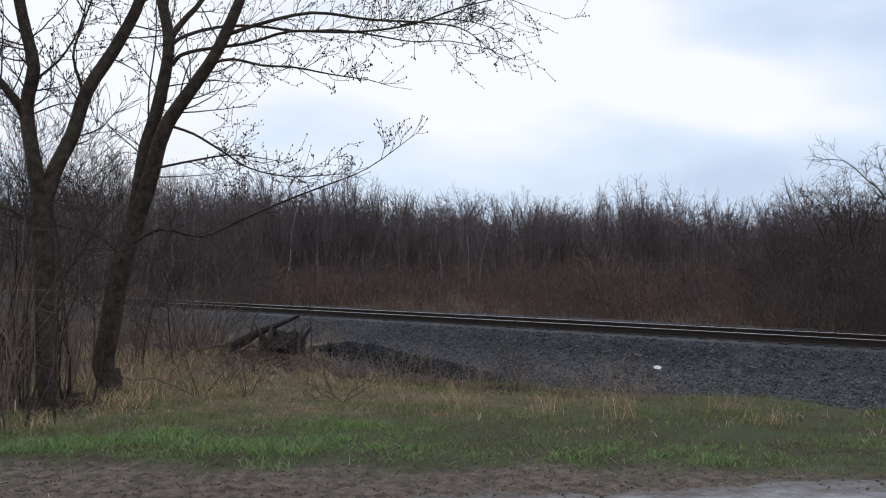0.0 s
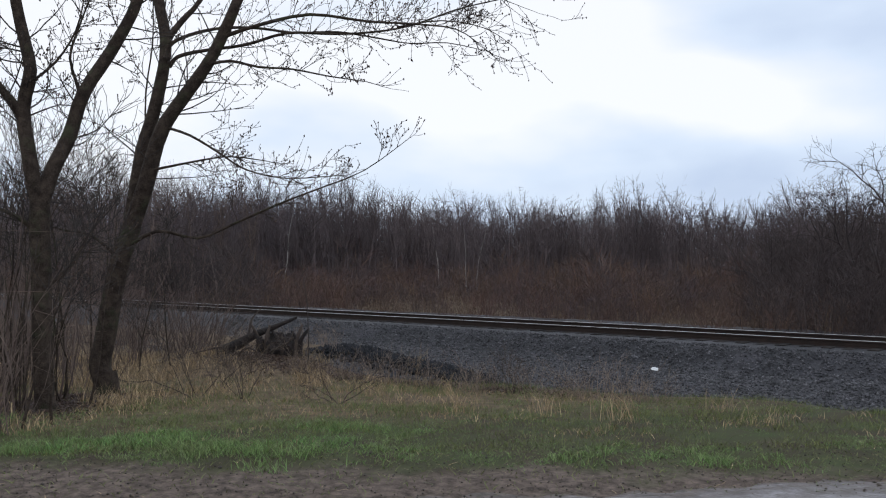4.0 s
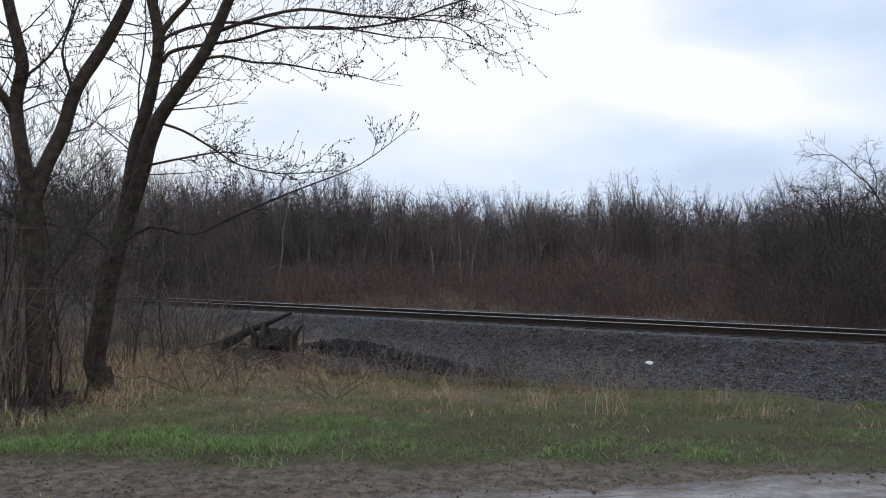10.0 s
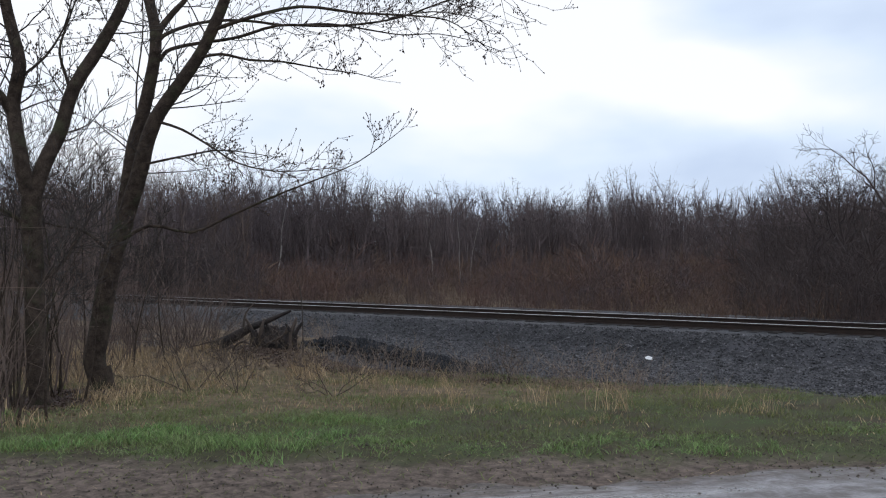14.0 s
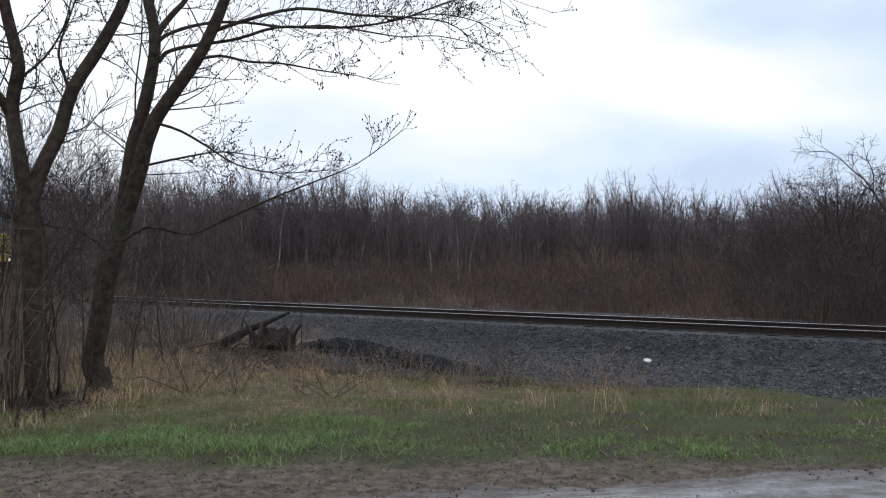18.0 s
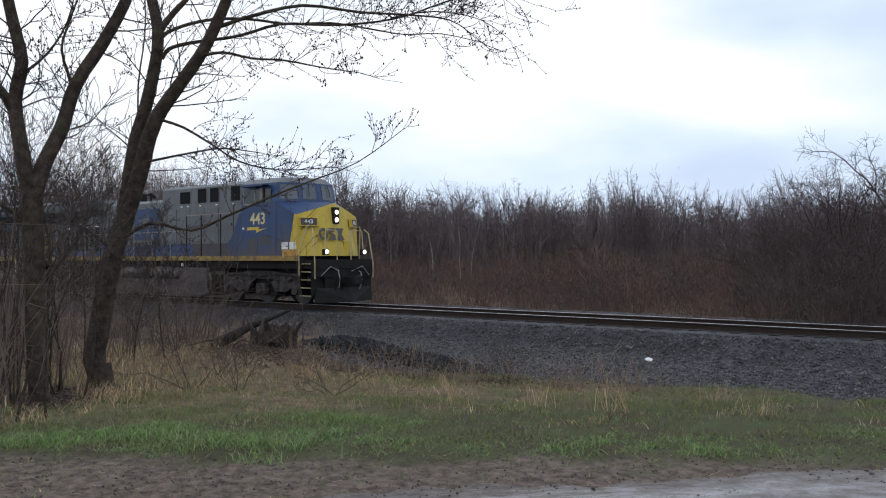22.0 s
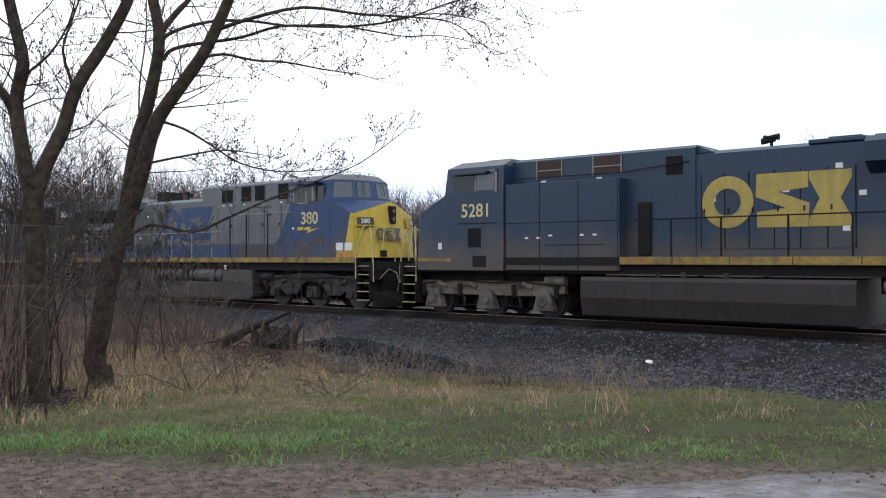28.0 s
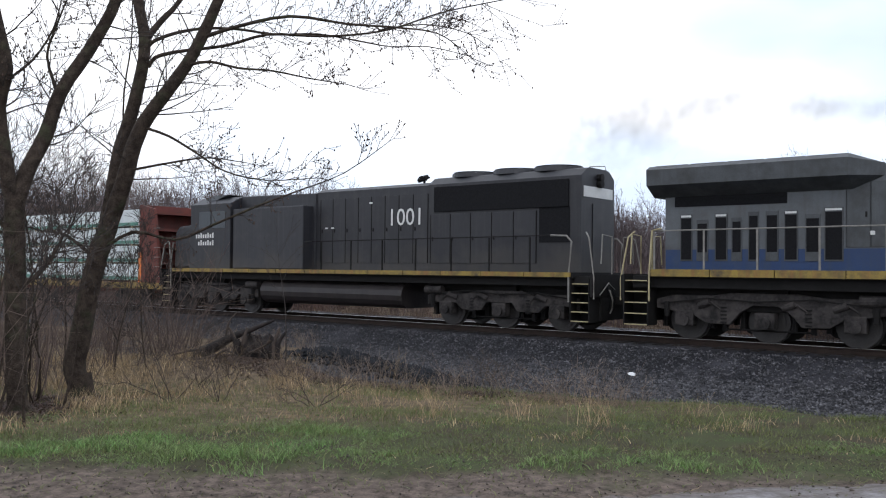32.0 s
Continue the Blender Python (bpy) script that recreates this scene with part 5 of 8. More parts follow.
M_OLIVE = material("olive_grass_blades", (0.17, 0.18, 0.055), (0.10, 0.125, 0.04), 0.7, 0.9, 8, 0.0, island=0.35, coords="World")
M_ROCK = material("dark_wet_rock", (0.024, 0.025, 0.029), (0.010, 0.0105, 0.012), 0.8, 4, 30, 0.3, island=0.5, spec=0.2)
M_CLOD = material("dirt_clods", (0.13, 0.108, 0.09), (0.035, 0.027, 0.021), 0.85, 3, 30, 0.2, island=0.45)
M_LEAF = material("wet_dead_leaves", (0.085, 0.045, 0.030), (0.04, 0.025, 0.019), 0.6, 3, 20, 0.0, island=0.5)
meadow()
leaf_litter()
dead_weeds()
thicket()
stem_cluster()
lone_sapling()
for k, (sx, sy, sh) in enumerate(((-11.6, 7.9, 1.1), (-11.0, 8.4, 0.7), (-9.4, 8.9, 0.6), (-12.6, 9.2, 0.9), (-13.9, 10.8, 0.8), (-8.2, 11.7, 0.6), (-16.8, 12.2, 0.9))):
    small_shrub(400 + k, sx, sy, sh, "small leafless brown shrub on the grassy bank")
stump()
stones()
stone_heap()
clods()
litter("litter", -8.64, 17.71, 0.085, "crumpled white plastic litter on the ballast", M_LITTER)
litter("pale_stone", -9.75, 18.95, 0.07, "pale grey rock on the ballast", M_STONE)

# ties under the rails
bm = bmesh.new()
box(bm, -0.115, 0.115, -1.3, 1.3, -0.34, -0.155, 0.012)
tie_mesh = bpy.data.meshes.new("tie")
bm.to_mesh(tie_mesh)
bm.free()
tie_mesh.materials.append(M_TIE)
trng = random.Random(4)
for k in range(290):
    tie = new("tie", tie_mesh)
    tie.parent = track
    tie.matrix_basis = pose(-118 + k * 0.5 + trng.uniform(-0.03, 0.03), trng.uniform(-0.05, 0.05), trng.uniform(-0.012, 0.008), 0, 0, trng.uniform(-1.2, 1.2))

# ---- the train ----
M_GREY = material("weathered_grey_paint", (0.127, 0.139, 0.150), (0.096, 0.104, 0.113), 0.5, 1.2, 30, 0.06, dirt=(0.088, 0.09, 0.092), dirt_at=0.58, dirt_scale=2.2, streaks=(0.085, 0.087, 0.088), dust=((0.065, 0.057, 0.05), 1.6, 2.35), vary=0.09)
M_SOOTGREY = material("sooty_grey_paint", (0.085, 0.093, 0.10), (0.055, 0.06, 0.064), 0.55, 1.6, 30, 0.06, dirt=(0.04, 0.041, 0.042), dirt_at=0.56, dirt_scale=2.5, streaks=(0.045, 0.046, 0.047))
M_BLUE = material("worn_blue_paint", (0.011, 0.041, 0.126), (0.011, 0.034, 0.098), 0.42, 1.0, 25, 0.05, dirt=(0.030, 0.048, 0.09), dirt_at=0.68, dirt_scale=1.8, streaks=(0.020, 0.042, 0.10), dust=((0.062, 0.053, 0.048), 1.8, 2.75))
M_MARK = material("faded_blue_mark", (0.014, 0.043, 0.130), (0.015, 0.038, 0.102), 0.5, 1.4, 25, 0.05, dirt=(0.035, 0.058, 0.11), dirt_at=0.64, dirt_scale=2.2, streaks=(0.030, 0.048, 0.09))
# dark colour that stands for the shade in the gaps between hood doors
M_GAP_SHADE = material("shadowed_door_gap", (0.05, 0.053, 0.057), (0.03, 0.032, 0.034), 0.7, 3, 30, 0.0)
M_MARKYELLOW = material("weathered_yellow_mark", (0.42, 0.315, 0.065), (0.33, 0.25, 0.06), 0.55, 1.6, 30, 0.05, dirt=(0.22, 0.17, 0.06), dirt_at=0.62, dirt_scale=2.5, streaks=(0.26, 0.20, 0.07))
M_SKIRT = material("road_dirt_on_blue_paint", (0.060, 0.056, 0.058), (0.034, 0.038, 0.058), 0.6, 1.1, 18, 0.05, dirt=(0.075, 0.055, 0.046), dirt_at=0.58, dirt_scale=2.4)
M_DARKBLUE = material("dark_blue_paint", (0.0095, 0.031, 0.070), (0.013, 0.029, 0.056), 0.42, 0.9, 25, 0.06, dirt=(0.024, 0.035, 0.05), dirt_at=0.66, dirt_scale=1.6, streaks=(0.022, 0.034, 0.054), dust=((0.085, 0.066, 0.05), 1.7, 2.7), vary=0.07)
M_YELLOW = material("yellow_paint", (0.56, 0.41, 0.035), (0.46, 0.33, 0.04), 0.5, 2, 30, 0.05, dirt=(0.25, 0.18, 0.05), dirt_at=0.67, dirt_scale=3, streaks=(0.38, 0.27, 0.05))
M_SILLY = material("dirty_yellow_stripe", (0.34, 0.235, 0.04), (0.20, 0.14, 0.04), 0.6, 3, 30, 0.05, dirt=(0.07, 0.050, 0.03), dirt_at=0.57, dirt_scale=2.5, streaks=(0.26, 0.11, 0.035))
M_RUSTYELLOW = material("rust_stained_yellow", (0.46, 0.27, 0.045), (0.36, 0.17, 0.04), 0.6, 4, 40, 0.05, dirt=(0.22, 0.09, 0.03), dirt_at=0.6, dirt_scale=5)
M_PALE = material("pale_number_paint", (0.60, 0.52, 0.26), (0.48, 0.42, 0.24), 0.5, 4, 40, 0.0)
M_WHITE = material("white_plate", (0.72, 0.72, 0.70), (0.55, 0.55, 0.53), 0.5, 4, 40, 0.0)
M_BLACK = material("sooty_black_paint", (0.023, 0.023, 0.028), (0.015, 0.015, 0.018), 0.5, 1.2, 30, 0.06, dirt=(0.036, 0.034, 0.035), dirt_at=0.64, dirt_scale=2, streaks=(0.034, 0.033, 0.035), dust=((0.05, 0.044, 0.038), 1.6, 2.4), vary=0.12)
M_UNDER = material("black_underframe", (0.018, 0.0165, 0.016), (0.010, 0.0095, 0.009), 0.75, 4, 40, 0.2, spec=0.2)
M_TRUCK = material("dusty_truck_steel", (0.058, 0.051, 0.049), (0.016, 0.0145, 0.014), 0.8, 3, 14, 0.3, spread=0.3, spec=0.25, dirt=(0.085, 0.074, 0.068), dirt_at=0.64, dirt_scale=3.5)
M_DUSTY = material("brown_dusted_truck_steel", (0.15, 0.125, 0.106), (0.07, 0.058, 0.05), 0.8, 3, 14, 0.3, spread=0.4, dirt=(0.035, 0.030, 0.027), dirt_at=0.6, dirt_scale=3)
M_SCREEN = material("dark_rusty_screen", (0.055, 0.026, 0.02), (0.03, 0.018, 0.016), 0.8, 6, 60, 0.2)
M_WHEEL = material("dark_wheel_steel", (0.055, 0.05, 0.048), (0.035, 0.032, 0.03), 0.55, 6, 50, 0.1, metal=0.3)
M_TANK = material("dusty_black_tank", (0.033, 0.026, 0.026), (0.018, 0.015, 0.015), 0.5, 1.5, 30, 0.1, spec=0.4, dirt=(0.046, 0.038, 0.034), dirt_at=0.64, dirt_scale=2, streaks=(0.038, 0.031, 0.028))
M_GRILLE = material("dark_grille", (0.015, 0.015, 0.017), (0.008, 0.008, 0.009), 0.85, 20, 80, 0.3, spec=0.15)
M_AIRTANK = material("dusty_grey_air_tank", (0.10, 0.092, 0.092), (0.06, 0.054, 0.054), 0.45, 1.5, 30, 0.08, dirt=(0.05, 0.043, 0.04), dirt_at=0.6, dirt_scale=2.5)
M_BOX = material("brown_dusted_box", (0.064, 0.052, 0.049), (0.038, 0.032, 0.031), 0.6, 1.5, 30, 0.08, streaks=(0.05, 0.042, 0.04))
M_GLASS = material("cab_window_glass", (0.02, 0.024, 0.026), (0.012, 0.014, 0.016), 0.08, 2, 10, 0.0, spec=0.5)
M_WSHIELD = material("windshield_glass", (0.075, 0.088, 0.098), (0.055, 0.065, 0.072), 0.08, 2, 10, 0.0, spec=0.8)
M_RAILING = material("worn_pale_handrail", (0.27, 0.255, 0.23), (0.15, 0.14, 0.125), 0.6, 8, 60, 0.0)
M_YRAIL = material("pale_yellow_handrail", (0.52, 0.45, 0.25), (0.34, 0.28, 0.16), 0.6, 8, 60, 0.0)
M_LAMP = glow("lit_headlight", (1.0, 0.92, 0.76), 3.0)
M_RED = material("oxide_red_paint", (0.16, 0.035, 0.022), (0.10, 0.022, 0.016), 0.65, 2, 30, 0.05, dirt=(0.07, 0.03, 0.02), dirt_at=0.6)
M_ORANGE = material("orange_warning_stripe", (0.75, 0.22, 0.04), (0.6, 0.16, 0.03), 0.5, 4, 30, 0.0)
M_WRAP = material("white_lumber_wrap", (0.70, 0.74, 0.74), (0.55, 0.60, 0.60), 0.5, 2, 12, 0.2, vary=0.08, dirt=(0.35, 0.48, 0.45), dirt_at=0.64, dirt_scale=1.3)
M_WRAPBAND = material("green_wrap_print", (0.10, 0.26, 0.20), (0.07, 0.19, 0.15), 0.5, 3, 12, 0.1)
M_LUMBER = material("sawn_lumber", (0.45, 0.36, 0.20), (0.34, 0.26, 0.14), 0.8, 5, 40, 0.1)


def shell(bm, x0, x1, half, z0, z1, cham=0.15, drop=None):
    """A hood: vertical sides and a roof with sloped shoulders."""
    drop = drop or cham
    sec = [(-half, z0), (-half, z1 - drop), (-half + cham, z1 - 0.04), (-half + cham * 1.6, z1), (half - cham * 1.6, z1), (half - cham, z1 - 0.04), (half, z1 - drop), (half, z0)]
    a = [bm.verts.new((x0, y, z)) for y, z in sec]
    b = [bm.verts.new((x1, y, z)) for y, z in sec]
    fs = [bm.faces.new(a), bm.faces.new(b[::-1])]
    for i in range(len(sec)):
        fs.append(bm.faces.new((a[i], b[i], b[(i + 1) % len(sec)], a[(i + 1) % len(sec)])))
    bmesh.ops.recalc_face_normals(bm, faces=fs)
    return bm


def boxes(*rows, bevel=0.0):
    bm = bmesh.new()
    for r in rows:
        box(bm, *r, bevel=bevel)
    return bm


def plate(side, outline, y, thick=0.012):
    """A flat plate with an outline (x, z), lying on the flank at distance y."""
    return prism(bmesh.new(), outline, side * y, side * (y + thick))


def rect(x0, x1, z0, z1):
    return [(x0, z0), (x1, z0), (x1, z1), (x0, z1)]


def lettering(text, size, mat, parent, m, name="number", label="", bold=0.012):
    cu = bpy.data.curves.new(name, "FONT")
    cu.body, cu.size, cu.extrude, cu.offset, cu.resolution_u = text, size, 0.004, bold, 3
    cu.align_x, cu.align_y = "CENTER", "CENTER"
    tmp = bpy.data.objects.new(name, cu)
    me = bpy.data.meshes.new_from_object(tmp)
    bpy.data.objects.remove(tmp)
    me.materials.clear()
    me.materials.append(mat)
    ob = new(name, me)
    ob.parent, ob.matrix_basis = parent, m
    if label:
        ob["label"] = label
    return ob


def on_side(side, x, y, z):
    """The pose of writing on a flank."""
    return pose(x, side * y, z, 90, 0, 0 if side < 0 else 180)


def ring(bm, cx, cz, ro, ri, y0, y1, n=28):
    pts = [(math.cos(i * math.tau / n), math.sin(i * math.tau / n)) for i in range(n)]
    vs = [[bm.verts.new((cx + c * r, y, cz + s * r)) for c, s in pts] for y in (y0, y1) for r in (ro, ri)]
    oa, ia, ob_, ib = vs
    for i in range(n):
        j = (i + 1) % n
        for q in ((oa[i], oa[j], ia[j], ia[i]), (ob_[i], ib[i], ib[j], ob_[j]), (oa[i], ob_[i], ob_[j], oa[j]), (ia[i], ia[j], ib[j], ib[i])):
            bm.faces.new(q)
    bmesh.ops.recalc_face_normals(bm, faces=bm.faces[:])
    return bm


def emblem(parent, side, xc, zc, w, h, y, mat, label, y_wide=None):
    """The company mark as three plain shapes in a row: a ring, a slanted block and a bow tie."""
    d = 1 if side < 0 else -1
    y_wide = y_wide or y
    bm = bmesh.new()
    r = h / 2
    y, y_wide = (y, y_wide) if side < 0 else (y_wide, y)
    ring(bm, xc - d * (w / 2 - r), zc, r, r * 0.52, side * y, side * (y + 0.006))
    part("emblem_ring", bm, mat, parent, label)
    u = w * 0.06
    k = w * 0.17
    prism_pts = [(xc + d * (-k + u), zc - r), (xc + d * (k + u), zc - r), (xc + d * (k * 1.05 + u), zc - r * 0.15), (xc + d * (-k * 0.15 + u), zc + r * 0.3), (xc + d * (k + u), zc + r * 0.42), (xc + d * (k + u), zc + r), (xc + d * (-k + u), zc + r), (xc + d * (-k * 1.05 + u), zc + r * 0.15), (xc + d * (k * 0.15 + u), zc - r * 0.3), (xc + d * (-k + u), zc - r * 0.42)]
    part("emblem_block", prism(bmesh.new(), prism_pts, side * y, side * (y + 0.006)), mat, parent, label)
    x0, x1 = xc + d * (w * 0.235), xc + d * (w * 0.5)
    m = (x0 + x1) / 2
    bow = [(x0, zc - r), (x1, zc - r), (x1, zc - r * 0.72), (m + d * w * 0.065, zc), (x1, zc + r * 0.72), (x1, zc + r), (x0, zc + r), (x0, zc + r * 0.72), (m - d * w * 0.065, zc), (x0, zc - r * 0.72)]
    part("emblem_bow", prism(bmesh.new(), bow, side * y_wide, side * (y_wide + 0.006)), mat, parent, label)


WHEELS = []


def wheelset(parent, x, r=0.50):
    bm = bmesh.new()
    cyl(bm, (0, -0.78, 0), (0, 0.78, 0), 0.09, 10)
    for s in (-1, 1):
        cyl(bm, (0, s * 0.68, 0), (0, s * 0.715, 0), r + 0.03, 28)
        cyl(bm, (0, s * 0.715, 0), (0, s * 0.82, 0), r, 28)
        cyl(bm, (0, s * 0.80, 0), (0, s * 0.835, 0), r * 0.8, 24)
        cyl(bm, (0, s * 0.82, 0), (0, s * 0.90, 0), 0.15, 14)
        for k in range(6):
            a = k * math.tau / 6
            cyl(bm, (math.cos(a) * 0.28, s * 0.83, math.sin(a) * 0.28), (math.cos(a) * 0.28, s * 0.842, math.sin(a) * 0.28), 0.05, 8)
    ob = part("wheelset", bm, M_WHEEL, parent, "dark steel wheels on an axle")
    ob.matrix_basis = pose(x, 0, r)
    WHEELS.append((ob, x, r))
    return ob


def truck(parent, xc, kind, axles=(-2.0, 0.0, 2.0)):
    """A three-axle truck: side frames with their axle boxes, springs and brake gear."""
    for a in axles:
        wheelset(parent, xc + a)
    for s in (-1, 1):
        bm = bmesh.new()
        if kind == "arched":
            up = [(-2.75, 0.78), (-2.75, 1.0), (-2.3, 1.12), (-1.35, 1.12), (-0.75, 1.2), (0.75, 1.2), (1.35, 1.12), (2.3, 1.12), (2.75, 1.0), (2.75, 0.78)]
            lo = [(2.35, 0.72), (1.75, 0.62), (1.45, 0.44), (0.85, 0.42), (0.6, 0.72), (0.3, 0.9), (-0.3, 0.9), (-0.6, 0.72), (-0.85, 0.42), (-1.45, 0.44), (-1.75, 0.62), (-2.35, 0.72)]
        elif kind == "boxed":
            up = [(-2.7, 0.72), (-2.7, 0.98), (-2.45, 1.05), (2.45, 1.05), (2.7, 0.98), (2.7, 0.72)]
            lo = [(2.3, 0.66), (1.5, 0.62), (0.6, 0.62), (-0.6, 0.62), (-1.5, 0.62), (-2.3, 0.66)]
        else:
            up = [(-2.7, 0.6), (-2.7, 0.92), (-2.3, 1.04), (-1.2, 0.98), (-0.8, 1.1), (0.8, 1.1), (1.2, 0.98), (2.3, 1.04), (2.7, 0.92), (2.7, 0.6)]
            lo = [(2.35, 0.7), (1.6, 0.7), (1.35, 0.5), (0.65, 0.5), (0.45, 0.75), (-0.45, 0.75), (-0.65, 0.5), (-1.35, 0.5), (-1.6, 0.7), (-2.35, 0.7)]
        prism(bm, [(xc + x, z) for x, z in up + lo], s * 0.98, s * 1.16, 0.02)
        steel = M_DUSTY if kind == "boxed" else M_TRUCK
        fr = part("truck_frame", bm, steel, parent, "dusty cast-steel truck side frame")
        for a in axles:
            bm = bmesh.new()
            x = xc + a
            if kind == "boxed":
                prism(bm, [(x - 0.36, 0.22), (x + 0.36, 0.22), (x + 0.3, 0.4), (x + 0.2, 0.78), (x - 0.2, 0.78), (x - 0.3, 0.4)], s * 1.0, s * 1.24, 0.015)
                cyl(bm, (x, s * 1.2, 0.5), (x, s * 1.29, 0.5), 0.13, 14)
                cyl(bm, (x, s * 1.28, 0.5), (x, s * 1.305, 0.5), 0.075, 12)
            else:
                box(bm, x - 0.24, x + 0.24, s * 0.92, s * 1.2, 0.36, 0.74, 0.03)
                cyl(bm, (x, s * 1.18, 0.5), (x, s * 1.27, 0.5), 0.15, 14)
                cyl(bm, (x, s * 1.26, 0.5), (x, s * 1.285, 0.5), 0.06, 10)
            part("axle_box", bm, steel, fr)
        for a in (-2.45, -1.0, 1.0, 2.45):
            bm = bmesh.new()
            if kind == "boxed" or abs(a) > 2:
                cyl(bm, (xc + a, s * 1.18, 0.58), (xc + a, s * 1.22, 0.95), 0.07, 8)
            else:
                for k in range(5):
                    cyl(bm, (xc + a, s * 1.06, 0.46 + k * 0.09), (xc + a, s * 1.06, 0.50 + k * 0.09), 0.13, 12)
            part("spring" if abs(a) < 2 and kind != "boxed" else "damper", bm, M_UNDER, fr)
        bm = bmesh.new()
        cyl(bm, (xc + 2.1 * (1 if xc < 0 else -1), s * 1.16, 1.08), (xc + 2.75 * (1 if xc < 0 else -1), s * 1.16, 1.08), 0.13, 12)
        part("brake_cylinder", bm, steel, fr)
        for a in (-1.62, 0.42, 1.55):
            bm = bmesh.new()
            cyl(bm, (xc + a, s * 1.14, 0.86), (xc + a + 0.3, s * 1.2, 0.98), 0.085, 10)
            rod(bm, [(xc + a + 0.3, s * 1.2, 0.98), (xc + a + 0.55, s * 1.18, 0.8), (xc + a + 0.5, s * 1.05, 0.45)], 0.022, 5)
            part("brake_piston", bm, steel, fr)
        bm = bmesh.new()
        rod(bm, [(xc - 2.6, s * 1.2, 0.9), (xc - 1.4, s * 1.22, 1.06), (xc - 0.2, s * 1.22, 1.0), (xc + 1.1, s * 1.22, 1.08), (xc + 2.5, s * 1.2, 0.94)], 0.018, 5)
        part("brake_pipe", bm, M_UNDER, fr)
        for a in axles:
            for k in (-1, 1):
                bm = bmesh.new()
                box(bm, xc + a + k * 0.62 - 0.05, xc + a + k * 0.62 + 0.05, s * 0.72, s * 0.86, 0.3, 0.8, 0.015)
                rod(bm, [(xc + a + k * 0.62, s * 0.9, 0.85), (xc + a + k * 0.66, s * 0.92, 0.3)], 0.02, 5)
                part("brake_shoe", bm, M_UNDER, fr)
        bm = bmesh.new()
        for x in (-1.05, 1.05):
            box(bm, xc + x - 0.06, xc + x + 0.06, s * 0.84, s * 0.94, 0.25, 0.85, 0.01)
        rod(bm, [(xc - 1.05, s * 0.9, 0.3), (xc + 1.05, s * 0.9, 0.3)], 0.025)
        part("brake_rigging", bm, M_UNDER, fr)
        if kind == "arched":
            for a in (-1.2, 1.2):
                bm = bmesh.new()
                cyl(bm, (xc + a, s * 1.15, 0.98), (xc + a, s * 1.175, 0.98), 0.07, 10)
                part("bolt_cover", bm, M_TRUCK, fr)
    for a in axles:
        bm = bmesh.new()
        cyl(bm, (xc + a - 0.42, -0.6, 0.5), (xc + a - 0.42, 0.6, 0.5), 0.33, 14)
        box(bm, xc + a - 0.5, xc + a + 0.05, 0.3, 0.6, 0.2, 0.75, 0.04)
        part("traction_motor", bm, M_UNDER, parent, "greasy black traction motor")
    part("bolster", boxes((xc - 0.5, xc + 0.5, -1.0, 1.0, 0.75, 1.3), (xc - 2.4, xc + 2.4, -0.45, 0.45, 0.6, 0.95), (xc - 2.9, xc + 2.9, -0.86, 0.86, 0.9, 1.31), bevel=0.03), M_UNDER, parent)


def stairs(parent, x0, x1, side, edge_mat, top=1.64, steps=5, bottom=0.34):
    bm = bmesh.new()
    y0, y1 = side * 0.95, side * 1.5
    box(bm, x0, x1, y0 - side * 0.02, y0, bottom, top)
    for x in (x0, x1 - 0.025):
        prism(bm, [(x, bottom - 0.02), (x + 0.025, bottom - 0.02), (x + 0.025, top), (x, top)], y0, y1)
    st = part("stairwell", bm, M_UNDER, parent)
    for i in range(steps):
        z = bottom + (top - bottom) * i / (steps - 0.4)
        dy = 0.09 * i / steps
        bm = boxes((x0 + 0.03, x1 - 0.03, side * 1.16, side * (1.49 - dy), z - 0.012, z + 0.012))
        part("step", bm, M_UNDER, st)
        bm = boxes((x0 + 0.03, x1 - 0.03, side * (1.49 - dy), side * (1.505 - dy), z - 0.012, z + 0.014))
        part("step_edge", bm, edge_mat, st, "pale painted step edge")


def handrail(parent, pts, mat=None, r=0.022, name="handrail"):
    return part(name, rod(bmesh.new(), pts, r), mat or M_RAILING, parent)


def coupler(parent, x, d):
    bm = bmesh.new()
    box(bm, x - d * 0.75, x - d * 0.12, -0.12, 0.12, 0.76, 1.0, 0.02)
    box(bm, x - d * 0.22, x - d * 0.0, -0.2, 0.2, 0.72, 1.04, 0.05)
    part("coupler", bm, M_UNDER, parent)
    for k, y in enumerate((-0.75, -0.55, -0.4, 0.45, 0.6, 0.75)):
        xo = x - d * 0.62
        z = 1.28 if k % 2 else 1.2
        handrail(parent, [(xo, y, z), (xo + d * 0.12, y, z - 0.03), (xo + d * 0.2, y * 0.97, z - 0.3), (xo + d * 0.16, y * 0.93, z - 0.55), (xo + d * 0.1, y * 0.9, z - 0.66)], M_GRILLE if k not in (1, 4) else M_RAILING, 0.022, "air_hose")


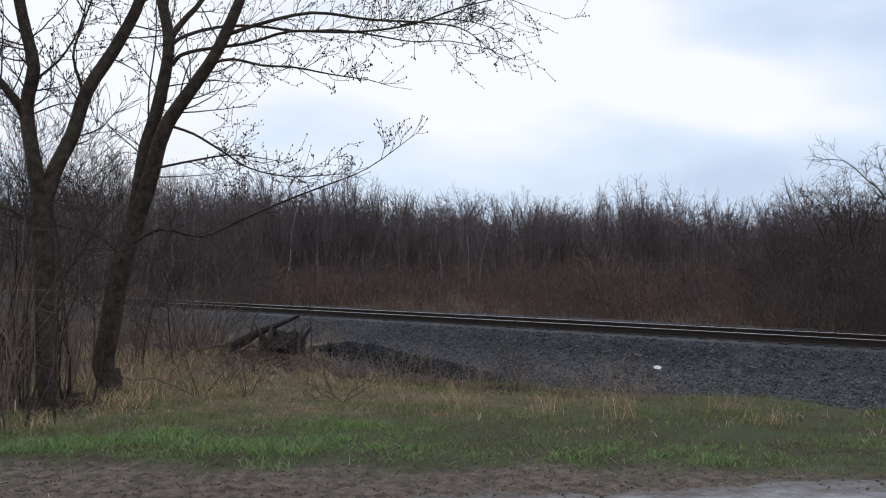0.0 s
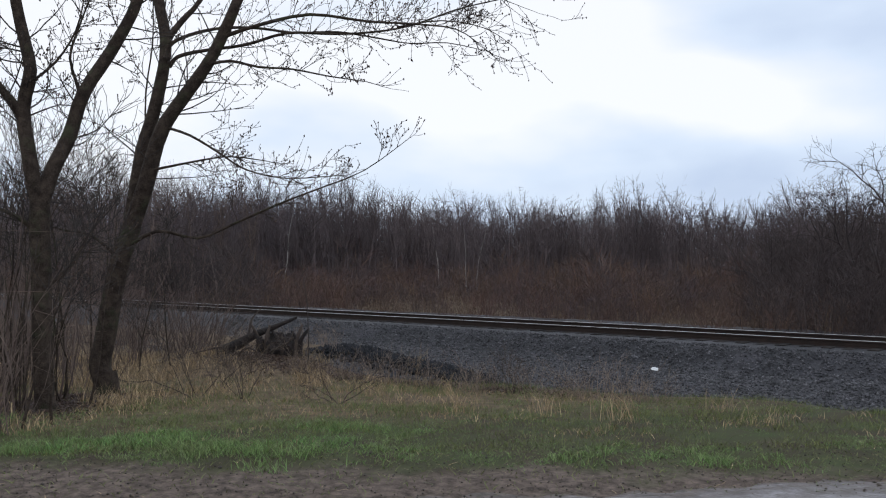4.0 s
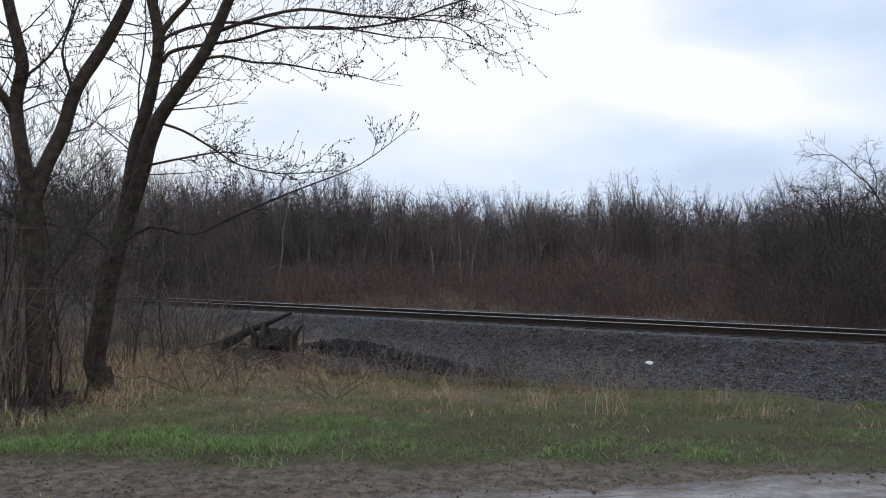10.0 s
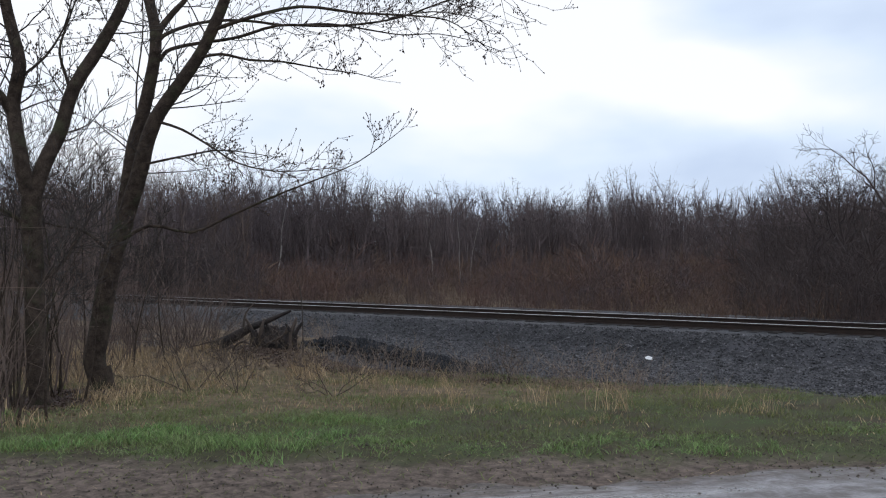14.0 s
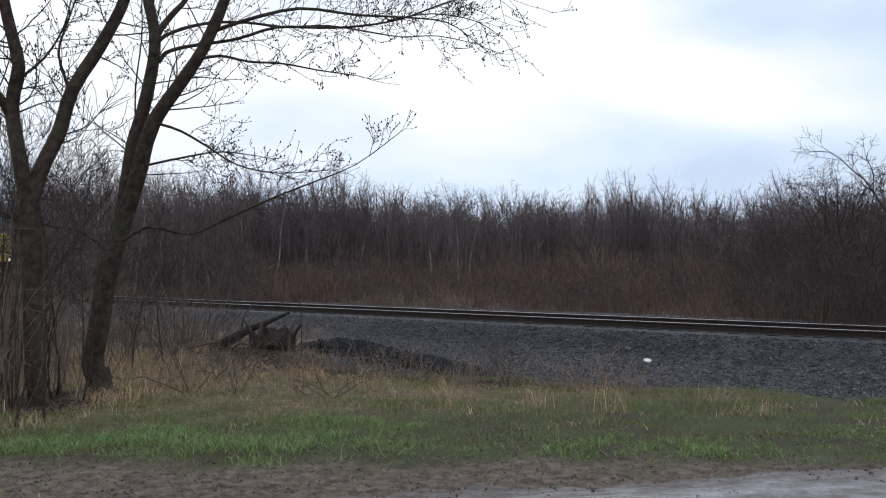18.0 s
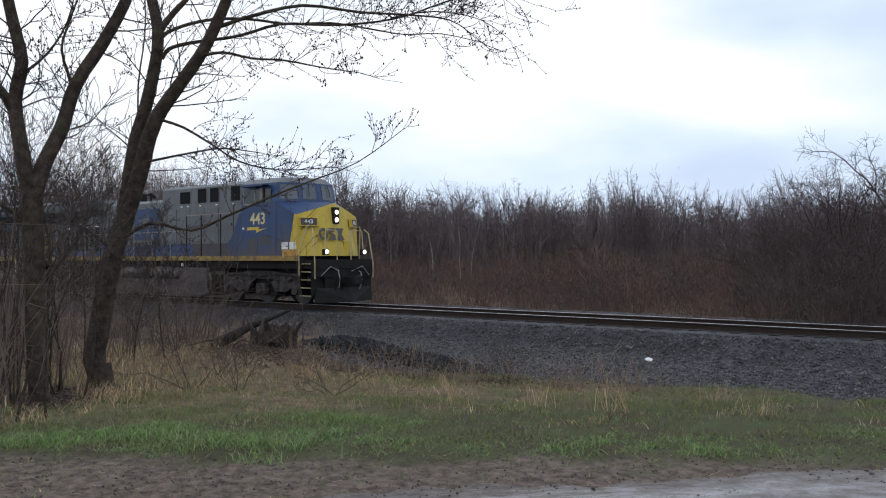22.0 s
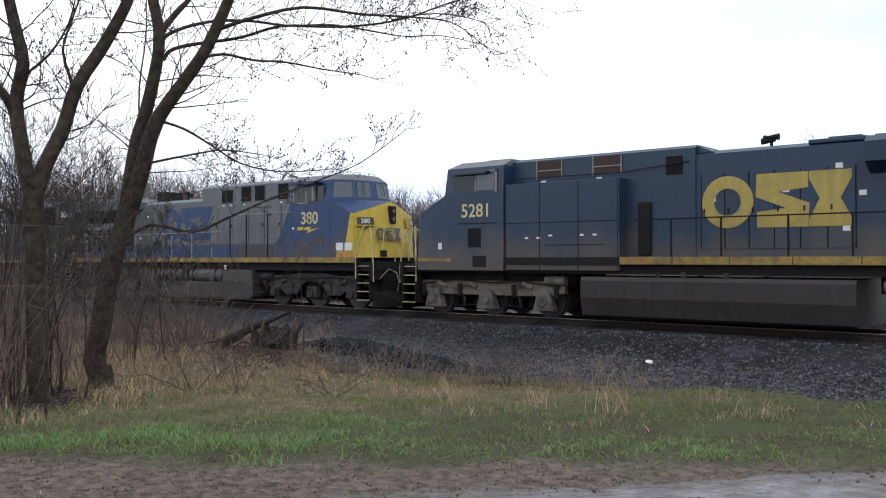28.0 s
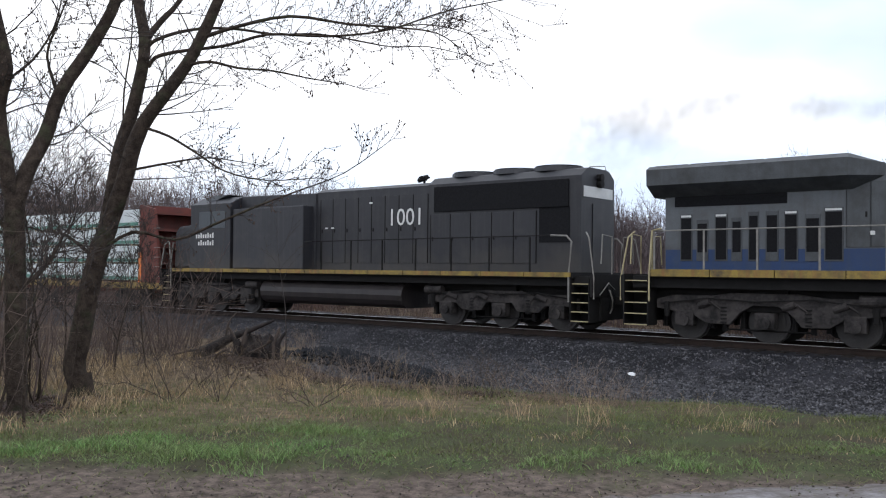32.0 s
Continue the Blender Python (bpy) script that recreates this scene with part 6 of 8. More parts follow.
def end_gear(parent, d, xe, pilot_mat, plow, rail_mat):
    """Pilot, drop step and end rails at the end that lies at xe; d is its outward sense."""
    bm = bmesh.new()
    box(bm, xe - d * 0.08, xe, -1.5, 1.5, 1.0, 1.62, 0.01)
    box(bm, xe - d * 0.10, xe - d * 0.02, -0.95, 0.95, 0.35, 1.0, 0.01)
    part("pilot", bm, pilot_mat, parent)
    if plow:
        bm = bmesh.new()
        for s in (-1, 1):
            v = [bm.verts.new(p) for p in ((xe, s * 1.35, 0.62), (xe, s * 1.45, 0.1), (xe + d * 0.5, 0, 0.1), (xe + d * 0.18, 0, 0.62))]
            w = [bm.verts.new(p) for p in ((xe - d * 0.03, s * 1.35, 0.62), (xe - d * 0.03, s * 1.45, 0.1), (xe + d * 0.46, 0, 0.1), (xe + d * 0.14, 0, 0.62))]
            bm.faces.new(v), bm.faces.new(w[::-1])
            for i in range(4):
                bm.faces.new((v[i], w[i], w[(i + 1) % 4], v[(i + 1) % 4]))
        bmesh.ops.recalc_face_normals(bm, faces=bm.faces[:])
        part("snow_plow", bm, M_UNDER, parent, "sooty steel snow plow")
    for s in (-1, 1):
        handrail(parent, [(xe - d * 0.02, s * 0.35, 1.62), (xe - d * 0.02, s * 0.35, 2.66), (xe - d * 0.02, s * 0.9, 2.7), (xe - d * 0.02, s * 0.98, 1.9)], rail_mat)
        handrail(parent, [(xe + d * 0.02, s * 1.46, 0.95), (xe + d * 0.02, s * 1.46, 1.5), (xe - d * 0.16, s * 1.40, 2.6), (xe - d * 0.3, s * 1.3, 2.75)], rail_mat)
        bm = bmesh.new()
        rod(bm, [(xe + d * 0.05, s * 0.3, 1.2), (xe + d * 0.12, s * 0.8, 1.38), (xe + d * 0.06, s * 1.2, 1.05)], 0.016)
        part("uncoupling_lever", bm, M_RAILING, parent)


def hood_doors(parent, side, x0, x1, n, z0, z1, y, mat, gap=0.03):
    w = (x1 - x0) / n
    # thin dark strips over the joints paint in the shade of the door gaps
    for i in range(n + 1):
        a = x0 + i * w
        part("door_seam", boxes((a - 0.007, a + 0.007, side * y, side * (y + 0.024), z0, z1)), M_GAP_SHADE if mat in (M_GREY, M_SOOTGREY) else M_UNDER, parent)
    for i in range(n):
        a = x0 + i * w
        bm = boxes((a + gap / 2, a + w - gap / 2, side * y, side * (y + 0.018), z0, z1), bevel=0.006)
        dr = part("hood_door", bm, mat, parent)
        part("latch", boxes((a + w - 0.11, a + w - 0.07, side * (y + 0.018), side * (y + 0.04), (z0 + z1) / 2 - 0.06, (z0 + z1) / 2 + 0.06)), M_UNDER, dr)


def sticker(parent, side, x, z, y, w=0.13, h=0.09):
    part("sticker", boxes((x - w / 2, x + w / 2, side * y, side * (y + 0.005), z - h / 2, z + h / 2)), M_WHITE, parent, "small white notice plate")


def air_horn(parent, x, y, z):
    bm = bmesh.new()
    cyl(bm, (x, y, z - 0.25), (x, y, z), 0.04, 8)
    for dx, dz, dd in ((0.0, 0.0, 1), (0.05, 0.07, -1), (-0.05, 0.09, 1)):
        cyl(bm, (x - dd * 0.1, y + dx * 3, z + dz), (x + dd * 0.24, y + dx * 3, z + dz), 0.03, 8, 0.085)
    part("air_horn", bm, M_UNDER, parent, "black air horn")


def side_posts(parent, side, xs, zt, mat, y=1.47):
    for x in xs:
        part("handrail_post", boxes((x - 0.022, x + 0.022, side * y - 0.015, side * y + 0.015, 1.6, zt)), mat, parent)


def grey_nosed_engine(number, m, label, mark=(-1.0, 3.55, 1.052)):
    """A six-axle freight engine: yellow nose, blue cab, grey hood and flared radiators at the tail."""
    e = empty("locomotive", m, label, "locomotive", group="engines of the train")
    # frame
    part("frame", boxes((-10.15, 10.15, -1.35, 1.35, 1.3, 1.60), (-9.6, 9.35, -1.5, 1.5, 1.56, 1.755)), M_UNDER, e)
    for s in (-1, 1):
        k = -9.58
        while k < 9.2:
            w = min(1.55, 9.33 - k)
            part("side_sill", boxes((k + 0.012, k + w - 0.012, s * 1.5, s * 1.55, 1.585, 1.765)), M_SILLY, e, "dirty yellow sill stripe")
            k += 1.55
    # hoods
    part("long_hood", shell(bmesh.new(), -9.42, 0.1, 0.98, 1.755, 4.2, 0.2, 0.13), M_GREY, e, "weathered grey long hood")
    part("blower_hood", shell(bmesh.new(), 0.1, 6.1, 1.03, 1.755, 4.66, 0.1, 0.1), M_GREY, e, "tall grey equipment hood")
    bm = bmesh.new()
    sec = [(-1.0, 3.62), (-1.48, 3.9), (-1.5, 4.3), (-1.3, 4.4), (1.3, 4.4), (1.5, 4.3), (1.48, 3.9), (1.0, 3.62)]
    a = [bm.verts.new((-9.72, y, z)) for y, z in sec]
    b = [bm.verts.new((-4.9, y, z)) for y, z in sec]
    c = [bm.verts.new((-4.25, y * 0.66, min(z, 4.18))) for y, z in sec]
    for p, q in ((a, b), (b, c)):
        for i in range(len(sec)):
            bm.faces.new((p[i], q[i], q[(i + 1) % len(sec)], p[(i + 1) % len(sec)]))
    bm.faces.new(a), bm.faces.new(c[::-1])
    bmesh.ops.recalc_face_normals(bm, faces=bm.faces[:])
    rad = part("radiator_housing", bm, M_SOOTGREY, e, "flared grey radiator housing")
    for i in range(5):
        part("radiator_panel", boxes((-9.6 + i * 0.94, -8.72 + i * 0.94, -1.2, 1.2, 4.4, 4.425), bevel=0.008), M_SOOTGREY, rad)
    for s in (-1, 1):
        part("intake_screen", boxes((-9.16, -6.36, s * 0.98, s * 0.995, 3.36, 3.74)), M_GRILLE, e, "dark intake screen")
        for i, x in enumerate((-8.98, -8.55, -8.08, -7.66, -7.25, -6.83, -6.4, -5.92, -5.5)):
            z1 = (3.06, 2.92, 3.06, 2.95, 3.08, 3.08, 3.08, 2.98, 3.12)[i]
            w = (0.26, 0.24, 0.26, 0.2, 0.2, 0.24, 0.26, 0.28, 0.36)[i]
            d = part("louvre_door", boxes((x - 0.03, x + w + 0.03, s * 0.98, s * 1.0, 1.98, z1 + 0.1), bevel=0.004), M_SOOTGREY, e)
            part("louvre", boxes((x, x + w, s * 1.0, s * 1.008, 2.02 if i % 2 == 0 else 2.2, z1)), M_GRILLE, d, "dark louvre")
            if i in (0, 2, 6, 8):
                part("sticker", boxes((x, x + w, s * 1.0, s * 1.012, z1 + 0.03, z1 + 0.08)), M_WHITE, d)
        hood_doors(e, s, -5.05, -3.52, 3, 2.30, 3.78, 0.98, M_SOOTGREY)
        hood_doors(e, s, -3.52, 0.05, 7, 2.30, 3.78, 0.98, M_GREY)
        hood_doors(e, s, 0.2, 5.0, 5, 2.30, 3.72, 1.03, M_GREY)
        # blue band and slanted blue field before the cab
        part("lower_band", boxes((-9.40, 0.1, s * 0.98, s * 0.985, 1.76, 2.27)), M_MARK, e, "blue lower band")
        part("lower_band", boxes((0.1, 2.3, s * 1.03, s * 1.035, 1.76, 2.27)), M_MARK, e, "blue lower band")
        part("lower_skirt", boxes((2.3, 4.6, s * 1.03, s * 1.036, 1.76, 2.27)), M_SKIRT, e, "grimy lower panel")
        part("slanted_field", plate(s, [(4.6, 1.76), (4.62, 2.27), (4.86, 2.45), (5.72, 4.05), (5.95, 4.54), (6.1, 4.54), (6.1, 1.76)], 1.03, 0.022), M_BLUE, e, "slanted blue paint field")
        for x0, x1, z0, z1 in ((1.40, 2.14, 3.93, 4.42), (2.65, 3.24, 3.93, 4.5), (3.47, 4.06, 3.93, 4.5), (4.83, 5.42, 3.93, 4.5)):
            w = part("vent_window", boxes((x0 - 0.04, x1 + 0.04, s * 1.03, s * 1.045, z0 - 0.04, z0), (x0 - 0.04, x1 + 0.04, s * 1.03, s * 1.045, z1, z1 + 0.04), (x0 - 0.04, x0, s * 1.03, s * 1.045, z0, z1), (x1, x1 + 0.04, s * 1.03, s * 1.045, z0, z1)), M_GREY, e)
            part("screen", boxes((x0, x1, s * 1.025, s * 1.034, z0, z1)), M_GRILLE, w, "dark vent screen")
            part("screen_bar", boxes((x0 + 0.36 * (x1 - x0), x0 + 0.36 * (x1 - x0) + 0.02, s * 1.034, s * 1.042, z0, z1)), M_UNDER, w)
        for x in (1.5, 1.95, 2.8, 3.9, 5.0):
            sticker(e, s, x, 3.82, 1.03, 0.14, 0.05)
        for x, z in ((-5.3, 2.75), (-4.5, 2.62), (-3.9, 3.55), (-1.9, 3.6), (4.7, 4.3)):
            sticker(e, s, x, z, 1.0, 0.1, 0.09)
        emblem(e, s, mark[0], 3.15, mark[1], 1.36, 1.002, M_MARK, "faded blue company mark in plain shapes", mark[2])
    part("exhaust_stack", boxes((-4.07, -3.45, -0.45, 0.45, 4.15, 4.66), bevel=0.02), M_UNDER, e, "black exhaust stack")
    for x0, x1 in ((-3.0, -2.3), (-1.6, -0.3)):
        part("roof_hatch", boxes((x0, x1, -0.52, 0.52, 4.2, 4.235), bevel=0.01), M_GREY, e)
    air_horn(e, -2.0, -0.25, 4.42)
    # cab
    bm = bmesh.new()
    low = [(6.1, 1.5), (8.12, 1.5), (8.78, 0.86), (8.86, 0.0)]
    mid = [(6.1, 1.5), (8.12, 1.5), (8.74, 0.86), (8.82, 0.0)]
    hi = [(6.1, 1.44), (8.1, 1.42), (8.60, 0.82), (8.68, 0.0)]
    top = [(6.1, 1.04), (7.98, 1.04), (8.38, 0.62), (8.44, 0.0)]
    rings = []
    for pts, z in ((low, 1.755), (mid, 3.76), (hi, 4.46), (top, 4.67)):
        rings.append([bm.verts.new((x, -y, z)) for x, y in pts] + [bm.verts.new((x, y, z)) for x, y in pts[-2::-1]])
    for a, b in zip(rings, rings[1:]):
        for i in range(len(a) - 1):
            f = bm.faces.new((a[i], a[i + 1], b[i + 1], b[i]))
            f.material_index = 1 if b is rings[3] else 0
        bm.faces.new((a[-1], a[0], b[0], b[-1])).material_index = 1 if b is rings[3] else 0
    bm.faces.new(rings[3]).material_index = 1
    bmesh.ops.recalc_face_normals(bm, faces=bm.faces[:])
    cab = part("cab", bm, [M_BLUE, M_GREY], e, "blue cab with a grey roof")
    for s in (-1, 1):
        part("side_window", boxes((6.28, 7.30, s * 1.5, s * 1.508, 3.7, 4.24)), M_GLASS, cab, "dark cab side window")
        part("side_window", boxes((7.42, 7.82, s * 1.5, s * 1.508, 3.72, 4.24)), M_GLASS, cab, "dark cab side window")
        part("window_frame", boxes((6.22, 6.28, s * 1.5, s * 1.515, 3.66, 4.28), (6.22, 6.95, s * 1.5, s * 1.515, 3.66, 3.71), (6.88, 6.94, s * 1.5, s * 1.515, 3.7, 4.24)), M_RAILING, cab)
        part("mirror", boxes((7.28, 7.4, s * 1.5, s * 1.6, 3.75, 4.26), bevel=0.01), M_RAILING, cab, "pale wind deflector")
        part("sun_shade", prism(bmesh.new(), [(6.42, 4.33), (7.62, 4.33), (7.72, 4.38), (6.32, 4.38)], s * 1.46, s * 1.78), M_BLUE, cab, "awning over the cab window")
        part("cab_door", boxes((6.45, 7.05, s * 1.5, s * 1.506, 1.85, 2.42), (7.2, 7.8, s * 1.5, s * 1.506, 2.15, 2.5), bevel=0.002), M_SKIRT, cab, "grimy access panel")
        # windshield, two panes a side
        def pane(p0, p1, t0, t1, nm):
            vs = [Vector(p) for p in (p0, p1, t1, t0)]
            cc = sum(vs, Vector()) / 4
            n = (vs[1] - vs[0]).cross(vs[3] - vs[0]).normalized()
            if n.x < 0:
                n = -n
            bm2 = bmesh.new()
            q = [bm2.verts.new(cc + (v - cc) * 0.76 + n * 0.012) for v in vs]
            q2 = [bm2.verts.new(cc + (v - cc) * 0.76 - n * 0.01) for v in vs]
            bm2.faces.new(q), bm2.faces.new(q2[::-1])
            for i in range(4):
                bm2.faces.new((q[i], q2[i], q2[(i + 1) % 4], q[(i + 1) % 4]))
            bmesh.ops.recalc_face_normals(bm2, faces=bm2.faces[:])
            part(nm, bm2, M_WSHIELD, cab, "grey windshield pane reflecting the sky")
        pane((8.12, s * 1.5, 3.76), (8.74, s * 0.86, 3.76), (8.1, s * 1.42, 4.46), (8.60, s * 0.82, 4.46), "windshield")
        pane((8.74, s * 0.86, 3.76), (8.82, s * 0.06, 3.76), (8.60, s * 0.82, 4.46), (8.68, s * 0.06, 4.46), "windshield")
        handrail(cab, [(8.70, s * 0.45, 4.42), (8.76, s * 0.5, 4.2), (8.81, s * 0.52, 3.95)], M_UNDER, 0.012, "wiper")
        lettering(number, 0.60, M_PALE, cab, on_side(s, 7.06, 1.503, 3.13), label="pale yellow road number", bold=0.010)
        d = 1 if s < 0 else -1
        part("bolt_stripe", plate(s, [(7.06 + d * (x - 7.06), z) for x, z in ((6.45, 2.84), (7.15, 2.84), (7.1, 2.74), (7.6, 2.80), (6.95, 2.62), (7.0, 2.73), (6.42, 2.73))], 1.5, 0.006), M_YELLOW, cab, "yellow lightning-bolt stripe")
        sticker(cab, s, 6.2, 2.8, 1.5, 0.1, 0.08)
    for x, y in ((7.0, 0.5), (7.4, -0.5), (7.75, 0.3)):
        bm = bmesh.new()
        cyl(bm, (x, y, 4.66), (x, y, 4.76), 0.02, 6)
        cyl(bm, (x, y, 4.75), (x, y, 4.79), 0.06, 8)
        part("antenna", bm, M_RAILING, cab)
    for s in (-1, 1):
        handrail(cab, [(8.3, s * 0.5, 4.66), (8.32, s * 0.5, 4.76), (8.32, s * 0.2, 4.76), (8.3, s * 0.2, 4.66)], M_RAILING, 0.012, "grab_iron")
    # nose
    bm = bmesh.new()

    def v3(x, y, z):
        return bm.verts.new((x, y, z))
    for s in (-1, 1):
        A0, A1 = v3(8.1, s * 1.5, 1.757), v3(8.1, s * 1.5, 3.74)
        B0, B1 = v3(8.76, s * 1.5, 1.757), v3(9.1, s * 1.5, 3.28)
        C0, C1 = v3(9.3, s * 1.5, 1.757), v3(9.2, s * 1.5, 3.24)
        D0, D1 = v3(9.74, s * 0.82, 1.757), v3(9.46, s * 0.66, 3.50)
        E0, E1 = v3(9.86, 0, 1.757), v3(9.54, 0, 3.70)
        F1, G1 = v3(8.78, s * 0.86, 3.75), v3(8.84, 0, 3.80)
        for vs, mi in (((A0, B0, B1, A1), 0), ((B0, C0, C1, B1), 1), ((C0, D0, D1, C1), 1), ((D0, E0, E1, D1), 1), ((A1, B1, F1), 0), ((B1, C1, D1), 0), ((B1, D1, F1), 0), ((F1, D1, E1, G1), 0)):
            bm.faces.new(vs).material_index = mi
    bmesh.ops.remove_doubles(bm, verts=bm.verts[:], dist=0.001)
    bmesh.ops.recalc_face_normals(bm, faces=bm.faces[:])
    nose = part("nose", bm, [M_BLUE, M_YELLOW], e, "yellow nose with blue flanks")
    for s in (-1, 1):
        n_dir = Vector((0.86, s * 0.48, 0.12)).normalized()
        q = n_dir.to_track_quat("Z", "Y").to_matrix().to_4x4()
        c = Vector((9.41, s * 1.11, 2.98))
        zax = n_dir
        xax = Vector((0, 0, 1)).cross(zax).normalized()
        yax = zax.cross(xax)
        mm = Matrix((xax, yax, zax)).transposed().to_4x4()
        mm.translation = c + n_dir * 0.06
        nb = part("number_board", boxes((-0.3, 0.3, -0.13, 0.13, -0.1, 0.012), bevel=0.01), M_BOX, nose, "grey number board in a yellow frame", at=mm)
        part("board_frame", boxes((-0.33, 0.33, 0.13, 0.16, -0.1, 0.02), (-0.33, 0.33, -0.16, -0.13, -0.1, 0.02), (-0.33, -0.3, -0.13, 0.13, -0.1, 0.02), (0.3, 0.33, -0.13, 0.13, -0.1, 0.02)), M_YELLOW, nb)
        lettering(number, 0.22, M_WHITE, nb, pose(0, 0, 0.014), "board_number", "white number", 0.004)
        part("white_panel", boxes((8.42, 8.76, s * 1.5, s * 1.512, 2.0, 2.26), (8.84, 9.18, s * 1.5, s * 1.512, 2.0, 2.26)), M_WHITE, nose, "white repair patch")
        part("flank_patch", plate(s, rect(8.44, 9.28, 1.765, 1.985), 1.5, 0.006), M_RUSTYELLOW, nose, "rust-stained yellow patch under the white plates")
        # ditch light
        bm = bmesh.new()
        box(bm, 10.05, 10.2, s * 0.95 - 0.1, s * 0.95 + 0.1, 1.78, 2.0, 0.02)
        dl = part("ditch_light", bm, M_UNDER, e)
        bm = bmesh.new()
        cyl(bm, (10.2, s * 0.95, 1.9), (10.215, s * 0.95, 1.9), 0.075, 14)
        part("lens", bm, M_LAMP if number == "443" else M_GLASS, dl, "lit lamp lens" if number == "443" else "lamp lens")
    bm = boxes((9.54, 9.71, -0.14, 0.14, 2.92, 3.54), bevel=0.03)
    hl = part("headlight", bm, M_UNDER, nose, "twin headlight housing")
    for z in (3.08, 3.36):
        bm = bmesh.new()
        cyl(bm, (9.71, 0, z), (9.725, 0, z), 0.08, 16)
        part("lens", bm, M_LAMP if number == "443" else M_GLASS, hl, "lit lamp lens" if number == "443" else "lamp lens")
    # the company mark across the nose: a ring, a block and a bow tie
    mark_at = pose(9.755, -0.28, 2.55, -9, 0, 90)
    part("nose_emblem", ring(bmesh.new(), -0.42, 0, 0.22, 0.12, -0.012, 0.0, 20), M_DARKBLUE, nose, "dark blue company mark in plain shapes", at=mark_at)
    part("nose_emblem", prism(bmesh.new(), [(-0.14, -0.22), (0.16, -0.22), (0.16, -0.03), (-0.02, 0.06), (0.16, 0.1), (0.16, 0.22), (-0.14, 0.22), (-0.14, 0.03), (0.04, -0.06), (-0.14, -0.1)], -0.012, 0.0), M_DARKBLUE, nose, "dark blue company mark in plain shapes", at=mark_at)
    part("nose_emblem", prism(bmesh.new(), [(0.2, -0.22), (0.6, -0.22), (0.48, 0.0), (0.6, 0.22), (0.2, 0.22), (0.32, 0.0)], -0.012, 0.0), M_DARKBLUE, nose, "dark blue company mark in plain shapes", at=mark_at)
    bm = boxes((9.66, 9.78, 0.30, 0.72, 1.8, 2.3), bevel=0.01)
    part("nose_door", bm, M_YELLOW, nose)
    # ends
    for s in (-1, 1):
        stairs(e, 9.38, 10.0, s, M_YRAIL)
        stairs(e, -10.35, -9.66, s, M_YRAIL)
        handrail(e, [(9.36, s * 1.5, 1.05), (9.36, s * 1.52, 1.9), (9.58, s * 1.34, 2.8), (9.62, s * 1.25, 2.85)], M_YRAIL, 0.024)
        handrail(e, [(-9.62, s * 1.52, 0.95), (-9.62, s * 1.52, 1.65), (-9.55, s * 1.5, 2.75), (-9.3, s * 1.5, 2.8)], M_YRAIL, 0.024)
        handrail(e, [(-9.55, s * 1.47, 2.74), (1.95, s * 1.47, 2.78), (2.5, s * 1.47, 3.40), (6.2, s * 1.47, 3.42)], M_RAILING, 0.02)
        side_posts(e, s, [-9.5, -8.2, -6.9, -5.5, -4.12, -2.84, -1.4, 0.0, 1.35], 2.74, M_RAILING)
        side_posts(e, s, [2.5, 3.5, 4.75], 3.4, M_UNDER)
    end_gear(e, 1, 10.12, M_UNDER, True, M_YRAIL)
    end_gear(e, -1, -10.42, M_UNDER, False, M_YRAIL)
    coupler(e, 10.85, 1)
    coupler(e, -10.95, -1)
    # tank and air reservoirs
    part("fuel_tank", prism(bmesh.new(), [(-3.78, 0.22), (3.6, 0.18), (3.86, 0.32), (3.86, 0.82), (-3.78, 0.82)], -1.45, 1.45, 0.03), M_TANK, e, "dusty black fuel tank")
    part("tank_top", boxes((-2.7, 2.0, -0.92, 0.92, 0.8, 1.32)), M_UNDER, e)
    for s in (-1, 1):
        part("battery_box", boxes((-3.78, -2.72, s * 0.3, s * 1.47, 0.8, 1.3), bevel=0.02), M_BOX, e)
        bx = part("equipment_box", boxes((2.04, 3.86, s * 0.3, s * 1.47, 0.8, 1.3), bevel=0.02), M_BOX, e, "dusty brown equipment box")
        part("box_lid", boxes((2.12, 3.0, s * 1.47, s * 1.482, 0.88, 1.26), bevel=0.004), M_BOX, bx)
        part("box_lid", boxes((3.06, 3.8, s * 1.47, s * 1.482, 0.88, 1.26), bevel=0.004), M_BOX, bx)
        for x in (-3.3, -2.2, -0.5, 1.9, 2.6, 3.4):
            bm = bmesh.new()
            cyl(bm, (x, s * 1.3, 1.3), (x, s * 1.3, 1.5), 0.05, 8)
            cyl(bm, (x, s * 1.3, 1.36), (x, s * 1.3, 1.42), 0.09, 8)
            part("valve", bm, M_UNDER, e)
    for s in (-1, 1):
        for x0, x1 in ((-2.6, -0.78), (-0.28, 1.86)):
            bm = bmesh.new()
            cyl(bm, (x0 + 0.12, s * 1.2, 1.1), (x1 - 0.12, s * 1.2, 1.1), 0.27, 20)
            cyl(bm, (x0, s * 1.2, 1.1), (x0 + 0.12, s * 1.2, 1.1), 0.2, 20, 0.27)
            cyl(bm, (x1 - 0.12, s * 1.2, 1.1), (x1, s * 1.2, 1.1), 0.27, 20, 0.2)
            at = part("air_tank", bm, M_AIRTANK, e, "grey cylindrical air reservoir")
            for xs in (x0 + 0.3, x1 - 0.36):
                part("strap", boxes((xs, xs + 0.06, s * 1.2 - 0.28, s * 1.2 + 0.28, 0.84, 1.375), bevel=0.02), M_UNDER, at)
        sticker(e, s, 2.2, 1.4, 1.46, 0.14, 0.16)
        handrail(e, [(-4.4, s * 1.3, 1.42), (-2.7, s * 1.3, 1.45), (2.4, s * 1.3, 1.45), (4.4, s * 1.3, 1.4)], M_UNDER, 0.03, "pipe")
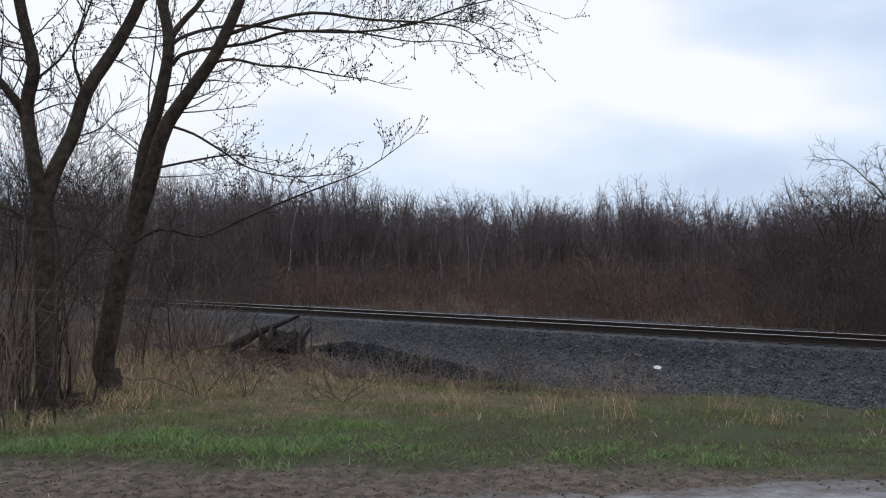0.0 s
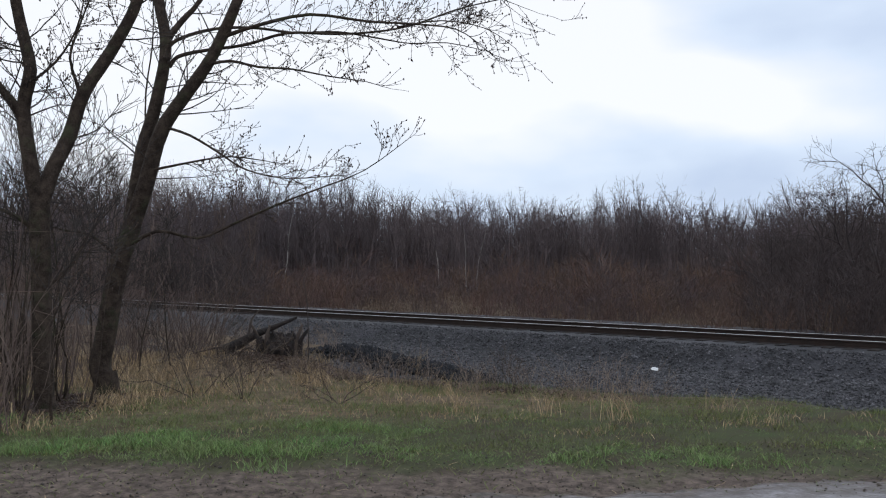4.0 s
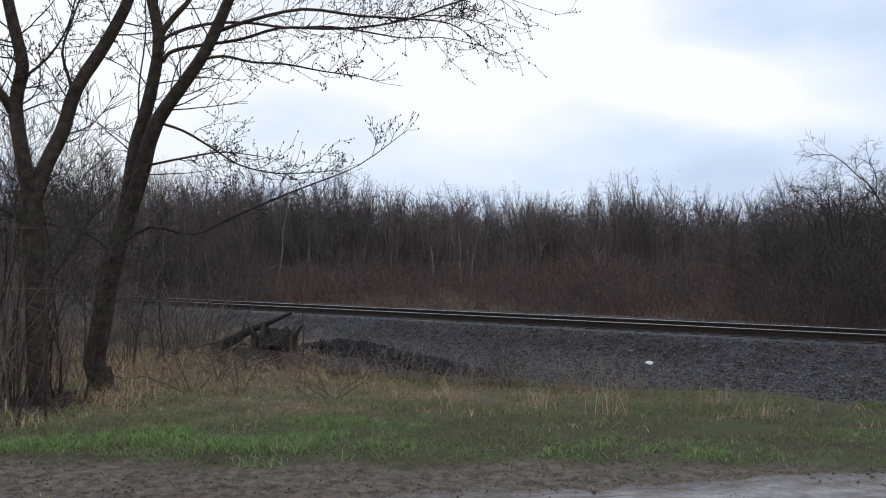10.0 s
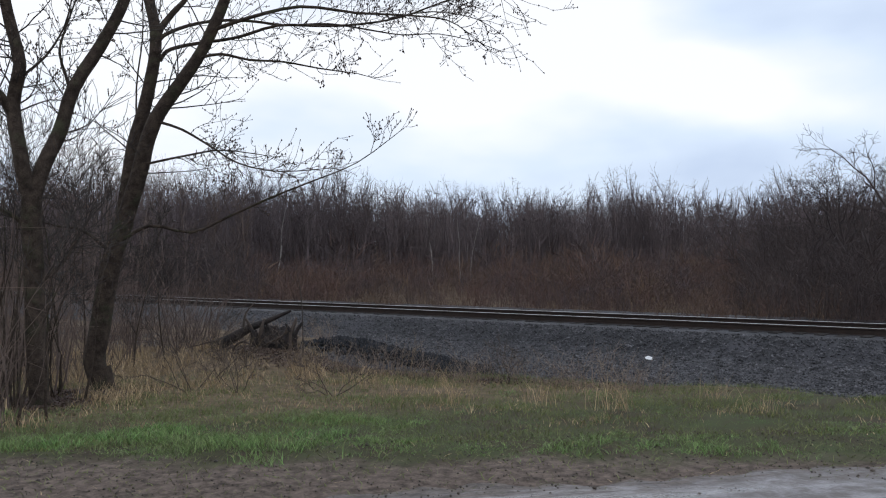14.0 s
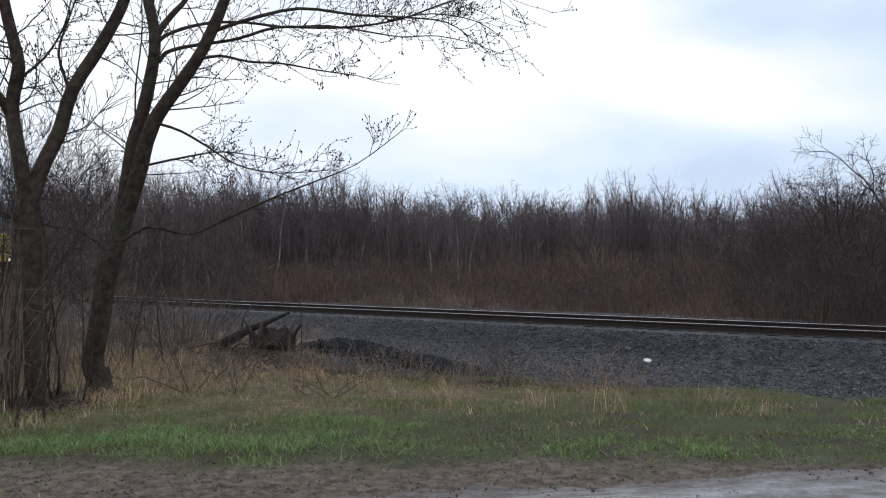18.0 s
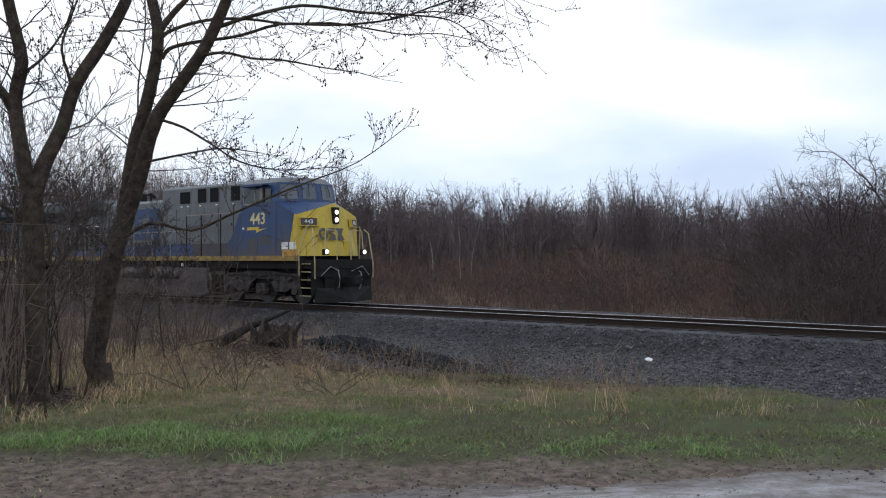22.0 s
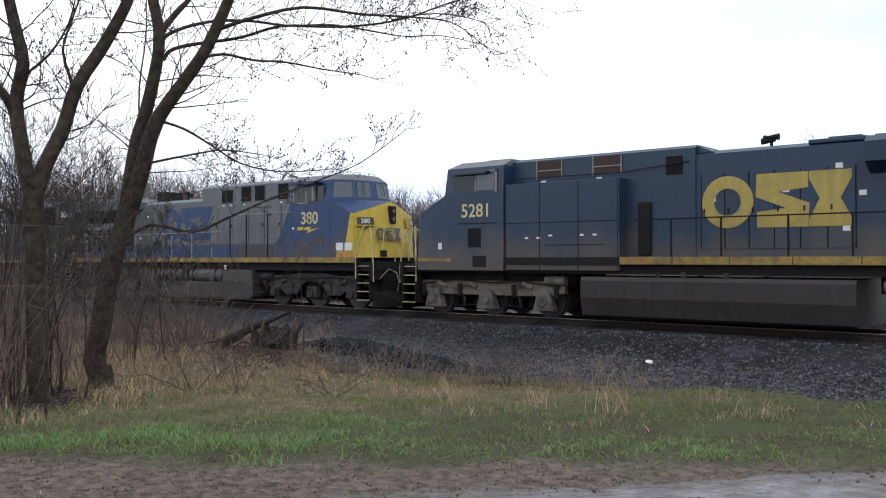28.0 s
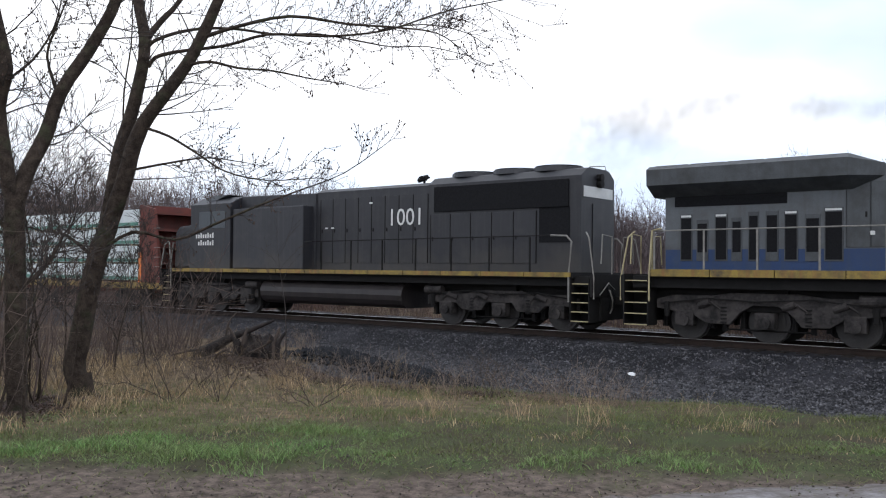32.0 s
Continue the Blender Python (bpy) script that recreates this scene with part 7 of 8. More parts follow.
        handrail(e, [(-9.2, s * 1.2, 1.42), (-7.5, s * 1.25, 1.36), (-5.0, s * 1.2, 1.42)], M_UNDER, 0.03, "pipe")
        handrail(e, [(5.0, s * 1.2, 1.42), (6.5, s * 1.25, 1.36), (9.0, s * 1.2, 1.42)], M_UNDER, 0.03, "pipe")
    truck(e, -6.825, "arched")
    truck(e, 6.825, "arched")
    return e


def dark_engine(number, m, label):
    """A newer six-axle engine in dark blue, with a large yellow mark and long radiator wings."""
    e = empty("locomotive", m, label, "locomotive", group="engines of the train")
    part("frame", boxes((-10.3, 10.1, -1.35, 1.35, 1.3, 1.58), (-9.6, 9.35, -1.5, 1.5, 1.54, 1.75)), M_UNDER, e)
    for s in (-1, 1):
        k = -9.62
        while k < 2.1:
            w = min(1.48, 2.24 - k)
            part("side_sill", boxes((k + 0.012, k + w - 0.012, s * 1.5, s * 1.55, 1.56, 1.755)), M_SILLY, e, "yellow sill stripe")
            k += 1.48
        cb = part("equipment_cabinet", boxes((2.26, 5.97, s * 0.95, s * 1.46, 1.38, 3.86), bevel=0.02), M_DARKBLUE, e, "dusty dark blue equipment cabinet")
        for x in (2.3, 3.5, 4.75, 5.92):
            part("panel_seam", boxes((x, x + 0.02, s * 1.46, s * 1.468, 1.4, 3.84)), M_UNDER, cb)
        part("panel_seam", boxes((2.3, 5.92, s * 1.46, s * 1.468, 2.72, 2.74)), M_UNDER, cb)
        part("panel_seam", boxes((2.7, 4.6, s * 1.46, s * 1.468, 2.08, 2.10)), M_UNDER, cb)
        for x in (3.0, 3.4, 4.4, 4.8, 5.2):
            sticker(cb, s, x, 2.36 if x < 4.5 else 2.3, 1.46, 0.12, 0.05)
        part("sill_stripe", boxes((2.25, 5.9, s * 1.466, s * 1.476, 1.63, 1.73)), M_SILLY, e, "faded yellow stripe")
        part("cab_skirt", boxes((5.98, 9.28, s * 1.2, s * 1.514, 1.36, 1.762), bevel=0.01), M_DARKBLUE, e, "dusty skirt under the cab")
        part("sill_stripe", boxes((7.95, 9.28, s * 1.514, s * 1.52, 1.63, 1.73)), M_SILLY, e, "faded yellow stripe")
    part("long_hood", shell(bmesh.new(), -9.31, 0.34, 0.98, 1.75, 4.45, 0.14, 0.1), M_DARKBLUE, e, "dark blue long hood")
    bm = bmesh.new()
    shell(bm, 0.34, 5.98, 1.02, 1.75, 4.62, 0.1, 0.08)
    prism(bm, [(-0.12, 4.4), (0.36, 4.4), (0.36, 4.6)], -0.9, 0.9)
    part("blower_hood", bm, M_DARKBLUE, e)
    bm = bmesh.new()
    sec = [(-1.0, 3.62), (-1.48, 3.86), (-1.5, 4.3), (-1.28, 4.44), (1.28, 4.44), (1.5, 4.3), (1.48, 3.86), (1.0, 3.62)]
    a = [bm.verts.new((-10.0, y, z)) for y, z in sec]
    b = [bm.verts.new((-3.75, y, z)) for y, z in sec]
    bm.faces.new(b[::-1])
    for i in range(len(sec)):
        bm.faces.new((a[i], b[i], b[(i + 1) % len(sec)], a[(i + 1) % len(sec)]))
    c = [bm.verts.new((-10.75 if abs(y) < 1.3 else -10.3, y * 0.8, z - 0.18)) for y, z in sec]
    for i in range(len(sec)):
        bm.faces.new((c[i], a[i], a[(i + 1) % len(sec)], c[(i + 1) % len(sec)]))
    bm.faces.new(c)
    bmesh.ops.recalc_face_normals(bm, faces=bm.faces[:])
    rad = part("radiator_housing", bm, M_DARKBLUE, e, "long flared dark blue radiator wings")
    for i in range(4):
        part("radiator_panel", boxes((-9.8 + i * 1.5, -8.4 + i * 1.5, -1.2, 1.2, 4.44, 4.48), bevel=0.01), M_GREY, rad)
    part("roof_box", boxes((-3.7, -2.4, -0.95, 0.95, 4.4, 4.5), (-3.5, -2.75, -0.6, 0.6, 4.5, 4.58), bevel=0.02), M_DARKBLUE, e)
    air_horn(e, -1.3, 0.2, 4.65)
    for s in (-1, 1):
        hood_doors(e, s, -3.45, 0.2, 6, 1.95, 3.85, 0.98, M_DARKBLUE)
        handrail(e, [(0.5, s * 1.05, 4.2), (2.3, s * 1.2, 4.02), (5.9, s * 1.3, 4.02)], M_UNDER, 0.016)
        part("duct", boxes((1.55, 1.9, s * 1.0, s * 1.12, 1.8, 3.2), bevel=0.03), M_UNDER, e, "black vertical duct")
        for x in (-8.9, -8.1, -7.3, -6.5, -5.7, -4.9):
            part("louvre_door", boxes((x, x + 0.66, s * 0.98, s * 0.995, 2.2, 3.4), bevel=0.004), M_DARKBLUE, e)
            part("louvre", boxes((x + 0.1, x + 0.56, s * 0.995, s * 1.002, 2.4, 3.2)), M_GRILLE, e, "dark louvre")
        part("intake_screen", boxes((-9.0, -4.2, s * 0.98, s * 0.99, 3.48, 3.8)), M_GRILLE, e, "dark intake screen")
        for x0, x1 in ((4.29, 5.1), (2.43, 3.26)):
            w = part("vent_window", boxes((x0, x1, s * 1.02, s * 1.03, 4.03, 4.5)), M_SCREEN, e, "dark rust-coloured screen")
            part("screen_post", boxes((x0 - 0.03, x0, s * 1.03, s * 1.06, 4.0, 4.52), (x1, x1 + 0.03, s * 1.03, s * 1.06, 4.0, 4.52), (x0, x1, s * 1.03, s * 1.05, 4.22, 4.25)), M_RAILING, w)
        part("vent_window", boxes((0.68, 1.14, s * 1.02, s * 1.032, 3.88, 4.36)), M_GRILLE, e, "dark vent screen")
        emblem(e, s, -1.6, 3.11, 3.54, 1.3, 1.004, M_MARKYELLOW, "large yellow company mark in plain shapes")
        for x, z in ((-0.1, 3.2), (-1.9, 3.35), (-3.1, 3.85), (-3.6, 3.2), (0.95, 3.3), (1.1, 2.68), (-3.25, 2.4)):
            sticker(e, s, x, z, 1.0, 0.16, 0.12)
        for x in (4.9, 3.1):
            sticker(e, s, x, 3.92, 1.02, 0.16, 0.06)
    part("tail_panel", boxes((-9.33, -9.305, -0.95, 0.3, 2.2, 3.75)), M_SILLY, e, "dull yellow end panel")
    part("tail_door", boxes((-9.34, -9.3, 0.35, 0.85, 1.8, 3.6)), M_DARKBLUE, e)
    bm = boxes((-9.5, -9.3, 0.3, 0.5, 3.4, 3.9), bevel=0.02)
    part("tail_headlight", bm, M_UNDER, e)
    # cab and nose
    bm = bmesh.new()
    low = [(5.98, 1.5), (8.0, 1.5), (8.6, 0.9), (8.66, 0.0)]
    mid = [(5.98, 1.5), (8.17, 1.5), (8.5, 0.9), (8.58, 0.0)]
    hi = [(5.98, 1.46), (8.12, 1.42), (8.3, 0.85), (8.34, 0.0)]
    top = [(5.98, 1.0), (7.9, 1.0), (8.02, 0.6), (8.05, 0.0)]
    rings = []
    for pts, z in ((low, 1.42), (mid, 3.68), (hi, 4.45), (top, 4.66)):
        rings.append([bm.verts.new((x, -y, z)) for x, y in pts] + [bm.verts.new((x, y, z)) for x, y in pts[-2::-1]])
    for a, b in zip(rings, rings[1:]):
        for i in range(len(a)):
            bm.faces.new((a[i], a[(i + 1) % len(a)], b[(i + 1) % len(a)], b[i])).material_index = 1 if b is rings[3] else 0
    # the roof's grey paint slot stands for the sky's sheen on wet metal
    bm.faces.new(rings[3]).material_index = 1
    bmesh.ops.recalc_face_normals(bm, faces=bm.faces[:])
    cab = part("cab", bm, [M_DARKBLUE, M_GREY], e, "dark blue cab, its roof coloured pale for the wet sheen")
    for s in (-1, 1):
        part("side_window", boxes((6.3, 6.95, s * 1.5, s * 1.508, 3.74, 4.26)), M_WSHIELD, cab, "cab side window")
        part("side_window", boxes((7.05, 7.88, s * 1.5, s * 1.508, 3.74, 4.26)), M_GLASS, cab, "cab side window")
        part("window_frame", boxes((6.2, 6.28, s * 1.5, s * 1.52, 3.68, 4.34), (6.96, 7.02, s * 1.5, s * 1.52, 3.7, 4.3), (6.2, 7.95, s * 1.5, s * 1.52, 4.28, 4.33)), M_RAILING, cab)
        part("sun_shade", prism(bmesh.new(), [(6.5, 4.22), (7.8, 4.22), (7.85, 4.3), (6.45, 4.3)], s * 1.47, s * 1.7), M_DARKBLUE, cab, "awning over the cab window")
        part("cab_vent", boxes((6.8, 7.28, s * 1.5, s * 1.51, 2.05, 2.62)), M_GRILLE, cab, "dark square vent")
        part("cab_hatch", boxes((6.2, 7.7, s * 1.5, s * 1.507, 2.75, 2.78), (6.6, 7.1, s * 1.5, s * 1.52, 1.46, 1.8)), M_UNDER, cab)
        lettering(number, 0.56, M_PALE, cab, on_side(s, 6.99, 1.503, 3.13), label="pale yellow road number", bold=0.006)
        part("sticker", boxes((8.3, 8.44, s * 1.5, s * 1.51, 2.0, 2.2)), M_WHITE, cab, "white F plate")
    handrail(cab, [(6.3, 0.6, 4.66), (6.3, 0.6, 4.72), (7.2, 0.6, 4.72), (7.2, 0.6, 4.66)], M_RAILING, 0.015, "roof_rail")
    for x in (6.6, 7.1, 7.5):
        bm = bmesh.new()
        cyl(bm, (x, -0.4, 4.66), (x, -0.4, 4.78), 0.02, 6)
        part("antenna", bm, M_RAILING, cab)
    bm = bmesh.new()

    def v3(x, y, z):
        return bm.verts.new((x, y, z))
    for s in (-1, 1):
        A0, A1 = v3(7.98, s * 1.499, 1.56), v3(8.16, s * 1.499, 3.66)
        C0, C1 = v3(9.3, s * 1.499, 1.64), v3(9.2, s * 1.45, 3.12)
        D0, D1 = v3(9.85, s * 0.9, 1.64), v3(9.62, s * 0.7, 2.98)
        E0, E1 = v3(9.9, 0, 1.64), v3(9.66, 0, 3.0)
        F1, G1 = v3(8.5, s * 0.88, 3.68), v3(8.58, 0, 3.68)
        for vs in ((A0, C0, C1, A1), (C0, D0, D1, C1), (D0, E0, E1, D1), (A1, C1, F1), (C1, D1, F1), (F1, D1, E1, G1)):
            bm.faces.new(vs).material_index = 1 if vs[0] is D0 else 0
    bmesh.ops.remove_doubles(bm, verts=bm.verts[:], dist=0.001)
    bmesh.ops.recalc_face_normals(bm, faces=bm.faces[:])
    part("nose", bm, [M_DARKBLUE, M_YELLOW], e, "dark blue sloping nose")
    for s in (-1, 1):
        stairs(e, 9.37, 9.95, s, M_YRAIL)
        stairs(e, -10.32, -9.64, s, M_YRAIL)
        handrail(e, [(9.34, s * 1.52, 1.0), (9.34, s * 1.52, 1.9), (9.5, s * 1.4, 2.7), (9.55, s * 1.3, 2.75)], M_YRAIL, 0.024)
        handrail(e, [(-9.6, s * 1.52, 0.95), (-9.6, s * 1.52, 1.65), (-9.45, s * 1.5, 2.72), (-9.2, s * 1.5, 2.78)], M_YRAIL, 0.024)
        handrail(e, [(-9.3, s * 1.47, 2.74), (1.8, s * 1.47, 2.72)], M_UNDER, 0.02)
        side_posts(e, s, [-9.2, -7.8, -6.35, -4.9, -3.5, -2.1, -0.5, 0.8], 2.72, M_UNDER)
    end_gear(e, 1, 10.05, M_UNDER, True, M_YRAIL)
    end_gear(e, -1, -10.45, M_UNDER, False, M_YRAIL)
    coupler(e, 10.85, 1)
    coupler(e, -11.0, -1)
    bm = bmesh.new()
    sec = [(-1.2, 0.12), (-1.4, 0.19), (-1.5, 0.66), (-1.5, 1.12), (-1.44, 1.22), (1.44, 1.22), (1.5, 1.12), (1.5, 0.66), (1.4, 0.19), (1.2, 0.12)]
    a = [bm.verts.new((-3.57, y, z)) for y, z in sec]
    b = [bm.verts.new((3.42, y, z)) for y, z in sec]
    bm.faces.new(a), bm.faces.new(b[::-1])
    for i in range(len(sec)):
        bm.faces.new((a[i], b[i], b[(i + 1) % len(sec)], a[(i + 1) % len(sec)]))
    bmesh.ops.recalc_face_normals(bm, faces=bm.faces[:])
    part("fuel_tank", bm, M_TANK, e, "long dusty black fuel tank")
    for s in (-1, 1):
        for x in (1.2, 0.5, -0.6):
            bm = bmesh.new()
            cyl(bm, (x, s * 1.4, 1.22), (x, s * 1.4, 1.36), 0.07, 10)
            part("filler_cap", bm, M_TRUCK, e)
        handrail(e, [(-4.4, s * 1.3, 1.42), (0, s * 1.32, 1.45), (4.4, s * 1.3, 1.4)], M_UNDER, 0.03, "pipe")
    truck(e, -6.825, "boxed", (-2.03, 0, 2.03))
    truck(e, 6.825, "boxed", (-2.03, 0, 2.03))
    return e


def black_engine(number, m, label):
    """An older black engine with a row of roof fans over its radiators."""
    e = empty("locomotive", m, label, "locomotive", group="engines of the train")
    part("frame", boxes((-9.9, 9.9, -1.35, 1.35, 1.28, 1.56), (-9.4, 9.0, -1.5, 1.5, 1.5, 1.66)), M_UNDER, e)
    for s in (-1, 1):
        k = -9.35
        while k < 8.7:
            w = min(1.5, 8.9 - k)
            part("side_sill", boxes((k + 0.015, k + w - 0.015, s * 1.5, s * 1.55, 1.53, 1.66)), M_SILLY, e, "yellow sill stripe")
            k += 1.5
    part("long_hood", shell(bmesh.new(), -3.9, 1.2, 0.93, 1.66, 4.48, 0.2, 0.12), M_BLACK, e, "sooty black long hood")
    bm = bmesh.new()
    shell(bm, -9.36, -3.9, 0.97, 1.66, 4.62, 0.3, 0.25)
    hr = part("radiator_hood", bm, M_BLACK, e, "black radiator hood")
    for s in (-1, 1):
        prism_bm = prism(bmesh.new(), rect(-8.97, -4.15, 3.5, 4.28), s * 0.965, s * 1.02, 0.01)
        part("radiator_grille", prism_bm, M_GRILLE, hr, "dark radiator grille")
        # no hollow is cut here: a dark plate gives the recess its shade
        part("intake_recess", boxes((-9.0, -8.0, s * 0.965, s * 0.985, 2.5, 3.5)), M_GRILLE, hr, "flat dark plate painted as the shade of an intake recess")
        hood_doors(e, s, -7.9, -4.0, 5, 1.9, 3.42, 0.97, M_BLACK)
        hood_doors(e, s, -3.85, 1.0, 8, 1.9, 4.1, 0.93, M_BLACK)
        lettering(number, 0.78, M_WHITE, e, on_side(s, -2.93, 0.956, 3.36), label="worn white road number", bold=0.0)
        for x, z in ((-1.4, 3.9), (0.4, 3.1), (0.7, 3.1)):
            sticker(e, s, x, z, 0.95, 0.14, 0.05)
        part("equipment_cabinet", boxes((1.35, 5.2, s * 0.6, s * 1.45, 1.66, 3.9), bevel=0.04), M_BLACK, e)
    for x in (-5.03, -6.6, -8.06):
        bm = bmesh.new()
        cyl(bm, (x, 0, 4.58), (x, 0, 4.72), 0.76, 28, 0.74)
        fan = part("roof_fan", bm, M_BLACK, e, "round roof cooling fan")
        bm = bmesh.new()
        ring(bm, 0, 0, 0.7, 0.62, 0, 0.02, 24)
        part("fan_guard", bm, M_UNDER, fan, at=pose(x, 0, 4.735, 90, 0, 0))
    air_horn(e, -3.0, 0.1, 4.65)
    handrail(e, [(-8.75, -0.6, 4.6), (-8.75, -0.6, 4.78), (-9.25, -0.6, 4.76), (-9.3, -0.6, 4.55)], M_RAILING, 0.014, "grab_iron")
    part("tail_plate", boxes((-9.375, -9.355, -0.85, 0.85, 3.78, 4.08)), M_WHITE, e, "pale number plate band on the hood's end")
    bm = bmesh.new()
    for z in (4.18, 4.36):
        cyl(bm, (-9.36, 0, z), (-9.5, 0, z), 0.11, 14)
    part("tail_headlight", bm, M_UNDER, e)
    part("tail_door", boxes((-9.385, -9.355, -0.35, 0.35, 1.75, 3.6)), M_BLACK, e)
    # cab, nose
    bm = bmesh.new()
    prism(bm, [(1.2, 1.66), (1.2, 4.35), (4.9, 4.4), (5.3, 4.42), (5.3, 1.66)], -1.0, 1.0, 0.05)
    part("electrical_hood", bm, M_BLACK, e)
    bm = bmesh.new()
    shell(bm, 5.3, 7.75, 1.5, 1.66, 4.45, 0.6, 0.32)
    cab = part("cab", bm, M_BLACK, e, "black cab")
    for s in (-1, 1):
        part("side_window", boxes((5.6, 6.4, s * 1.5, s * 1.508, 3.2, 3.85)), M_GLASS, cab, "dark cab window")
        part("side_window", boxes((6.5, 7.2, s * 1.5, s * 1.508, 3.2, 3.85)), M_GLASS, cab, "dark cab window")
        for i, z in enumerate((2.83, 2.55)):
            for k in range(8 - i):
                part("lettering_bar", boxes((6.3 + k * 0.145, 6.39 + k * 0.145, s * 1.5, s * 1.506, z, z + (0.2 if k in (0, 2, 5) else 0.14))), M_WHITE, cab, "pale bar of worn lettering")
    part("windshield_hood", prism(bmesh.new(), [(7.5, 4.1), (7.76, 4.1), (7.0, 4.5), (6.0, 4.5)], -1.1, 1.1), M_GREY, cab, "grey roof sheet")
    part("windshield", boxes((7.75, 7.77, -1.1, 1.1, 3.45, 4.0)), M_WSHIELD, cab)
    part("nose", prism(bmesh.new(), [(7.7, 1.66), (9.6, 1.66), (9.55, 3.1), (9.3, 3.35), (7.7, 3.45)], -0.95, 0.95, 0.08), M_BLACK, e, "black short nose")
    for s in (-1, 1):
        stairs(e, 9.0, 9.6, s, M_YRAIL, 1.5)
        stairs(e, -9.9, -9.31, s, M_YRAIL, 1.5)
        handrail(e, [(-9.28, s * 1.52, 0.85), (-9.28, s * 1.52, 1.6), (-9.36, s * 1.5, 2.5), (-9.2, s * 1.5, 2.66), (-8.7, s * 1.5, 2.68)], M_RAILING, 0.028)
        handrail(e, [(9.0, s * 1.52, 0.85), (9.0, s * 1.52, 1.6), (9.15, s * 1.5, 2.6), (9.3, s * 1.4, 2.7)], M_RAILING, 0.028)
        handrail(e, [(-8.7, s * 1.48, 2.68), (1.2, s * 1.48, 2.62)], M_UNDER, 0.018)
        side_posts(e, s, [-8.0, -6.6, -5.2, -3.8, -2.4, -1.0, 0.4], 2.64, M_UNDER)
    end_gear(e, 1, 9.8, M_UNDER, True, M_RAILING)
    end_gear(e, -1, -10.0, M_UNDER, False, M_RAILING)
    coupler(e, 10.5, 1)
    coupler(e, -10.55, -1)
    bm = bmesh.new()
    sec = [(-0.85, 0.44)] + [(-0.85 - 0.42 * math.sin(k * math.pi / 8), 0.86 - 0.42 * math.cos(k * math.pi / 8)) for k in range(1, 8)] + [(-0.85, 1.28)]
    sec = sec + [(-y, z) for y, z in sec[::-1]]
    a = [bm.verts.new((-3.05, y, z)) for y, z in sec]
    b = [bm.verts.new((3.81, y, z)) for y, z in sec]
    bm.faces.new(a), bm.faces.new(b[::-1])
    for i in range(len(sec)):
        bm.faces.new((a[i], b[i], b[(i + 1) % len(sec)], a[(i + 1) % len(sec)]))
    bmesh.ops.recalc_face_normals(bm, faces=bm.faces[:])
    part("fuel_tank", bm, M_TANK, e, "rounded dark fuel tank")
    for s in (-1, 1):
        handrail(e, [(-4.4, s * 1.3, 1.4), (0, s * 1.32, 1.42), (4.4, s * 1.3, 1.38)], M_UNDER, 0.03, "pipe")
    truck(e, -6.75, "cast", (-1.97, 0.0, 1.97))
    truck(e, 6.75, "cast", (-1.97, 0.0, 1.97))
    return e


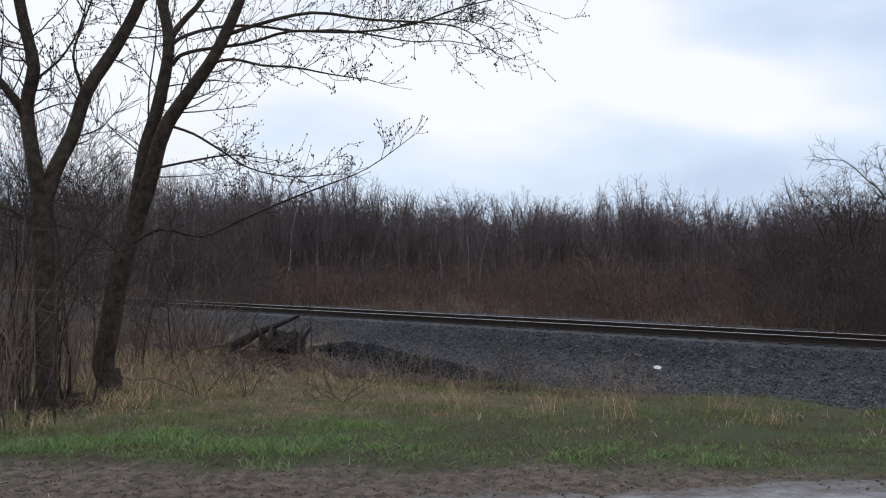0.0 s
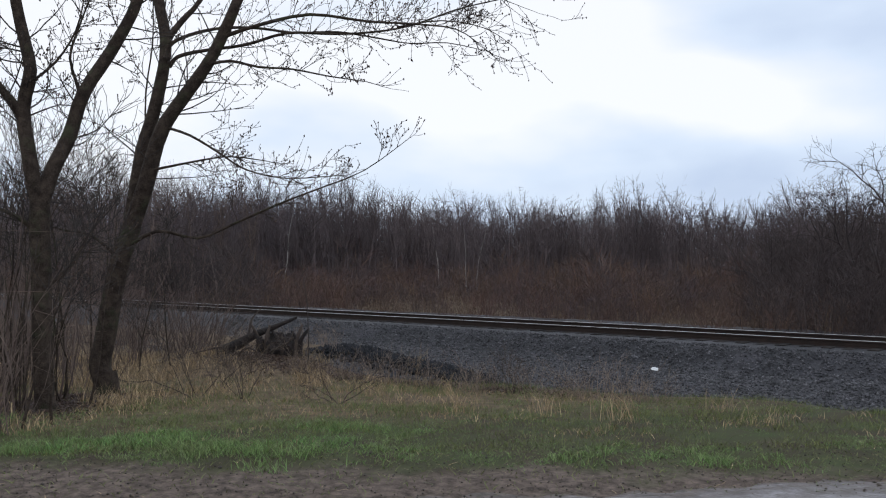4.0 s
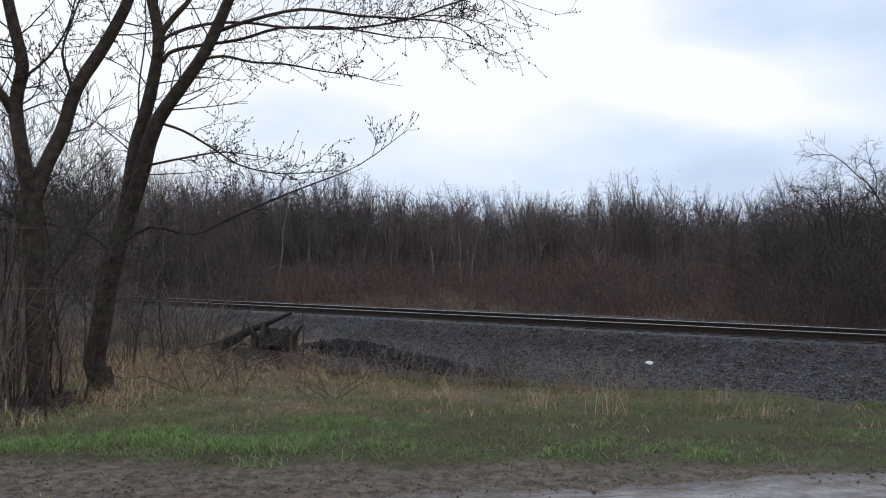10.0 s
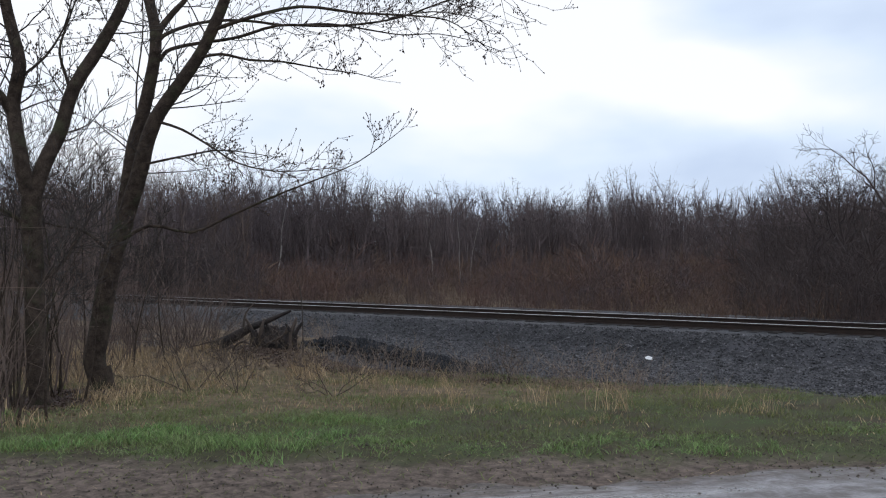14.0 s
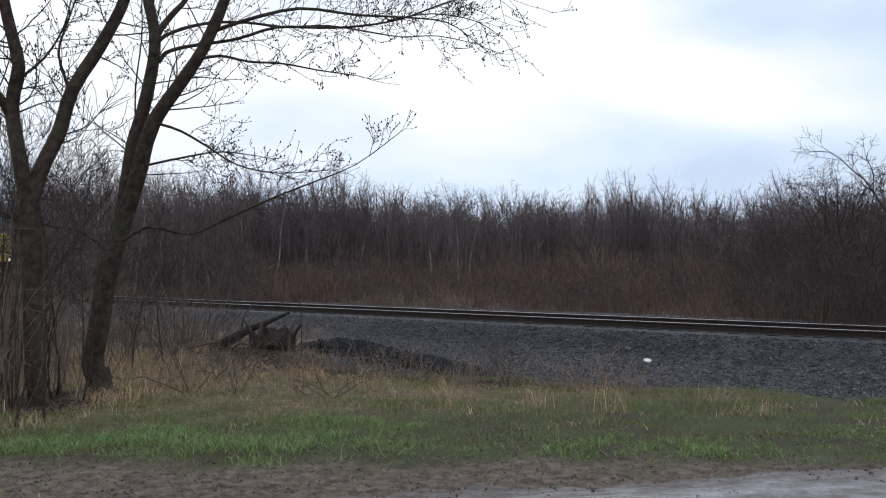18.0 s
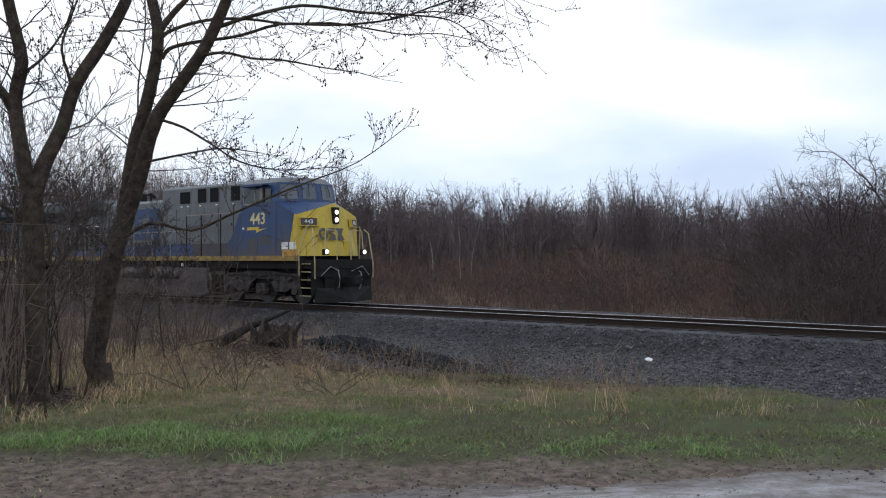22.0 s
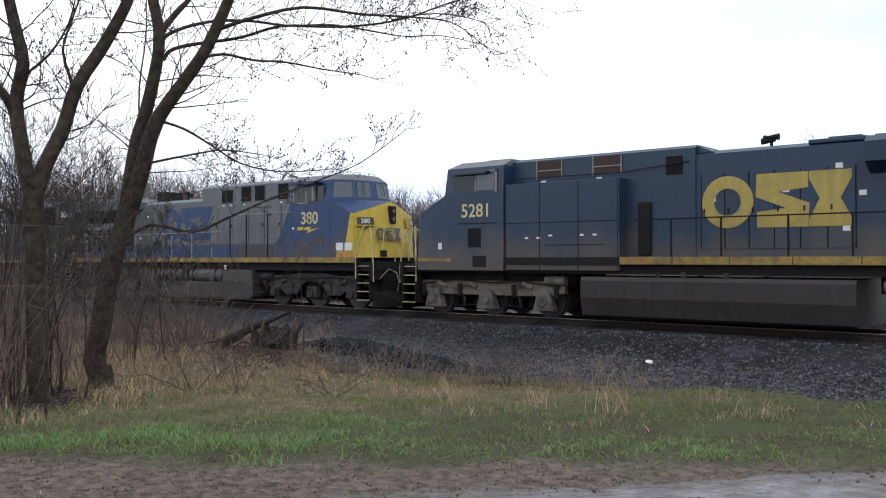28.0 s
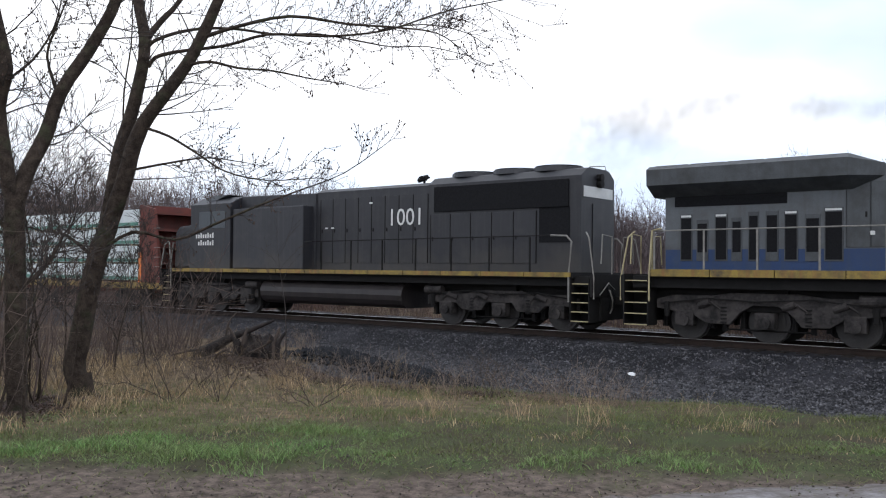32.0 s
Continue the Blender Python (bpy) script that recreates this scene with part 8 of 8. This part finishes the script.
def lumber_car(m):
    """A bulkhead flat car loaded with wrapped lumber packs."""
    c = empty("lumber_car", m, "red bulkhead flat car loaded with wrapped lumber packs", "freight car")
    part("deck", boxes((-10.2, 10.2, -1.35, 1.35, 0.82, 1.05), (-10.2, 10.2, -0.3, 0.3, 0.55, 0.85), bevel=0.01), M_RED, c, "rusty red car deck")
    for s in (-1, 1):
        part("side_sill", boxes((-10.2, 10.2, s * 1.35, s * 1.42, 0.78, 1.04)), M_SILLY, c)
    for d in (-1, 1):
        bm = bmesh.new()
        box(bm, d * 8.45, d * 8.6, -1.4, 1.4, 1.05, 4.3, 0.02)
        for s in (-1, 1):
            prism(bm, [(d * 8.6, 1.05), (d * 10.1, 1.05), (d * 9.9, 1.5), (d * 9.5, 4.1), (d * 8.6, 4.3)], s * 1.28, s * 1.4, 0.01)
        bh = part("bulkhead", bm, M_RED, c, "dark red end bulkhead")
        for z in (1.8, 2.5, 3.2, 3.9):
            part("bulkhead_rib", boxes((d * 8.6, d * 9.3, -1.25, 1.25, z, z + 0.1)), M_RED, bh)
        for s in (-1, 1):
            part("warning_stripe", boxes((d * 8.42, d * 8.62, s * 1.405, s * 1.415, 1.05, 2.3)), M_ORANGE, bh, "orange warning stripe")
            bm = bmesh.new()
            for z in (1.3, 1.7, 2.1, 2.5, 2.9, 3.3):
                rod(bm, [(d * 9.55, s * 1.42, z), (d * 9.95, s * 1.42, z)], 0.014, 5)
            part("ladder", bm, M_RAILING, bh)
        coupler(c, d * 10.9, d)
        for s in (-1, 1):
            bm = prism(bmesh.new(), [(d * 7.2 - 1.2, 0.4), (d * 7.2 - 1.0, 0.62), (d * 7.2 - 0.3, 0.72), (d * 7.2 + 0.3, 0.72), (d * 7.2 + 1.0, 0.62), (d * 7.2 + 1.2, 0.4), (d * 7.2 + 0.5, 0.28), (d * 7.2 - 0.5, 0.28)], s * 0.95, s * 1.1, 0.02)
            part("truck_frame", bm, M_TRUCK, c)
        for a in (-0.9, 0.9):
            wheelset(c, d * 7.2 + a, 0.42)
    rng = np.random.default_rng(5)
    for s in (-1, 1):
        for layer in range(4):
            z = 1.12 + layer * 0.77
            x = -8.35
            for k in range(4):
                ln = 4.12
                jit = rng.uniform(-0.02, 0.02)
                b2 = boxes((x + 0.03, x + ln - 0.03, s * 0.08, s * (1.30 + jit), z, z + 0.70), bevel=0.025)
                pk = part("lumber_pack", b2, M_WRAP, c, "lumber pack in white printed wrap")
                part("printed_band", boxes((x + 0.05, x + ln - 0.05, s * (1.302 + jit), s * (1.306 + jit), z + 0.02, z + 0.16)), M_WRAPBAND, pk, "green printed band")
                for xs in (x + 0.5, x + ln - 0.6):
                    part("spacer", boxes((xs, xs + 0.1, s * 0.1, s * 1.3, z - 0.07, z)), M_LUMBER, pk)
                x += ln + 0.04
    return c


def exhaust_smoke():
    """Thin puffs of exhaust: each leaves the third engine's stack at its own time, then hangs and rises."""
    m = bpy.data.materials.new("thin_exhaust_smoke")
    m.use_nodes = True
    nt = m.node_tree
    b = nt.nodes["Principled BSDF"]
    b.inputs["Base Color"].default_value = (0.16, 0.135, 0.12, 1)
    b.inputs["Roughness"].default_value, b.inputs["Specular IOR Level"].default_value = 1.0, 0.0
    n = nt.nodes.new("ShaderNodeTexNoise")
    n.inputs["Scale"].default_value, n.inputs["Detail"].default_value = 1.8, 4
    co = nt.nodes.new("ShaderNodeTexCoord")
    nt.links.new(co.outputs["Object"], n.inputs["Vector"])
    r = nt.nodes.new("ShaderNodeMapRange")
    r.inputs["From Min"].default_value, r.inputs["From Max"].default_value, r.inputs["To Max"].default_value = 0.25, 0.68, 0.30
    nt.links.new(n.outputs["Fac"], r.inputs["Value"])
    # each puff thins towards its rim
    flat = nt.nodes.new("ShaderNodeMapping")
    flat.inputs["Scale"].default_value, flat.inputs["Location"].default_value = (2.0, 0.0, 2.0), (-1.0, 0.0, -1.0)
    nt.links.new(co.outputs["Generated"], flat.inputs["Vector"])
    far = nt.nodes.new("ShaderNodeVectorMath")
    far.operation = "LENGTH"
    nt.links.new(flat.outputs[0], far.inputs[0])
    thin = nt.nodes.new("ShaderNodeMapRange")
    thin.interpolation_type = "SMOOTHSTEP"
    thin.inputs["From Min"].default_value, thin.inputs["From Max"].default_value = 0.95, 0.15
    nt.links.new(far.outputs["Value"], thin.inputs["Value"])
    both = nt.nodes.new("ShaderNodeMath")
    both.operation = "MULTIPLY"
    nt.links.new(r.outputs["Result"], both.inputs[0])
    nt.links.new(thin.outputs["Result"], both.inputs[1])
    nt.links.new(both.outputs[0], b.inputs["Alpha"])
    th = empty("exhaust_smoke", pose(0, TRACK_Y, 0), "thin brown-grey exhaust smoke trailing from an engine's stack", "smoke")
    rng = random.Random(9)
    puffs = []
    for i in range(8):
        bm = bmesh.new()
        bmesh.ops.create_icosphere(bm, subdivisions=3, radius=1.0)
        bmesh.ops.delete(bm, geom=[v for v in bm.verts if v.co.y > -0.1], context="VERTS")
        back = 0.1 + 7.4 * (i / 7) ** 1.1
        rad = 0.32 + 0.15 * back + 0.12 * rng.random()
        off = Vector((rng.uniform(-9, 9), rng.uniform(-9, 9), 0))
        for v in bm.verts:
            k = 1 + 0.45 * noise.noise(v.co * 1.7 + off)
            v.co = Vector((v.co.x * 1.8, v.co.y * 0.4, v.co.z)) * rad * k
        for f in bm.faces:
            f.smooth = True
        high = 4.85 + 1.0 * (1 - math.exp(-back * 1.3)) - 0.03 * back + rng.uniform(-0.5, 0.5) * (0.08 + 0.13 * back)
        puffs.append((part("puff", bm, m, th), 29.55 - back * 0.13, back, high, rng.uniform(-0.3, 0.3)))
    return puffs


TRAIN_ROWS = ((0, -191.0), (10, -119.0), (16, -75.7), (20.5, -43.6), (21, -40.05), (22, -32.9), (23, -25.1), (24, -17.2), (24.5, -13.52), (25, -9.6), (25.5, -5.75), (27.5, 9.6), (28, 13.3), (29, 20.9), (30, 28.5), (30.8, 34.62), (32, 43.4))
COUPLED = (0.0, 22.0, 43.4, 64.65, 84.55)
here = pose(0, TRACK_Y, 0)
train = [grey_nosed_engine("443", here, "yellow-nosed grey and blue diesel engine with lit headlights leading the train", mark=(-1.93, 3.55, None)),
         dark_engine("5281", here, "dark blue diesel engine with a large yellow mark, running backwards"),
         grey_nosed_engine("380", here, "yellow-nosed grey and blue diesel engine, unlit, third in the train"),
         black_engine("1001", here, "sooty black diesel engine with roof fans, running backwards"),
         lumber_car(here)]
TURNED = (0, 180, 0, 180, 0)
PUFFS = exhaust_smoke()

# ---- what moves ----


def train_at(t):
    """How far the leading engine's middle has come along the track."""
    for (t0, x0), (t1, x1) in zip(TRAIN_ROWS, TRAIN_ROWS[1:]):
        if t <= t1:
            return x0 + (x1 - x0) * (t - t0) / (t1 - t0)
    return TRAIN_ROWS[-1][1]


def motions():
    for ob, back, turned in zip(train, COUPLED, TURNED):
        walk(ob, [(t, pose(x - back, TRACK_Y, 0, 0, 0, turned)) for t, x in TRAIN_ROWS])
    for ob, x, r in WHEELS:
        sense = -1 if ob.parent in (train[1], train[3]) else 1
        walk(ob, [(t, pose(x, 0, r) @ Matrix.Rotation(sense * train_at(t) / r, 4, "Y")) for t in [k * 0.1 for k in range(321)]])
    for ob, start, back, high, drift in PUFFS:
        # inside the engine until it leaves the stack, then streaming out behind it
        rows = [(t, pose(train_at(t) - COUPLED[2] - 3.7, 0, 3.4)) for t in (0, 10, 16, 20.5, 22, 24, 25.5, 27.5, start)]
        for t in (start + 0.15, start + 0.75, 30.8, 31.4, 32):
            k = smooth(0, 0.85, t - start)
            rows.append((t, pose(train_at(t) - COUPLED[2] - 3.7 - back * k, drift * (t - start), 4.7 + (high - 4.7) * k + 0.06 * math.sin(t * 3 + back * 2), 0, 14 * drift * (t - start), 0)))
        walk(ob, rows)


motions()
